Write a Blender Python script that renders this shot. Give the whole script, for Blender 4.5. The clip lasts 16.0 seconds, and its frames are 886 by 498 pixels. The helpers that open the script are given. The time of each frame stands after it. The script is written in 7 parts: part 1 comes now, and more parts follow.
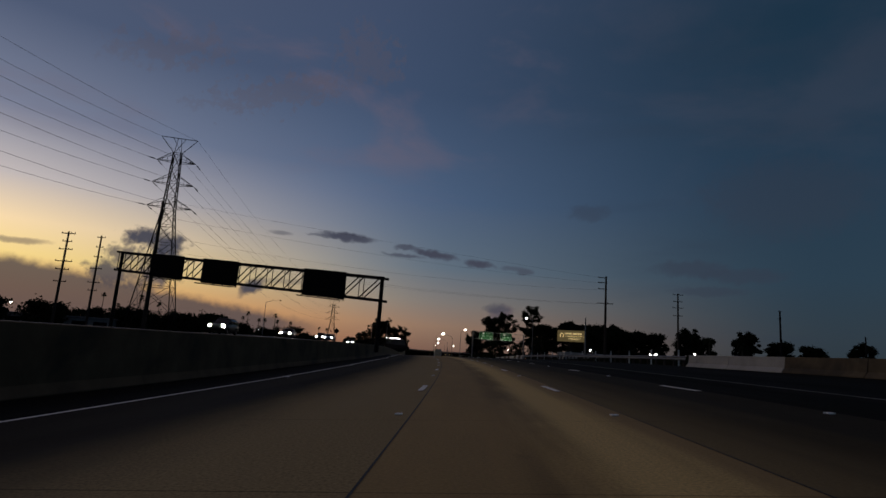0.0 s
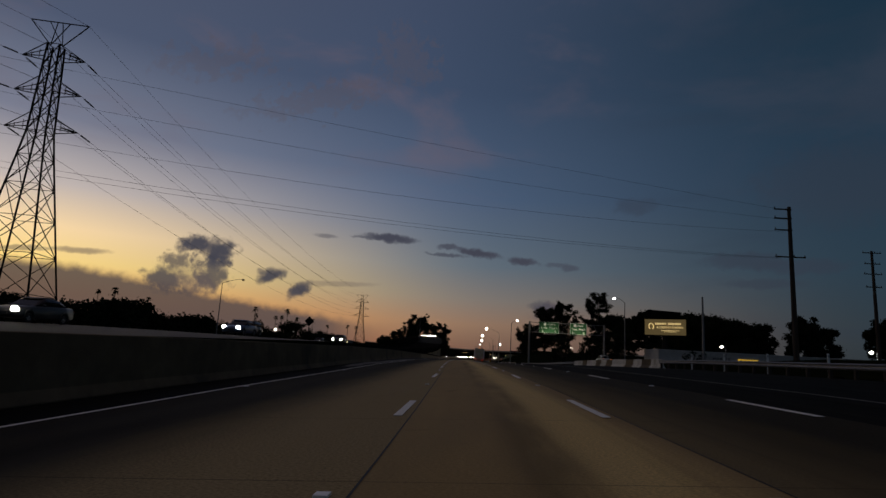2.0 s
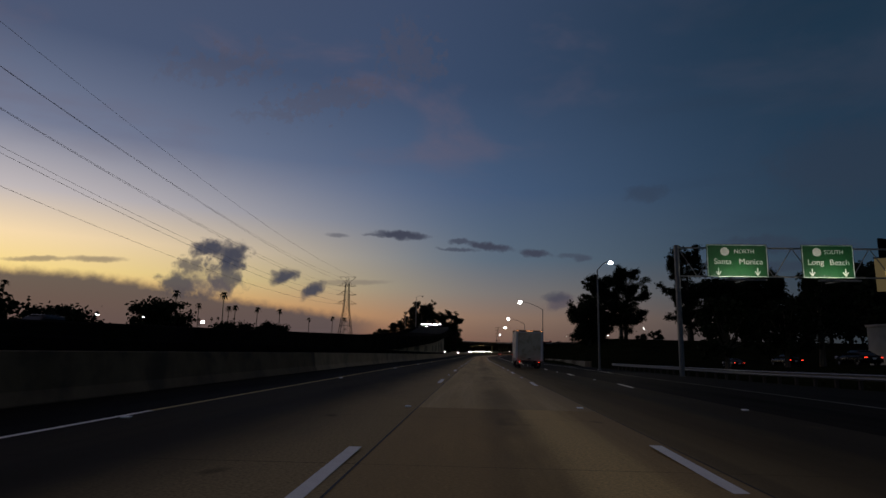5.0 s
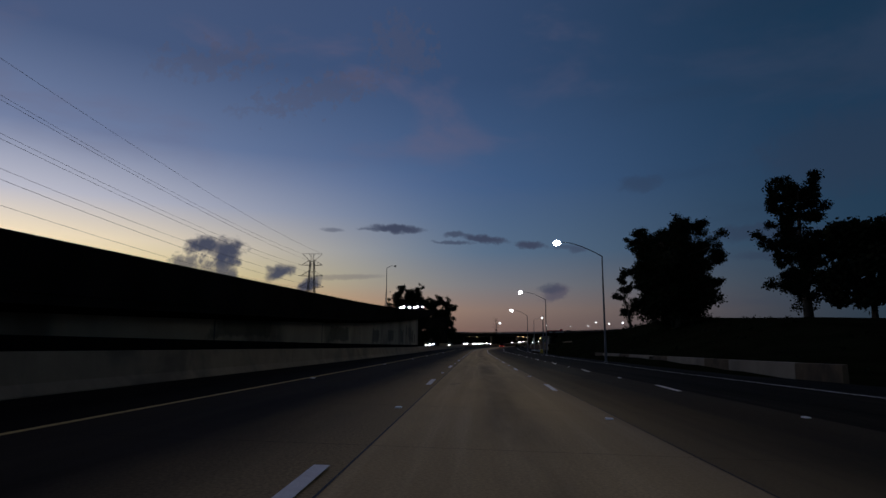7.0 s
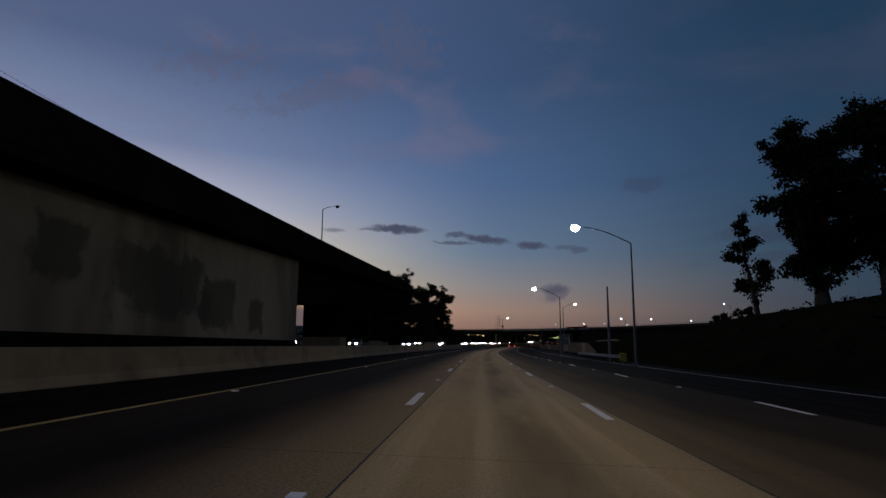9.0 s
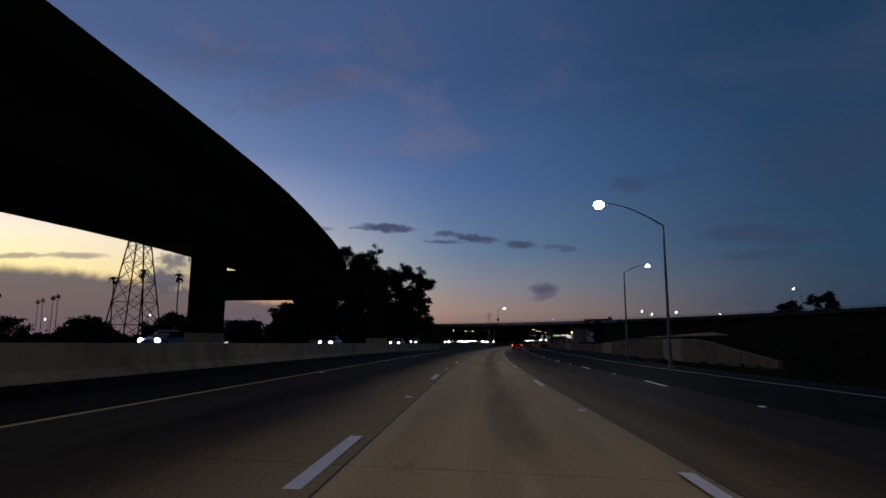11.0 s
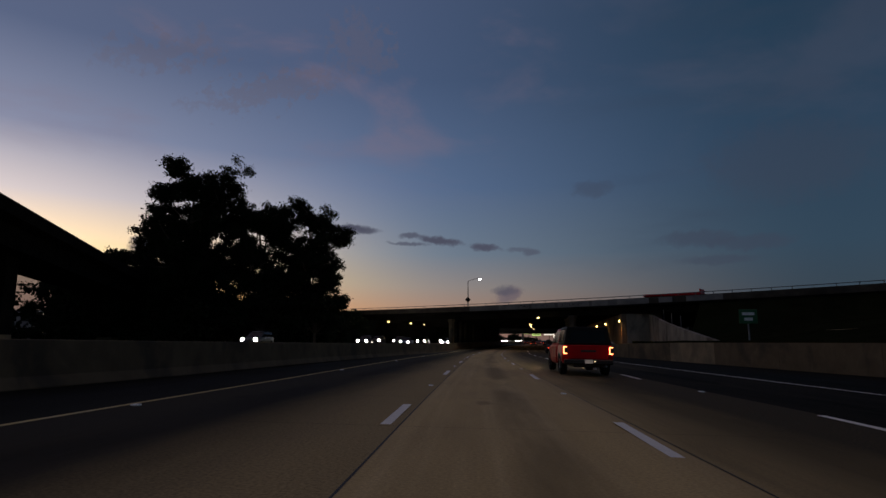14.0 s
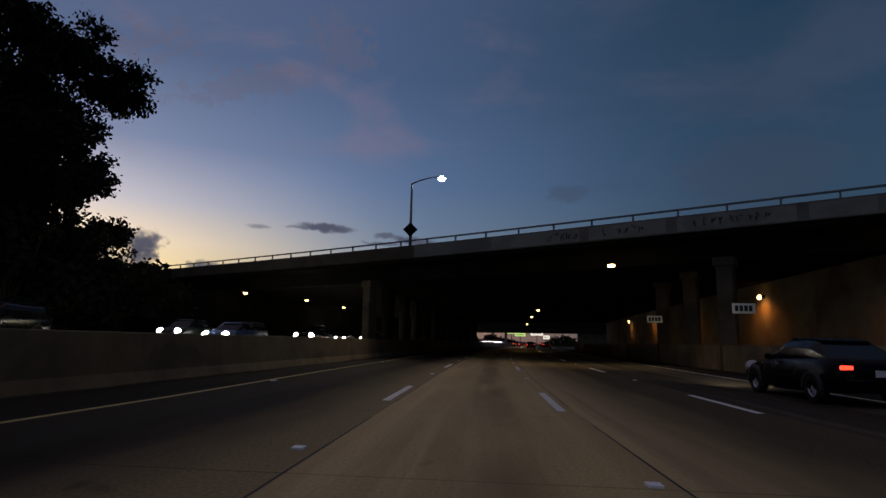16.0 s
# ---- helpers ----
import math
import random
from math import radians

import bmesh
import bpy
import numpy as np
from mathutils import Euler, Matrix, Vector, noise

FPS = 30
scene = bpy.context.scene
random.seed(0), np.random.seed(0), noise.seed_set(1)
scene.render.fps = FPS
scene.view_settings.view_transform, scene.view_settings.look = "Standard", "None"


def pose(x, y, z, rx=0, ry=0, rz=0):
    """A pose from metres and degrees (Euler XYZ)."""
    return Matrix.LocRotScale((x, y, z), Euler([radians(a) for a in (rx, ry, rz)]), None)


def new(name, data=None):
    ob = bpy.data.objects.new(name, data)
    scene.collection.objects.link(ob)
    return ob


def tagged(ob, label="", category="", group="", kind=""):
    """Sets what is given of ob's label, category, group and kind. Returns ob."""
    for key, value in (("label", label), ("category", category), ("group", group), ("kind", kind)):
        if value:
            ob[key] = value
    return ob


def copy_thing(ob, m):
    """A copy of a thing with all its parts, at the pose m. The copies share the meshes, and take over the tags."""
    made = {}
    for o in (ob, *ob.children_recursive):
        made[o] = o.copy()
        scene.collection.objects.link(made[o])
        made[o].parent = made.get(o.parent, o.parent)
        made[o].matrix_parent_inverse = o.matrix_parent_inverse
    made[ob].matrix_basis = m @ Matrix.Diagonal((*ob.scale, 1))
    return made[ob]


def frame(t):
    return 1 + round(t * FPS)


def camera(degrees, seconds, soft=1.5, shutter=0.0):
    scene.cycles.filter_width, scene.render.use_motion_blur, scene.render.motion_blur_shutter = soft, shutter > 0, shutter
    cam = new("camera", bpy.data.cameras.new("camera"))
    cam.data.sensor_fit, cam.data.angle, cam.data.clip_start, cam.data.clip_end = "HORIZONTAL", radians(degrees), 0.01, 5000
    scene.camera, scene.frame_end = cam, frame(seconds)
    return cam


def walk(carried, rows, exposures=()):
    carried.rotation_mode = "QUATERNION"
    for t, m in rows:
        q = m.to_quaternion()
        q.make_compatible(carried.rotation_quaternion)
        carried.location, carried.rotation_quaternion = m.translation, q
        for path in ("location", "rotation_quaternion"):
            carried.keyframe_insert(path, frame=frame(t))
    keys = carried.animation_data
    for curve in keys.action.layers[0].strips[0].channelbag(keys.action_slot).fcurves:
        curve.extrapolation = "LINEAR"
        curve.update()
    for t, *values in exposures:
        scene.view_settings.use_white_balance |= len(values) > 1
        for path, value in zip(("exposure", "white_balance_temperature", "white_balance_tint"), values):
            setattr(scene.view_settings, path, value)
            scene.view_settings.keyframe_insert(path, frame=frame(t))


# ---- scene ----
cam = camera(75.06, 16.0)
# seconds, x, y, z, pitch, roll, yaw
PATH = [
    (0.0, 0.00, 0.00, 1.15, 10.36, 4.00, 3.35),
    (0.5, -0.18, 16.43, 1.39, 10.26, 4.01, 4.63),
    (1.0, -0.66, 32.52, 1.58, 10.16, 3.84, 5.45),
    (1.5, -1.40, 48.25, 1.74, 10.01, 3.32, 6.62),
    (2.0, -2.42, 63.62, 1.86, 9.99, 3.14, 7.67),
    (2.5, -3.69, 78.95, 1.94, 9.91, 3.02, 8.45),
    (3.0, -5.15, 94.53, 1.97, 9.82, 2.82, 8.94),
    (3.5, -6.72, 110.39, 1.95, 9.47, 2.23, 9.06),
    (4.0, -8.32, 126.53, 1.87, 9.54, 1.68, 8.98),
    (4.5, -9.93, 142.75, 1.75, 9.64, 1.36, 8.95),
    (5.0, -11.49, 158.87, 1.56, 9.45, 1.10, 8.80),
    (5.5, -12.99, 174.86, 1.35, 9.26, 0.85, 8.65),
    (6.0, -14.45, 190.71, 1.13, 9.07, 0.59, 8.50),
    (6.5, -15.85, 206.45, 0.90, 8.91, 0.38, 8.38),
    (7.0, -17.25, 222.34, 0.67, 8.77, 0.19, 8.33),
    (7.5, -18.66, 238.43, 0.42, 8.94, 0.24, 8.41),
    (8.0, -20.11, 254.72, 0.17, 8.79, 0.32, 8.43),
    (8.5, -21.57, 271.08, -0.08, 8.69, 0.05, 8.55),
    (9.0, -23.04, 287.35, -0.31, 8.80, 0.31, 8.47),
    (9.5, -24.45, 303.54, -0.51, 8.78, 0.29, 8.20),
    (10.0, -25.79, 319.71, -0.71, 8.75, 0.27, 7.93),
    (10.5, -27.04, 335.85, -0.90, 8.73, 0.26, 7.66),
    (11.0, -28.22, 351.93, -1.08, 8.70, 0.24, 7.39),
    (11.5, -29.32, 367.97, -1.26, 8.67, 0.22, 7.12),
    (12.0, -30.33, 384.10, -1.46, 8.73, 0.13, 6.75),
    (12.5, -31.21, 400.33, -1.68, 8.86, 0.20, 6.14),
    (13.0, -31.94, 416.76, -1.89, 8.85, 0.41, 5.63),
    (13.5, -32.48, 433.46, -2.08, 8.99, 0.29, 4.75),
    (14.0, -32.76, 450.41, -2.24, 8.93, 0.27, 3.83),
    (14.5, -32.83, 467.46, -2.39, 9.08, 0.54, 3.34),
    (15.0, -32.72, 484.45, -2.55, 9.07, 0.80, 2.61),
    (15.5, -32.40, 501.36, -2.71, 9.06, 0.95, 1.95),
    (16.0, -31.90, 518.20, -2.87, 9.08, 1.14, 1.32),
]
walk(cam, [(t, pose(x, y, z, 90 + p, 0, w) @ pose(0, 0, 0, 0, 0, r)) for t, x, y, z, p, r, w in PATH],
     exposures=[(0, 0.0, 7200, 9), (3.5, -0.10, 7900, 10), (6.5, -0.08, 5850, 8), (9, 0.24, 6350, 10), (11.5, 0.28, 5650, 11), (12.5, 0.26, 5850, 10), (14.0, 0.38, 7300, 13), (15.2, 0.50, 8700, 17), (15.5, 0.52, 8300, 16), (16, 0.50, 6950, 11)])


# ---------------------------------------------------------------- sky
def lin(r, g, b):
    return tuple(((c / 255 + 0.055) / 1.055) ** 2.4 if c > 10 else c / 255 / 12.92 for c in (r, g, b)) + (1,)


world = bpy.data.worlds.new("dusk_sky")
scene.world = world
world.use_nodes = True
W = world.node_tree
W.nodes.clear()


class Nodes:
    """Short forms for building a node tree."""

    def __init__(self, tree):
        self.t = tree

    def add(self, kind, **kw):
        n = self.t.nodes.new(kind)
        for k, v in kw.items():
            if k == "operation":
                n.operation = v
            elif k == "blend_type":
                n.blend_type = v
            elif k == "data_type":
                n.data_type = v
        return n

    def put(self, socket, v):
        if v is None:
            return
        if isinstance(v, bpy.types.NodeSocket):
            self.t.links.new(v, socket)
        else:
            socket.default_value = v

    def math(self, op, a, b=None, c=None, clamp=False):
        n = self.add("ShaderNodeMath", operation=op)
        n.use_clamp = clamp
        for i, v in enumerate((a, b, c)):
            self.put(n.inputs[i], v)
        return n.outputs[0]

    def span(self, v, a, b, c=0.0, d=1.0, smooth=False):
        n = self.add("ShaderNodeMapRange")
        n.interpolation_type = "SMOOTHSTEP" if smooth else "LINEAR"
        for i, x in enumerate((v, a, b, c, d)):
            self.put(n.inputs[i], x)
        return n.outputs[0]

    def ramp(self, fac, stops):
        n = self.add("ShaderNodeValToRGB")
        e = n.color_ramp.elements
        while len(e) < len(stops):
            e.new(0.5)
        for x, (p, c) in zip(e, stops):
            x.position, x.color = p, c
        self.put(n.inputs[0], fac)
        return n.outputs[0]

    def mix(self, fac, a, b, how="MIX"):
        n = self.add("ShaderNodeMix", data_type="RGBA")
        n.blend_type = how
        self.put(n.inputs[0], fac)
        self.put(n.inputs[6], a)
        self.put(n.inputs[7], b)
        return n.outputs[2]

    def noise(self, vec, scale, detail=4.0, rough=0.55, distort=0.0, out=0):
        n = self.add("ShaderNodeTexNoise")
        for k, v in (("Vector", vec), ("Scale", scale), ("Detail", detail), ("Roughness", rough), ("Distortion", distort)):
            self.put(n.inputs[k], v)
        return n.outputs[out]

    def scale(self, vec, xyz):
        n = self.add("ShaderNodeMapping")
        self.put(n.inputs[0], vec)
        n.inputs["Scale"].default_value = xyz
        return n.outputs[0]


k = Nodes(W)
view = k.add("ShaderNodeTexCoord").outputs["Generated"]
xyz = k.add("ShaderNodeSeparateXYZ")
k.put(xyz.inputs[0], view)
DEG = 180 / math.pi
elev = k.math("MULTIPLY", k.math("ARCSINE", xyz.outputs[2]), DEG)
azim = k.math("MULTIPLY", k.math("ARCTAN2", k.math("MULTIPLY", xyz.outputs[0], -1.0), xyz.outputs[1]), DEG)   # left of +y, degrees
SUNSET = 58.0
away = k.math("ABSOLUTE", k.math("SUBTRACT", azim, SUNSET))
away = k.math("MINIMUM", away, k.math("SUBTRACT", 360.0, away))
up = k.math("DIVIDE", elev, 60.0, clamp=True)
glow = k.ramp(up, [(0.0, lin(216, 128, 74)), (0.05, lin(255, 186, 98)), (0.095, lin(255, 226, 150)), (0.14, lin(255, 228, 186)), (0.20, lin(196, 190, 196)), (0.29, lin(120, 130, 158)), (0.42, lin(76, 90, 121)), (0.62, lin(72, 82, 110)), (1.0, lin(96, 86, 100))])
mids = k.ramp(up, [(0.0, lin(124, 94, 84)), (0.045, lin(154, 126, 110)), (0.085, lin(134, 129, 129)), (0.14, lin(101, 118, 138)), (0.25, lin(76, 99, 135)), (0.42, lin(60, 79, 112)), (0.62, lin(60, 75, 106)), (1.0, lin(92, 83, 98))])
dusk = k.ramp(up, [(0.0, lin(44, 54, 62)), (0.06, lin(46, 60, 73)), (0.14, lin(41, 62, 81)), (0.30, lin(34, 57, 80)), (0.50, lin(26, 50, 72)), (0.7, lin(40, 58, 82)), (1.0, lin(86, 80, 96))])
sky = k.mix(k.span(away, 6.0, 57.0, smooth=True), glow, mids)
sky = k.mix(k.span(away, 40.0, 90.0, smooth=True), sky, dusk)
# high thin cloud veil, faintly pink
puff = k.noise(k.scale(view, (1.0, 1.0, 2.6)), 3.2, 5.0, 0.55, 0.3)
veil = k.math("MULTIPLY", k.span(puff, 0.47, 0.72, smooth=True), k.span(elev, 11.0, 24.0, smooth=True))
veil = k.math("MULTIPLY", veil, k.span(azim, -16.0, 6.0, 0.15, 1.0, smooth=True))
sky = k.mix(k.math("MULTIPLY", veil, 0.55), sky, lin(110, 97, 113))
dull = k.noise(k.scale(view, (1.0, 1.0, 5.0)), 2.1, 4.0, 0.6, 0.2)
sky = k.mix(k.math("MULTIPLY", k.math("MULTIPLY", k.span(dull, 0.5, 0.72, smooth=True), k.span(away, 60.0, 85.0)), 0.35), sky, lin(44, 56, 76))
# ragged edges for the separate clouds
wob = k.add("ShaderNodeTexNoise")
for nm, v in (("Vector", view), ("Scale", 55.0), ("Detail", 5.0), ("Roughness", 0.62)):
    k.put(wob.inputs[nm], v)
wsep = k.add("ShaderNodeSeparateXYZ")
k.put(wsep.inputs[0], wob.outputs["Color"])
da = k.math("SUBTRACT", wsep.outputs[0], 0.5)
de = k.math("SUBTRACT", wsep.outputs[1], 0.5)


def cloud(base, a, e, wide, high, tilt, rag, strength, colour):
    """One cloud in the sky: degrees left of +y, degrees up, half width, half height, tilt, raggedness."""
    x = k.math("ADD", k.math("SUBTRACT", azim, a), k.math("MULTIPLY", da, rag * 2.0))
    y = k.math("ADD", k.math("SUBTRACT", elev, e), k.math("MULTIPLY", de, rag))
    c, s = math.cos(radians(tilt)), math.sin(radians(tilt))
    u = k.math("DIVIDE", k.math("ADD", k.math("MULTIPLY", x, c), k.math("MULTIPLY", y, s)), wide)
    v = k.math("DIVIDE", k.math("SUBTRACT", k.math("MULTIPLY", y, c), k.math("MULTIPLY", x, s)), high)
    d = k.math("ADD", k.math("MULTIPLY", u, u), k.math("MULTIPLY", v, v))
    m = k.span(d, 0.1, 1.55, strength, 0.0, smooth=True)
    return k.mix(m, base, colour)


GREY, MAUVE, SLATE = lin(62, 66, 84), lin(86, 80, 92), lin(50, 58, 76)
for row in [
    (13.0, 10.72, 2.9, 0.40, 2, 1.0, 0.95, GREY),
    (15.4, 10.55, 1.6, 0.16, 3, 0.8, 0.6, GREY),
    (4.2, 9.75, 2.3, 0.42, 6, 1.2, 0.95, GREY),
    (7.3, 9.45, 2.2, 0.18, 4, 1.0, 0.7, GREY),
    (7.2, 10.2, 1.2, 0.30, 0, 1.0, 0.75, GREY),
    (-0.3, 9.1, 1.5, 0.42, 7, 1.1, 0.92, GREY),
    (-3.66, 8.83, 1.3, 0.25, 0, 0.9, 0.5, GREY),
    (19.38, 10.45, 1.12, 0.22, 0, 0.4, 0.5, GREY),
    (-5.01, 8.52, 0.90, 0.34, 0, 0.5, 0.6, GREY),
    (-2.73, 4.34, 1.46, 0.73, -20, 1.2, 0.8, MAUVE),
    (31.29, 8.41, 1.69, 0.84, -8, 2.0, 0.97, GREY),
    (29.10, 7.78, 1.69, 1.35, -25, 2.0, 0.97, GREY),
    (32.43, 6.74, 1.46, 0.90, 0, 2.2, 0.8, GREY),
    (33.34, 4.96, 1.80, 1.12, 0, 2.2, 0.9, GREY),
    (29.41, 5.80, 1.57, 1.91, 0, 2.4, 0.85, GREY),
    (30.94, 4.89, 1.69, 1.24, 0, 2.5, 0.6, MAUVE),
    (24.15, 6.13, 1.35, 0.62, -20, 1.0, 0.95, GREY),
    (21.56, 4.99, 1.35, 0.62, -35, 1.0, 0.95, GREY),
    (25.13, 6.49, 0.45, 0.34, 0, 0.6, 0.6, GREY),
    (-20.35, 9.25, 3.37, 0.79, 0, 1.2, 0.55, SLATE),
    (-24.49, 8.62, 3.37, 0.67, 0, 1.2, 0.5, SLATE),
    (-11.05, 14.46, 2.02, 0.79, 0, 1.4, 0.4, SLATE),
    (-21.81, 7.23, 3.37, 0.45, 0, 1.0, 0.45, SLATE),
    (-28.03, 15.29, 6.74, 3.37, 0, 3.0, 0.4, SLATE),
    (18.09, 5.85, 3.93, 0.28, -3, 0.4, 0.35, MAUVE),
    (44.24, 6.30, 2.25, 0.22, -6, 0.5, 0.6, MAUVE),
    (40.05, 6.67, 2.25, 0.28, -4, 0.5, 0.6, MAUVE),
    (-2.27, 4.83, 1.12, 0.51, 0, 0.9, 0.6, GREY),
    (31.0, 25.0, 5.6, 1.3, -16, 7.0, 0.30, MAUVE),
    (21.5, 23.2, 7.5, 1.2, -20, 8.0, 0.32, MAUVE),
    (12.6, 28.0, 3.2, 2.4, 30, 8.0, 0.28, MAUVE),
]:
    sky = cloud(sky, *row)
# long bank of stratus low over the sunset
bank_top = k.math("ADD", k.span(azim, 14.0, 40.0, 2.0, 5.4), k.math("MULTIPLY", de, 0.9))
bank = k.math("MULTIPLY", k.span(k.math("SUBTRACT", bank_top, elev), -0.45, 0.6, smooth=True), k.span(azim, 12.0, 20.0, smooth=True))
bank = k.math("MULTIPLY", bank, k.span(azim, 80.0, 120.0, 1.0, 0.0))
sky = k.mix(k.math("MULTIPLY", bank, 0.92), sky, lin(82, 76, 82))
below = k.span(elev, -1.5, 0.0, smooth=True)
sky = k.mix(below, lin(26, 28, 34), sky)
bg = k.add("ShaderNodeBackground")
k.put(bg.inputs[0], sky)
bg.inputs[1].default_value = 1.0
k.t.links.new(bg.outputs[0], k.add("ShaderNodeOutputWorld").inputs[0])

# ---------------------------------------------------------------- the line of the freeway
HEAD = [(-120, 0), (-10, 0), (20, 1.47), (50, 3.4), (80, 5.14), (110, 5.71), (140, 5.63), (200, 5.07), (290, 5.1), (350, 4.1), (380, 3.53), (410, 2.54),
        (440, 1.13), (470, -0.05), (500, -1.29), (530, -3.0), (580, -6.0), (640, -8.0), (1400, -8.0)]
RISE = [(-120, -0.6), (-40, -0.31), (20, 0.28), (50, 0.61), (80, 0.79), (110, 0.8), (140, 0.63), (170, 0.27), (200, -0.14), (260, -1.05), (320, -1.85),
        (410, -2.94), (470, -3.55), (530, -4.02), (1400, -4.02)]
BANK = [(-120, 0.071), (-10, 0.071), (50, 0.056), (110, 0.037), (140, 0.022), (170, 0.001), (200, -0.018), (260, -0.028), (410, -0.03), (470, -0.013), (560, -0.004), (1400, 0)]


def table(s, rows):
    a = np.array(rows, float)
    return np.interp(s, a[:, 0], a[:, 1])


_S = np.arange(-120.0, 1400.1, 1.0)
_H = np.radians(table(_S, HEAD))
_i0 = int(np.argmin(abs(_S)))
_X = np.concatenate([[0], np.cumsum(-np.sin((_H[1:] + _H[:-1]) / 2))])
_Y = np.concatenate([[0], np.cumsum(np.cos((_H[1:] + _H[:-1]) / 2))])
_X, _Y = _X - _X[_i0], _Y - _Y[_i0]


def line_z(s):
    return float(table(s, RISE))


def road(s, lat, up=None):
    """A point of the world: s metres along the line of travel, lat metres to its right; up over the line's own level, or on the banked road."""
    h = np.interp(s, _S, _H)
    z = line_z(s) + (float(table(s, BANK)) * lat if up is None else up)
    return Vector((float(np.interp(s, _S, _X) + math.cos(h) * lat), float(np.interp(s, _S, _Y) + math.sin(h) * lat), z))


def heading(s):
    return math.degrees(float(np.interp(s, _S, _H)))


def surf(s, lat):
    return float(table(s, BANK)) * lat


LANE_L = [(-120, -1.0), (65, -1.0), (110, -1.42), (200, -1.4), (258, -1.42), (287, -1.28), (302, -1.24), (350, -1.4), (375, -1.5), (391, -1.43), (419, -1.29), (450, -1.26), (478, -1.35), (492, -1.45), (505, -1.64), (521, -1.84), (1400, -1.9)]
LANE_W1 = [(-120, 3.58), (70, 3.56), (120, 3.76), (240, 3.72), (300, 3.47), (460, 3.43), (530, 3.20), (1400, 3.2)]
LANE_W2 = [(-120, 7.2), (200, 7.6), (300, 8.0), (417, 7.8), (530, 6.85), (1400, 6.8)]
EDGE_L = [(-120, -6.9), (60, -6.7), (110, -6.6), (200, -5.6), (300, -5.3), (420, -6.0), (500, -6.0), (550, -5.6), (1400, -5.6)]
EDGE_R = [(-120, 9.4), (150, 9.6), (240, 12.3), (430, 12.3), (520, 9.4), (1400, 9.0)]
BARR_L = [(-120, -9.6), (30, -9.4), (65, -8.5), (130, -8.8), (200, -8.3), (300, -8.4), (340, -9.2), (420, -10.4), (480, -9.4), (550, -7.3), (1400, -7.2)]
BARR_R = [(-120, 16.8), (40, 17.0), (150, 18.6), (240, 17.5), (330, 14.2), (420, 20.5), (460, 20.0), (500, 16.0), (540, 11.7), (620, 11.9), (700, 13.0), (1400, 14.0)]


def at_l(s):
    return float(table(s, LANE_L))


def line_at(i, s):
    """Where lane line i lies: the inner, middle and outer dashed line."""
    return at_l(s) + (0.0, float(table(s, LANE_W1)), float(table(s, LANE_W2)))[i]


def edge_l(s):
    return float(table(s, EDGE_L))


def edge_r(s):
    return float(table(s, EDGE_R))


def barr_l(s):
    return float(table(s, BARR_L))


def barr_r(s):
    return float(table(s, BARR_R))


# ---------------------------------------------------------------- materials
def material(name):
    m = bpy.data.materials.new(name)
    m.use_nodes = True
    n = Nodes(m.node_tree)
    b = m.node_tree.nodes["Principled BSDF"]
    return m, n, b


def obj_coords(n):
    return n.add("ShaderNodeTexCoord").outputs["Object"]


def rough_surface(name, dark, light, scale=3.0, rough=0.85, bump=0.15, stain=None, stain_scale=0.25, metal=0.0, fine=60.0, stretch=(1, 1, 1), gloss=0.15):
    """A worn surface: fine grain, blotches and a broader stain, with a little relief."""
    m, n, b = material(name)
    co = n.scale(obj_coords(n), stretch)
    blot = n.noise(co, scale, 6.0, 0.6)
    grain = n.noise(co, fine, 3.0, 0.6)
    col = n.mix(n.span(blot, 0.3, 0.7), dark + (1,), light + (1,))
    col = n.mix(n.span(grain, 0.35, 0.75, 0.0, 0.35), col, tuple(c * 0.6 for c in dark) + (1,))
    if stain:
        st = n.noise(co, stain_scale, 4.0, 0.6, 0.4)
        col = n.mix(n.span(st, 0.48, 0.68, 0.0, 0.75, smooth=True), col, stain + (1,))
    n.put(b.inputs["Base Color"], col)
    n.put(b.inputs["Roughness"], n.span(blot, 0.2, 0.8, rough - 0.1, min(1.0, rough + 0.08)))
    b.inputs["Metallic"].default_value = metal
    b.inputs["Specular IOR Level"].default_value = gloss
    if bump:
        bp = n.add("ShaderNodeBump")
        bp.inputs["Strength"].default_value = bump
        n.put(bp.inputs["Height"], grain)
        n.put(b.inputs["Normal"], bp.outputs[0])
    return m


def plain(name, colour, rough=0.5, metal=0.0, coat=0.0, wear=0.12, scale=4.0, gloss=0.5):
    """Paint, plastic or metal with slight soiling."""
    m, n, b = material(name)
    g = n.noise(obj_coords(n), scale, 5.0, 0.6)
    n.put(b.inputs["Base Color"], n.mix(n.span(g, 0.3, 0.75, 0.0, wear * 4), colour + (1,), tuple(c * 0.55 for c in colour) + (1,)))
    n.put(b.inputs["Roughness"], n.span(g, 0.2, 0.8, max(0.03, rough - 0.08), min(1, rough + 0.1)))
    b.inputs["Metallic"].default_value = metal
    b.inputs["Specular IOR Level"].default_value = gloss
    b.inputs["Coat Weight"].default_value = coat
    b.inputs["Coat Roughness"].default_value = 0.06
    return m


def glowing(name, colour, strength):
    m, n, b = material(name)
    b.inputs["Base Color"].default_value = tuple(min(1, c) for c in colour) + (1,)
    b.inputs["Emission Color"].default_value = colour + (1,)
    b.inputs["Emission Strength"].default_value = strength
    return m


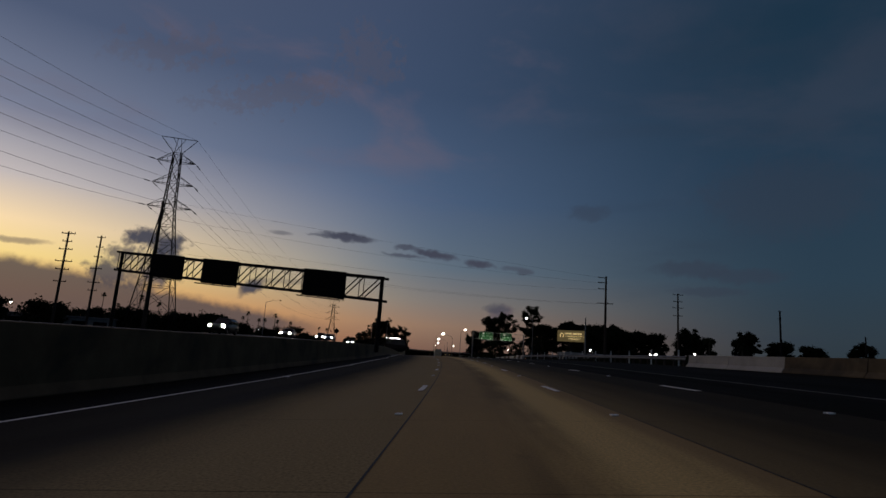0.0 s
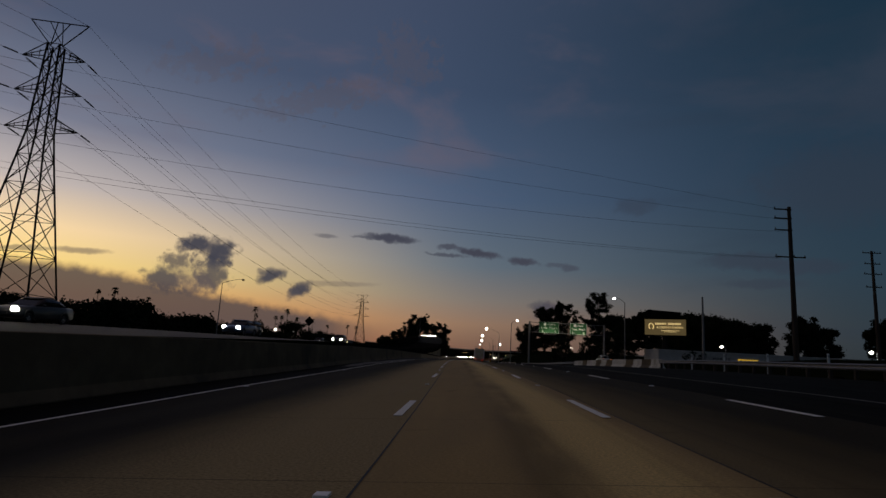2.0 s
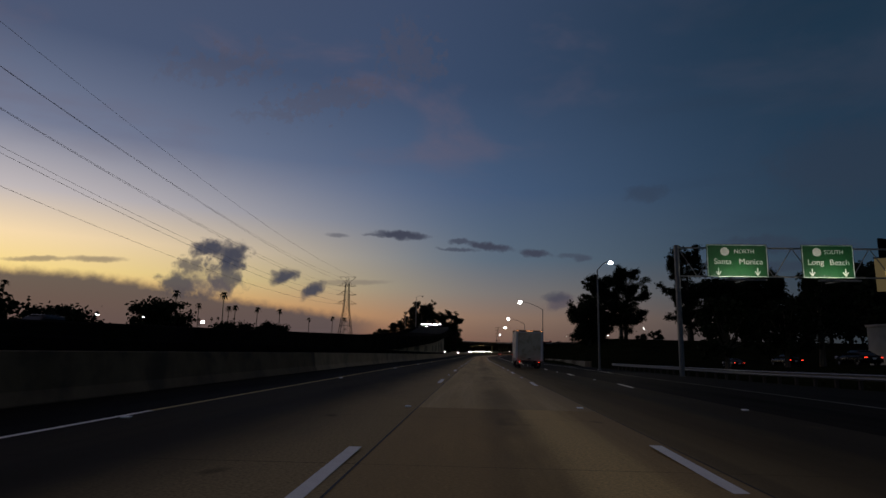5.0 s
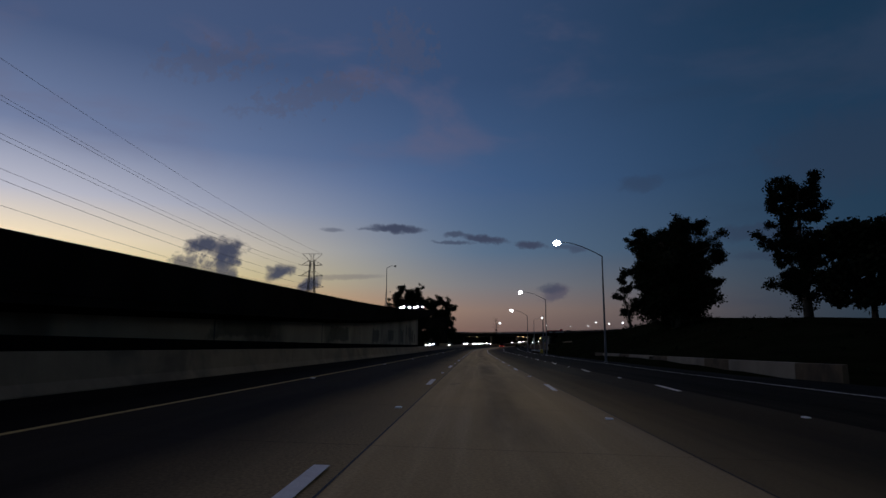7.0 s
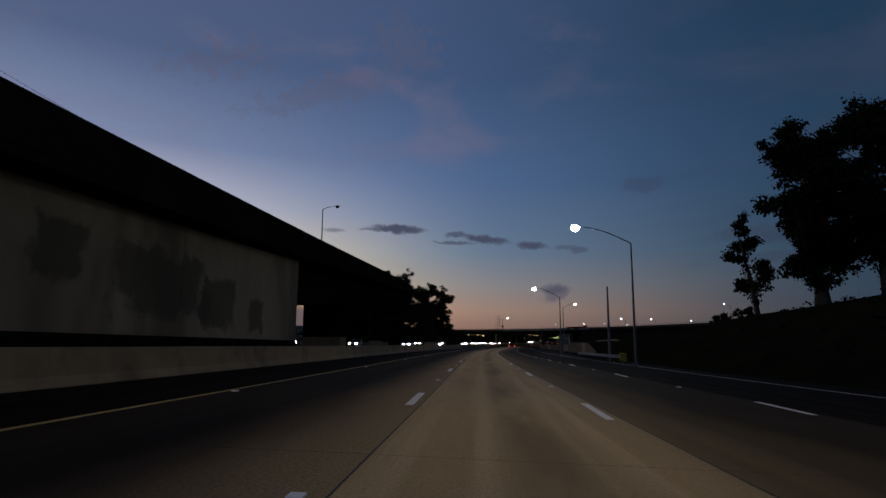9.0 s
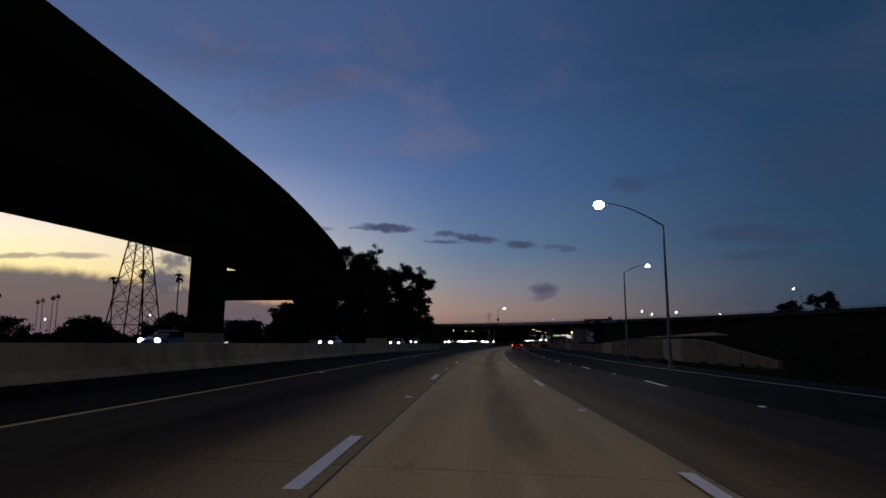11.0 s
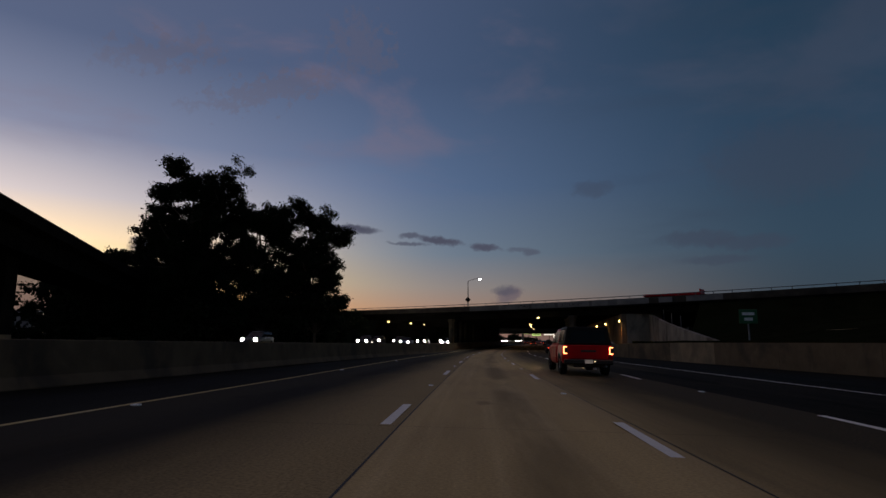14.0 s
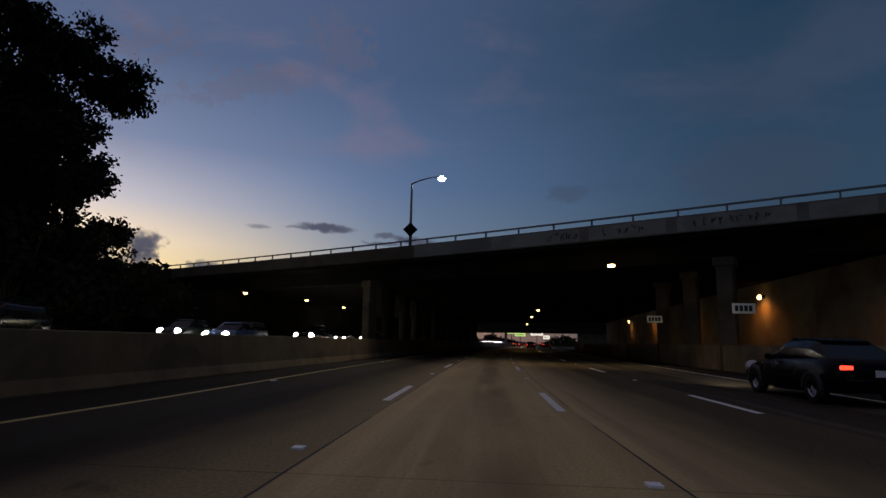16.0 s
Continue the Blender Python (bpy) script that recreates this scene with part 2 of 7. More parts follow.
def pavement(name, dark, light, track, stripe=0.5, fade=None, band=None, gloss=0.22, later=None):
    """Road surface whose grain runs along the road, with darker wheel tracks, patches and cracks. Needs UVs: u across in metres, v along."""
    m, n, b = material(name)
    uv = n.add("ShaderNodeTexCoord").outputs["UV"]
    sep = n.add("ShaderNodeSeparateXYZ")
    n.put(sep.inputs[0], uv)
    long_ = n.noise(n.scale(uv, (1.3, 0.03, 1)), 1.6, 5.0, 0.6)
    blot = n.noise(n.scale(uv, (0.6, 0.12, 1)), 1.0, 6.0, 0.65)
    grain = n.noise(uv, 26.0, 3.0, 0.7)
    col = n.mix(n.span(blot, 0.3, 0.7), dark + (1,), light + (1,))
    col = n.mix(n.span(long_, 0.45, 0.7, 0.0, stripe, smooth=True), col, track + (1,))
    # tone across the lane: reach and falloff of headlights put into the colour
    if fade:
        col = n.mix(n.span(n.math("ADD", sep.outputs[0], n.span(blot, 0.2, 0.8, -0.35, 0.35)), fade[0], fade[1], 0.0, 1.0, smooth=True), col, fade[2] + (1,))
    # pale stripe along the lane, headlight glow included in its colour
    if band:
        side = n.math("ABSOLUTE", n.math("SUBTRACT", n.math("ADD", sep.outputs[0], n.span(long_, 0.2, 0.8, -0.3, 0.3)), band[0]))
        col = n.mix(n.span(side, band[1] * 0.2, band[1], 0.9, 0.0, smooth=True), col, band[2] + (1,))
    # oil darkened middle of the lane
    drip = n.math("ABSOLUTE", n.math("SUBTRACT", sep.outputs[0], 1.8))
    oil = n.math("MULTIPLY", n.span(drip, 0.1, 0.62, 0.72, 0.0, smooth=True), n.span(n.noise(n.scale(uv, (1, 0.2, 1)), 0.8, 4.0), 0.33, 0.58))
    col = n.mix(oil, col, tuple(c * 0.45 for c in dark) + (1,))
    spots = n.noise(n.scale(uv, (1.0, 0.6, 1)), 0.9, 2.0, 0.5, 0.6)
    col = n.mix(n.span(spots, 0.69, 0.77, 0.0, 0.5, smooth=True), col, tuple(c * 0.35 for c in dark) + (1,))
    col = n.mix(n.span(grain, 0.35, 0.75, 0.0, 0.6), col, tuple(c * 0.5 for c in dark) + (1,))
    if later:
        # brighter further along the road: light on the lanes put into the colour
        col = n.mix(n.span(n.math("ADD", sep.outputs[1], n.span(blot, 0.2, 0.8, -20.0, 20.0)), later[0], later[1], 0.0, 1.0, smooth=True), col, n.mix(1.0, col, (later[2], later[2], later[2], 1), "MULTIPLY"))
    # transverse joints every 4.6 m
    j = n.math("FRACT", n.math("DIVIDE", sep.outputs[1], 4.6))
    col = n.mix(n.math("MULTIPLY", n.math("LESS_THAN", j, 0.006), 0.5), col, tuple(c * 0.3 for c in dark) + (1,))
    n.put(b.inputs["Base Color"], col)
    n.put(b.inputs["Roughness"], n.span(blot, 0.25, 0.75, 0.72, 0.92))
    b.inputs["Specular IOR Level"].default_value = gloss
    bp = n.add("ShaderNodeBump")
    bp.inputs["Strength"].default_value = 0.25
    bp.inputs["Distance"].default_value = 0.02
    n.put(bp.inputs["Height"], grain)
    n.put(b.inputs["Normal"], bp.outputs[0])
    return m


# warm bright tones: headlight glow on the road put into the lane colours
M_LANE = pavement("headlit_warm_concrete", (0.46, 0.32, 0.125), (0.68, 0.485, 0.21), (0.78, 0.575, 0.275), 0.65, (2.7, 4.2, (0.30, 0.215, 0.10)))
M_LANE_W = pavement("headlit_stripe_concrete", (0.34, 0.22, 0.075), (0.50, 0.33, 0.125), (0.40, 0.265, 0.095), 0.6, (2.9, 4.2, (0.32, 0.215, 0.085)), (2.45, 0.95, (0.84, 0.58, 0.21)))
M_LANE2 = pavement("headlight_falloff_concrete", (0.20, 0.145, 0.066), (0.30, 0.218, 0.10), (0.13, 0.097, 0.05), 0.6, (-0.3, 2.2, (0.018, 0.015, 0.010)), gloss=0.05, later=(410, 520, 2.6))
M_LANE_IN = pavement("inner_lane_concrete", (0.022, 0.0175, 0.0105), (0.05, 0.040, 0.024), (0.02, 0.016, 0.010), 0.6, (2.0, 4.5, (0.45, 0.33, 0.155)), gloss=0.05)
# near black: road beyond headlight reach, the missing light put into the colour
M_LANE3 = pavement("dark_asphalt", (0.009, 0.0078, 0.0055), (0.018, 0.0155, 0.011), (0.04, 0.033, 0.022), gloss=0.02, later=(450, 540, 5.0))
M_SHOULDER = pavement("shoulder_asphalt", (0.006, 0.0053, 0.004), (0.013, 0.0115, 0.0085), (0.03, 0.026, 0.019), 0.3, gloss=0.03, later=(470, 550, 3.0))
M_OPP = pavement("worn_opposite_asphalt", (0.055, 0.047, 0.037), (0.10, 0.087, 0.07), (0.13, 0.11, 0.09), 0.5, gloss=0.45)
M_DUST = pavement("dusty_shoulder_concrete", (0.05, 0.044, 0.037), (0.30, 0.275, 0.245), (0.20, 0.18, 0.16), 0.6, gloss=0.12)
M_PAINT = rough_surface("white_road_paint", (0.84, 0.79, 0.68), (0.95, 0.91, 0.80), 6.0, 0.6, 0.1)
M_YELLOW = rough_surface("yellow_road_paint", (0.40, 0.30, 0.10), (0.58, 0.44, 0.16), 4.0, 0.6, 0.1)
M_MARK = plain("white_ceramic", (0.97, 0.95, 0.90), 0.5, 0, 0, 0.02)
M_CONC2 = rough_surface("pale_barrier_concrete", (0.23, 0.175, 0.107), (0.34, 0.263, 0.162), 0.9, 0.9, 0.3, (0.13, 0.105, 0.07), 0.35)
# black for the painted shadow gap at the foot of the ramp wall
M_GAPSHADE = rough_surface("shadow_gap_black", (0.006, 0.006, 0.006), (0.014, 0.013, 0.012), 1.5, 0.95, 0.2, gloss=0.0)
M_SEAM = plain("tar_seam", (0.012, 0.012, 0.012), 0.7)
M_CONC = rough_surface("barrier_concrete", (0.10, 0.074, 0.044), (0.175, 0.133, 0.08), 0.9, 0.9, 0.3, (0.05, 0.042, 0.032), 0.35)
M_WALL = rough_surface("wall_concrete", (0.25, 0.21, 0.15), (0.35, 0.30, 0.215), 0.5, 0.92, 0.25, (0.055, 0.05, 0.04), 0.14, stretch=(1, 1, 0.5))
# near black: shade of undersides and backlit faces put into the colour
M_DECK = rough_surface("shaded_bridge_concrete", (0.010, 0.009, 0.0075), (0.02, 0.018, 0.015), 0.6, 0.96, 0.25, (0.02, 0.018, 0.015), 0.15, gloss=0.0)
M_PALE = rough_surface("pale_concrete", (0.36, 0.34, 0.30), (0.5, 0.48, 0.43), 0.8, 0.9, 0.25, (0.2, 0.19, 0.16), 0.3)
M_DIMCONC = rough_surface("dark_abutment_concrete", (0.045, 0.039, 0.03), (0.095, 0.08, 0.062), 0.6, 0.92, 0.3, (0.03, 0.026, 0.02), 0.2)
M_PARAPET = rough_surface("soiled_parapet_concrete", (0.12, 0.117, 0.11), (0.22, 0.215, 0.20), 0.45, 0.9, 0.25, (0.05, 0.048, 0.045), 0.16)
M_KRAIL = rough_surface("whitewashed_concrete", (0.50, 0.48, 0.42), (0.72, 0.69, 0.61), 1.2, 0.9, 0.2, (0.3, 0.27, 0.21), 0.9)
M_SOIL = rough_surface("dry_soil", (0.006, 0.0075, 0.0035), (0.016, 0.017, 0.008), 0.35, 1.0, 0.4, (0.012, 0.015, 0.007), 0.08, gloss=0.0)
M_STEEL = plain("galvanised_steel", (0.20, 0.20, 0.205), 0.55, 0.6)
M_DARKSTEEL = plain("weathered_dark_steel", (0.014, 0.013, 0.013), 0.8, 0.0, gloss=0.1)
M_BLACK = plain("black_plastic", (0.012, 0.012, 0.012), 0.5)
M_WOOD = rough_surface("tarred_timber", (0.03, 0.024, 0.02), (0.07, 0.055, 0.045), 3.0, 0.9, 0.3, stretch=(1, 1, 0.1))
M_WIRE = plain("wire", (0.02, 0.02, 0.02), 0.6, 0.5)
M_SIGNBACK = plain("sign_back", (0.006, 0.006, 0.007), 0.8, 0.0, gloss=0.05)


# ---------------------------------------------------------------- mesh helpers
def mesh_of(name, bm):
    me = bpy.data.meshes.new(name)
    bm.normal_update()
    bm.to_mesh(me)
    bm.free()
    return me


def part(name, bm, mat, parent, label="", smooth=False):
    """Links a bmesh as one mesh object under a thing or a part (or at top level)."""
    me = mesh_of(name, bm) if isinstance(bm, bmesh.types.BMesh) else bm
    for mm in (mat if isinstance(mat, (list, tuple)) else [mat]):
        if mm is not None and mm.name not in me.materials:
            me.materials.append(mm)
    if smooth:
        me.polygons.foreach_set("use_smooth", [True] * len(me.polygons))
    ob = new(name, me)
    ob.parent = parent
    if label:
        ob["label"] = label
    return ob


def thing(name, label, category, group="", kind="", m=None):
    ob = new(name)
    if m is not None:
        ob.matrix_basis = m
    return tagged(ob, label, category, group, kind)


def box(bm, lo, hi, bevel=0.0, mat=0):
    """An axis-aligned block, its edges broken by a bevel."""
    vs = [bm.verts.new((x, y, z)) for z in (lo[2], hi[2]) for y in (lo[1], hi[1]) for x in (lo[0], hi[0])]
    fs = [bm.faces.new([vs[i] for i in f]) for f in ((0, 2, 3, 1), (4, 5, 7, 6), (0, 1, 5, 4), (2, 6, 7, 3), (0, 4, 6, 2), (1, 3, 7, 5))]
    for f in fs:
        f.material_index = mat
    if bevel:
        es = list({e for f in fs for e in f.edges})
        bmesh.ops.bevel(bm, geom=es, offset=bevel, segments=1, affect="EDGES", profile=0.5)
    return bm


def blocks(*rows):
    bm = bmesh.new()
    for lo, hi, *b in rows:
        box(bm, lo, hi, b[0] if b else 0.0)
    return bm


def strut(bm, a, b, r, r2=None, sides=4):
    """A straight bar from a to b."""
    a, b = Vector(a), Vector(b)
    q = (b - a).to_track_quat("Z", "Y")
    r2 = r if r2 is None else r2
    rings = []
    for p, rad in ((a, r), (b, r2)):
        rings.append([bm.verts.new(p + q @ Vector((rad * math.cos(2 * math.pi * (i + 0.5) / sides), rad * math.sin(2 * math.pi * (i + 0.5) / sides), 0))) for i in range(sides)])
    for i in range(sides):
        bm.faces.new((rings[0][i], rings[0][(i + 1) % sides], rings[1][(i + 1) % sides], rings[1][i]))
    bm.faces.new(rings[0][::-1])
    bm.faces.new(rings[1])
    return bm


def tube(bm, pts, radii, sides=6):
    """A bent tapering tube through points."""
    rings = []
    pts = [Vector(p) for p in pts]
    for i, p in enumerate(pts):
        d = pts[min(i + 1, len(pts) - 1)] - pts[max(i - 1, 0)]
        q = d.to_track_quat("Z", "Y")
        rad = radii[i] if isinstance(radii, (list, tuple)) else radii
        rings.append([bm.verts.new(p + q @ Vector((rad * math.cos(2 * math.pi * j / sides), rad * math.sin(2 * math.pi * j / sides), 0))) for j in range(sides)])
    for a, b in zip(rings, rings[1:]):
        for j in range(sides):
            bm.faces.new((a[j], a[(j + 1) % sides], b[(j + 1) % sides], b[j]))
    bm.faces.new(rings[0][::-1])
    bm.faces.new(rings[-1])
    return bm


def sweep(profile, s0, s1, step, closed=True, caps=True):
    """A solid drawn along the road: profile(s) gives points (lat, up over the line) in order round the section."""
    bm = bmesh.new()
    n = max(2, int(round((s1 - s0) / step)) + 1)
    rows = []
    for s in np.linspace(s0, s1, n):
        rows.append([bm.verts.new(road(s, l, u)) for l, u in profile(s)])
    c = len(rows[0])
    for a, b in zip(rows, rows[1:]):
        for j in range(c if closed else c - 1):
            bm.faces.new((a[j], a[(j + 1) % c], b[(j + 1) % c], b[j]))
    if closed and caps:
        bm.faces.new(rows[0][::-1])
        bm.faces.new(rows[-1])
    bmesh.ops.recalc_face_normals(bm, faces=bm.faces)
    return bm


def strip(l0, l1, s0, s1, lift=0.0, step=5.0, across=1):
    """A sheet on the road surface between two lateral functions, with UVs in metres."""
    bm = bmesh.new()
    uvl = bm.loops.layers.uv.new("UVMap")
    n = max(2, int(round((s1 - s0) / step)) + 1)
    rows, where = [], {}
    for s in np.linspace(s0, s1, n):
        a, b = l0(s), l1(s)
        row = []
        for j in range(across + 1):
            l = a + (b - a) * j / across
            p = road(s, l)
            p.z += lift
            v = bm.verts.new(p)
            where[v] = (l - a, s)
            row.append(v)
        rows.append(row)
    for a, b in zip(rows, rows[1:]):
        for j in range(across):
            f = bm.faces.new((a[j], a[j + 1], b[j + 1], b[j]))
            for lp in f.loops:
                lp[uvl].uv = where[lp.vert]
    return bm


def here(s, lat, up=None, turn=0.0):
    """A pose that stands on the road at s, lat and faces along it."""
    p = road(s, lat, up)
    return Matrix.Translation(p) @ Matrix.Rotation(radians(heading(s) + turn), 4, "Z")


# ---------------------------------------------------------------- ground and road
S_END = 1250.0


def ground_up(s, lat):
    """Height of the natural ground over the line of travel."""
    if lat < 0:
        d = max(0.0, -lat - 26.0)
        return 0.5 + 0.4 * math.sin(s * 0.02) - min(d * 0.02, 3.0)
    h = surf(s, min(lat, 17.0))
    h += float(table(s, [(-120, 1), (200, 1), (262, 0)])) * min(2.6, max(0.0, lat - 20.0) * 0.09)
    hill = float(table(s, [(255, 0), (285, 0.75), (320, 1.0), (362, 0.85), (395, 0.12), (430, 0)]))
    h += hill * 6.3 * min(1.0, max(0.0, (lat - 15.5) / 15.0)) ** 0.8
    wall = float(table(s, [(395, 0), (425, 1.0), (520, 1.0), (545, 1.0), (640, 0.6)]))
    h += wall * (1.9 * float(lat > 21.2) + min(4.5, max(0.0, (lat - 24.0) * 0.16)))
    h -= min(3.0, max(0.0, lat - 45.0) * 0.03) * (1 - hill)
    return h


def build_ground():
    bm = bmesh.new()
    ss = list(np.linspace(-120, 760, 111)) + [1000, 1400]
    ll = [-900, -400, -220, -130, -80, -55, -40, -33, -28.5]
    lr = [15.0, 18.0, 20.9, 21.3, 24, 28, 32, 37, 44, 60, 90, 140, 240, 420, 900]
    for lats in (ll, lr):
        rows = [[bm.verts.new(road(s, l, ground_up(s, l) - (0.10 if abs(l) < 29 else 0) + 0.25 * noise.noise(Vector((s * 0.07, l * 0.07, 0))) * (abs(l) > 22))) for l in lats] for s in ss]
        for a, b in zip(rows, rows[1:]):
            for j in range(len(lats) - 1):
                bm.faces.new((a[j], a[j + 1], b[j + 1], b[j]))
    # the plain round about, out to the horizon
    ring = []
    for r in (60.0, 700.0, 4700.0):
        ring.append([bm.verts.new((r * math.cos(i * math.pi / 32), 300 + r * math.sin(i * math.pi / 32), -9.0)) for i in range(64)])
    bm.faces.new(ring[0])
    for a, b in zip(ring, ring[1:]):
        for i in range(64):
            bm.faces.new((a[i], b[i], b[(i + 1) % 64], a[(i + 1) % 64]))
    bmesh.ops.recalc_face_normals(bm, faces=bm.faces)
    for f in bm.faces:
        if f.normal.z < 0:
            f.normal_flip()
    return tagged(part("ground", bm, M_SOIL, None, smooth=True), "dark dry weedy ground beside the freeway", "ground", kind="structure")


build_ground()


def lane(i):
    return lambda s: line_at(i, s) + 0.21


R0 = -110.0
tagged(part("road", strip(lane(0), lane(1), R0, 172), M_LANE_W, None), "worn concrete freeway lane, pale stripe and headlight glow in its colour", "road", kind="structure")
road_main = tagged(part("road", strip(lane(0), lane(1), 172, S_END), M_LANE, None), "worn concrete freeway lane with wheel tracks, headlight glow in its colour", "road", kind="structure")
tagged(part("road", strip(edge_l, lane(0), R0, S_END), M_LANE_IN, None), "grey concrete freeway lane beside the median, headlight falloff in its colour", "road", kind="structure")
tagged(part("road", strip(lane(1), lane(2), R0, S_END), M_LANE2, None), "grey concrete middle freeway lane, headlight falloff in its colour", "road", kind="structure")
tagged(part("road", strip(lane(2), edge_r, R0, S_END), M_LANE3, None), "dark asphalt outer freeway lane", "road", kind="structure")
tagged(part("shoulder", strip(lambda s: barr_l(s) - 0.3, edge_l, R0, S_END), M_SHOULDER, None), "dark inner shoulder by the median barrier, unlit tone in its colour", "shoulder", kind="structure")
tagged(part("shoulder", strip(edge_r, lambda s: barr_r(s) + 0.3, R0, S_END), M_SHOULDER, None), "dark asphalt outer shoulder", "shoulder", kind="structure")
part("lane_seam", strip(lambda s: at_l(s) + 0.20, lambda s: at_l(s) + 0.225, R0, 700, 0.004), M_SEAM, road_main)
part("lane_seam", strip(lambda s: line_at(1, s) + 0.20, lambda s: line_at(1, s) + 0.22, R0, 700, 0.004), M_SEAM, road_main)
part("edge_line", strip(lambda s: edge_l(s) - 0.06, lambda s: edge_l(s) + 0.06, 170, 900, 0.005), M_YELLOW, road_main, "worn yellow edge line")
part("edge_line", strip(lambda s: edge_l(s) - 0.06, lambda s: edge_l(s) + 0.06, R0, 170, 0.005), M_PAINT, road_main, "white edge line")
M_DIMLINE = rough_surface("dim_road_paint", (0.10, 0.095, 0.085), (0.34, 0.33, 0.30), 5.0, 0.8, 0.1, (0.06, 0.055, 0.05), 1.5)
part("edge_line", strip(lambda s: edge_r(s) - 0.06, lambda s: edge_r(s) + 0.06, R0, 210, 0.005), M_DIMLINE, road_main, "dim white edge line")
part("edge_line", strip(lambda s: edge_r(s) - 0.06, lambda s: edge_r(s) + 0.06, 210, 900, 0.005), M_PAINT, road_main, "white edge line")


def ragged(s, k):
    return 0.22 * math.sin(s * 0.61 + k) + 0.13 * math.sin(s * 1.73 + 2 * k) + 0.07 * math.sin(s * 4.1 + k)


def dust_in(s):
    return edge_l(s) + float(table(s, [(101, -0.9), (118, 0.05), (138, 0.1), (146, -0.8)])) + ragged(s, 0.7)


def dust_out(s):
    return edge_l(s) - float(table(s, [(101, 1.0), (112, 1.9), (130, 1.3), (146, 0.85)])) + ragged(s, 2.9)


part("road_patch", strip(dust_out, dust_in, 101, 146, 0.010, 0.5), M_DUST, road_main, "pale dusty concrete of the gutter, over the edge line")

tagged(part("road", strip(lambda s: barr_r(s) + 0.25, lambda s: 21.0, 450, 760, -0.004), M_LANE3, None), "dark asphalt slip road beyond the outer barrier", "road", kind="structure")


def opp_in(s):
    return float(table(s, [(-120, -10.9), (135, -11.2), (160, -18.0), (180, -20.8), (215, -20.8), (330, -20.5), (400, -15.0), (440, -12.6), (500, -11.4), (560, -10.6), (1400, -10.2)]))


def opposite():
    bm = bmesh.new()
    uvl = bm.loops.layers.uv.new("UVMap")
    rows = []
    for s in np.arange(R0, S_END + 1, 8.0):
        a = opp_in(s)
        rows.append([(bm.verts.new(road(s, a - w, opp_up(s, w))), (w, s)) for w in (0, 5.5, 11, 16.5)])
    for p, q in zip(rows, rows[1:]):
        for j in range(3):
            f = bm.faces.new([x[0] for x in (p[j + 1], p[j], q[j], q[j + 1])])
            for lp, x in zip(f.loops, (p[j + 1], p[j], q[j], q[j + 1])):
                lp[uvl].uv = x[1]
    return bm


def opp_up(s, w):
    return float(table(s, [(-120, 0.7), (60, 0.75), (105, 1.25), (165, 1.75), (230, 1.55), (330, 0.62), (560, 0.55), (640, 0.45), (1400, 0.4)])) + 0.012 * w


tagged(part("road", opposite(), M_OPP, None), "opposite carriageway of dark asphalt beyond the median", "road", kind="structure")

def opp_fill(s):
    a = opp_in(s)
    return [(a + 0.02, -0.4), (a + 0.02, opp_up(s, 0) - 0.012), (a - 16.52, opp_up(s, 16.5) - 0.012), (a - 16.52, -0.4)]


tagged(part("embankment", sweep(opp_fill, R0, 800, 8.0), M_SOIL, None), "dark earth bank carrying the opposite carriageway", "embankment", kind="structure")

# lane dashes and raised markers, each its own piece
def slab(l, w, h):
    return mesh_of("piece", blocks(((-w / 2, -l / 2, 0), (w / 2, l / 2, h))))


dash_me, mark_me = slab(3.66, 0.15, 0.006), slab(0.14, 0.12, 0.022)
dash_me.materials.append(M_PAINT)
mark_me.materials.append(M_MARK)


def lay(me, name, s, lat, parent):
    ob = new(name, me)
    ob.matrix_basis = Matrix.Translation(road(s, lat)) @ Matrix.Rotation(radians(heading(s)), 4, "Z") @ Matrix.Rotation(-math.atan(float(table(s, BANK))), 4, "Y")
    ob.location.z += 0.002
    ob.parent = parent


NUDGE = ([(374, 0), (388, 1.8), (402, 0.3), (417, 0), (470, 0), (530, -1.5)], [(150, 0), (240, -0.8), (417, -1.5), (530, -2.3)], [(200, 0.5), (300, 1.3), (417, 1.0), (530, -1.5)])
for i in range(3):
    for n in range(-7, 56):
        # the inner dashes are out of step for a while before the ramp
        s = ({9: 130.3, 10: 146.4, 11: 164.7} if i == 0 else {8: 120.8, 9: 134.9, 10: 149.2, 11: 165.5}).get(n, (2.66 if n < 11 else 7.38) + 14.63 * n)
        s += float(table(s, NUDGE[i]))
        lay(dash_me, "lane_dash", s, line_at(i, s), road_main)
        lay(mark_me, "lane_marker", s + 7.3, line_at(i, s + 7.3), road_main)
for n in range(-7, 50):
    lay(mark_me, "lane_marker", 8 + 14.63 * n, edge_l(8 + 14.63 * n) + 0.2, road_main)

# ---------------------------------------------------------------- barriers and walls
def median(s):
    b, top = barr_l(s), float(table(s, [(-120, 1.0), (300, 1.05), (400, 1.22), (1400, 1.2)]))
    g = surf(s, b) - 0.05
    h = top - g
    return [(b, g), (b, g + 0.08), (b - 0.13, g + 0.32 * min(1.0, h)), (b - 0.2, top - 0.02), (b - 0.22, top), (b - 0.42, top), (b - 0.44, top - 0.02), (b - 0.52, g + 0.32), (b - 0.64, g)]


# ramp stretch gets the paler copy: lamplight on the barrier put into its colour
for a in range(-110, 700, 30):
    tagged(part("median_barrier", sweep(median, a, a + 29.97, 5.0), M_CONC2 if 170 < a < 440 else M_CONC, None), "stained concrete median barrier along the inner shoulder", "barrier", "median barrier", "structure")
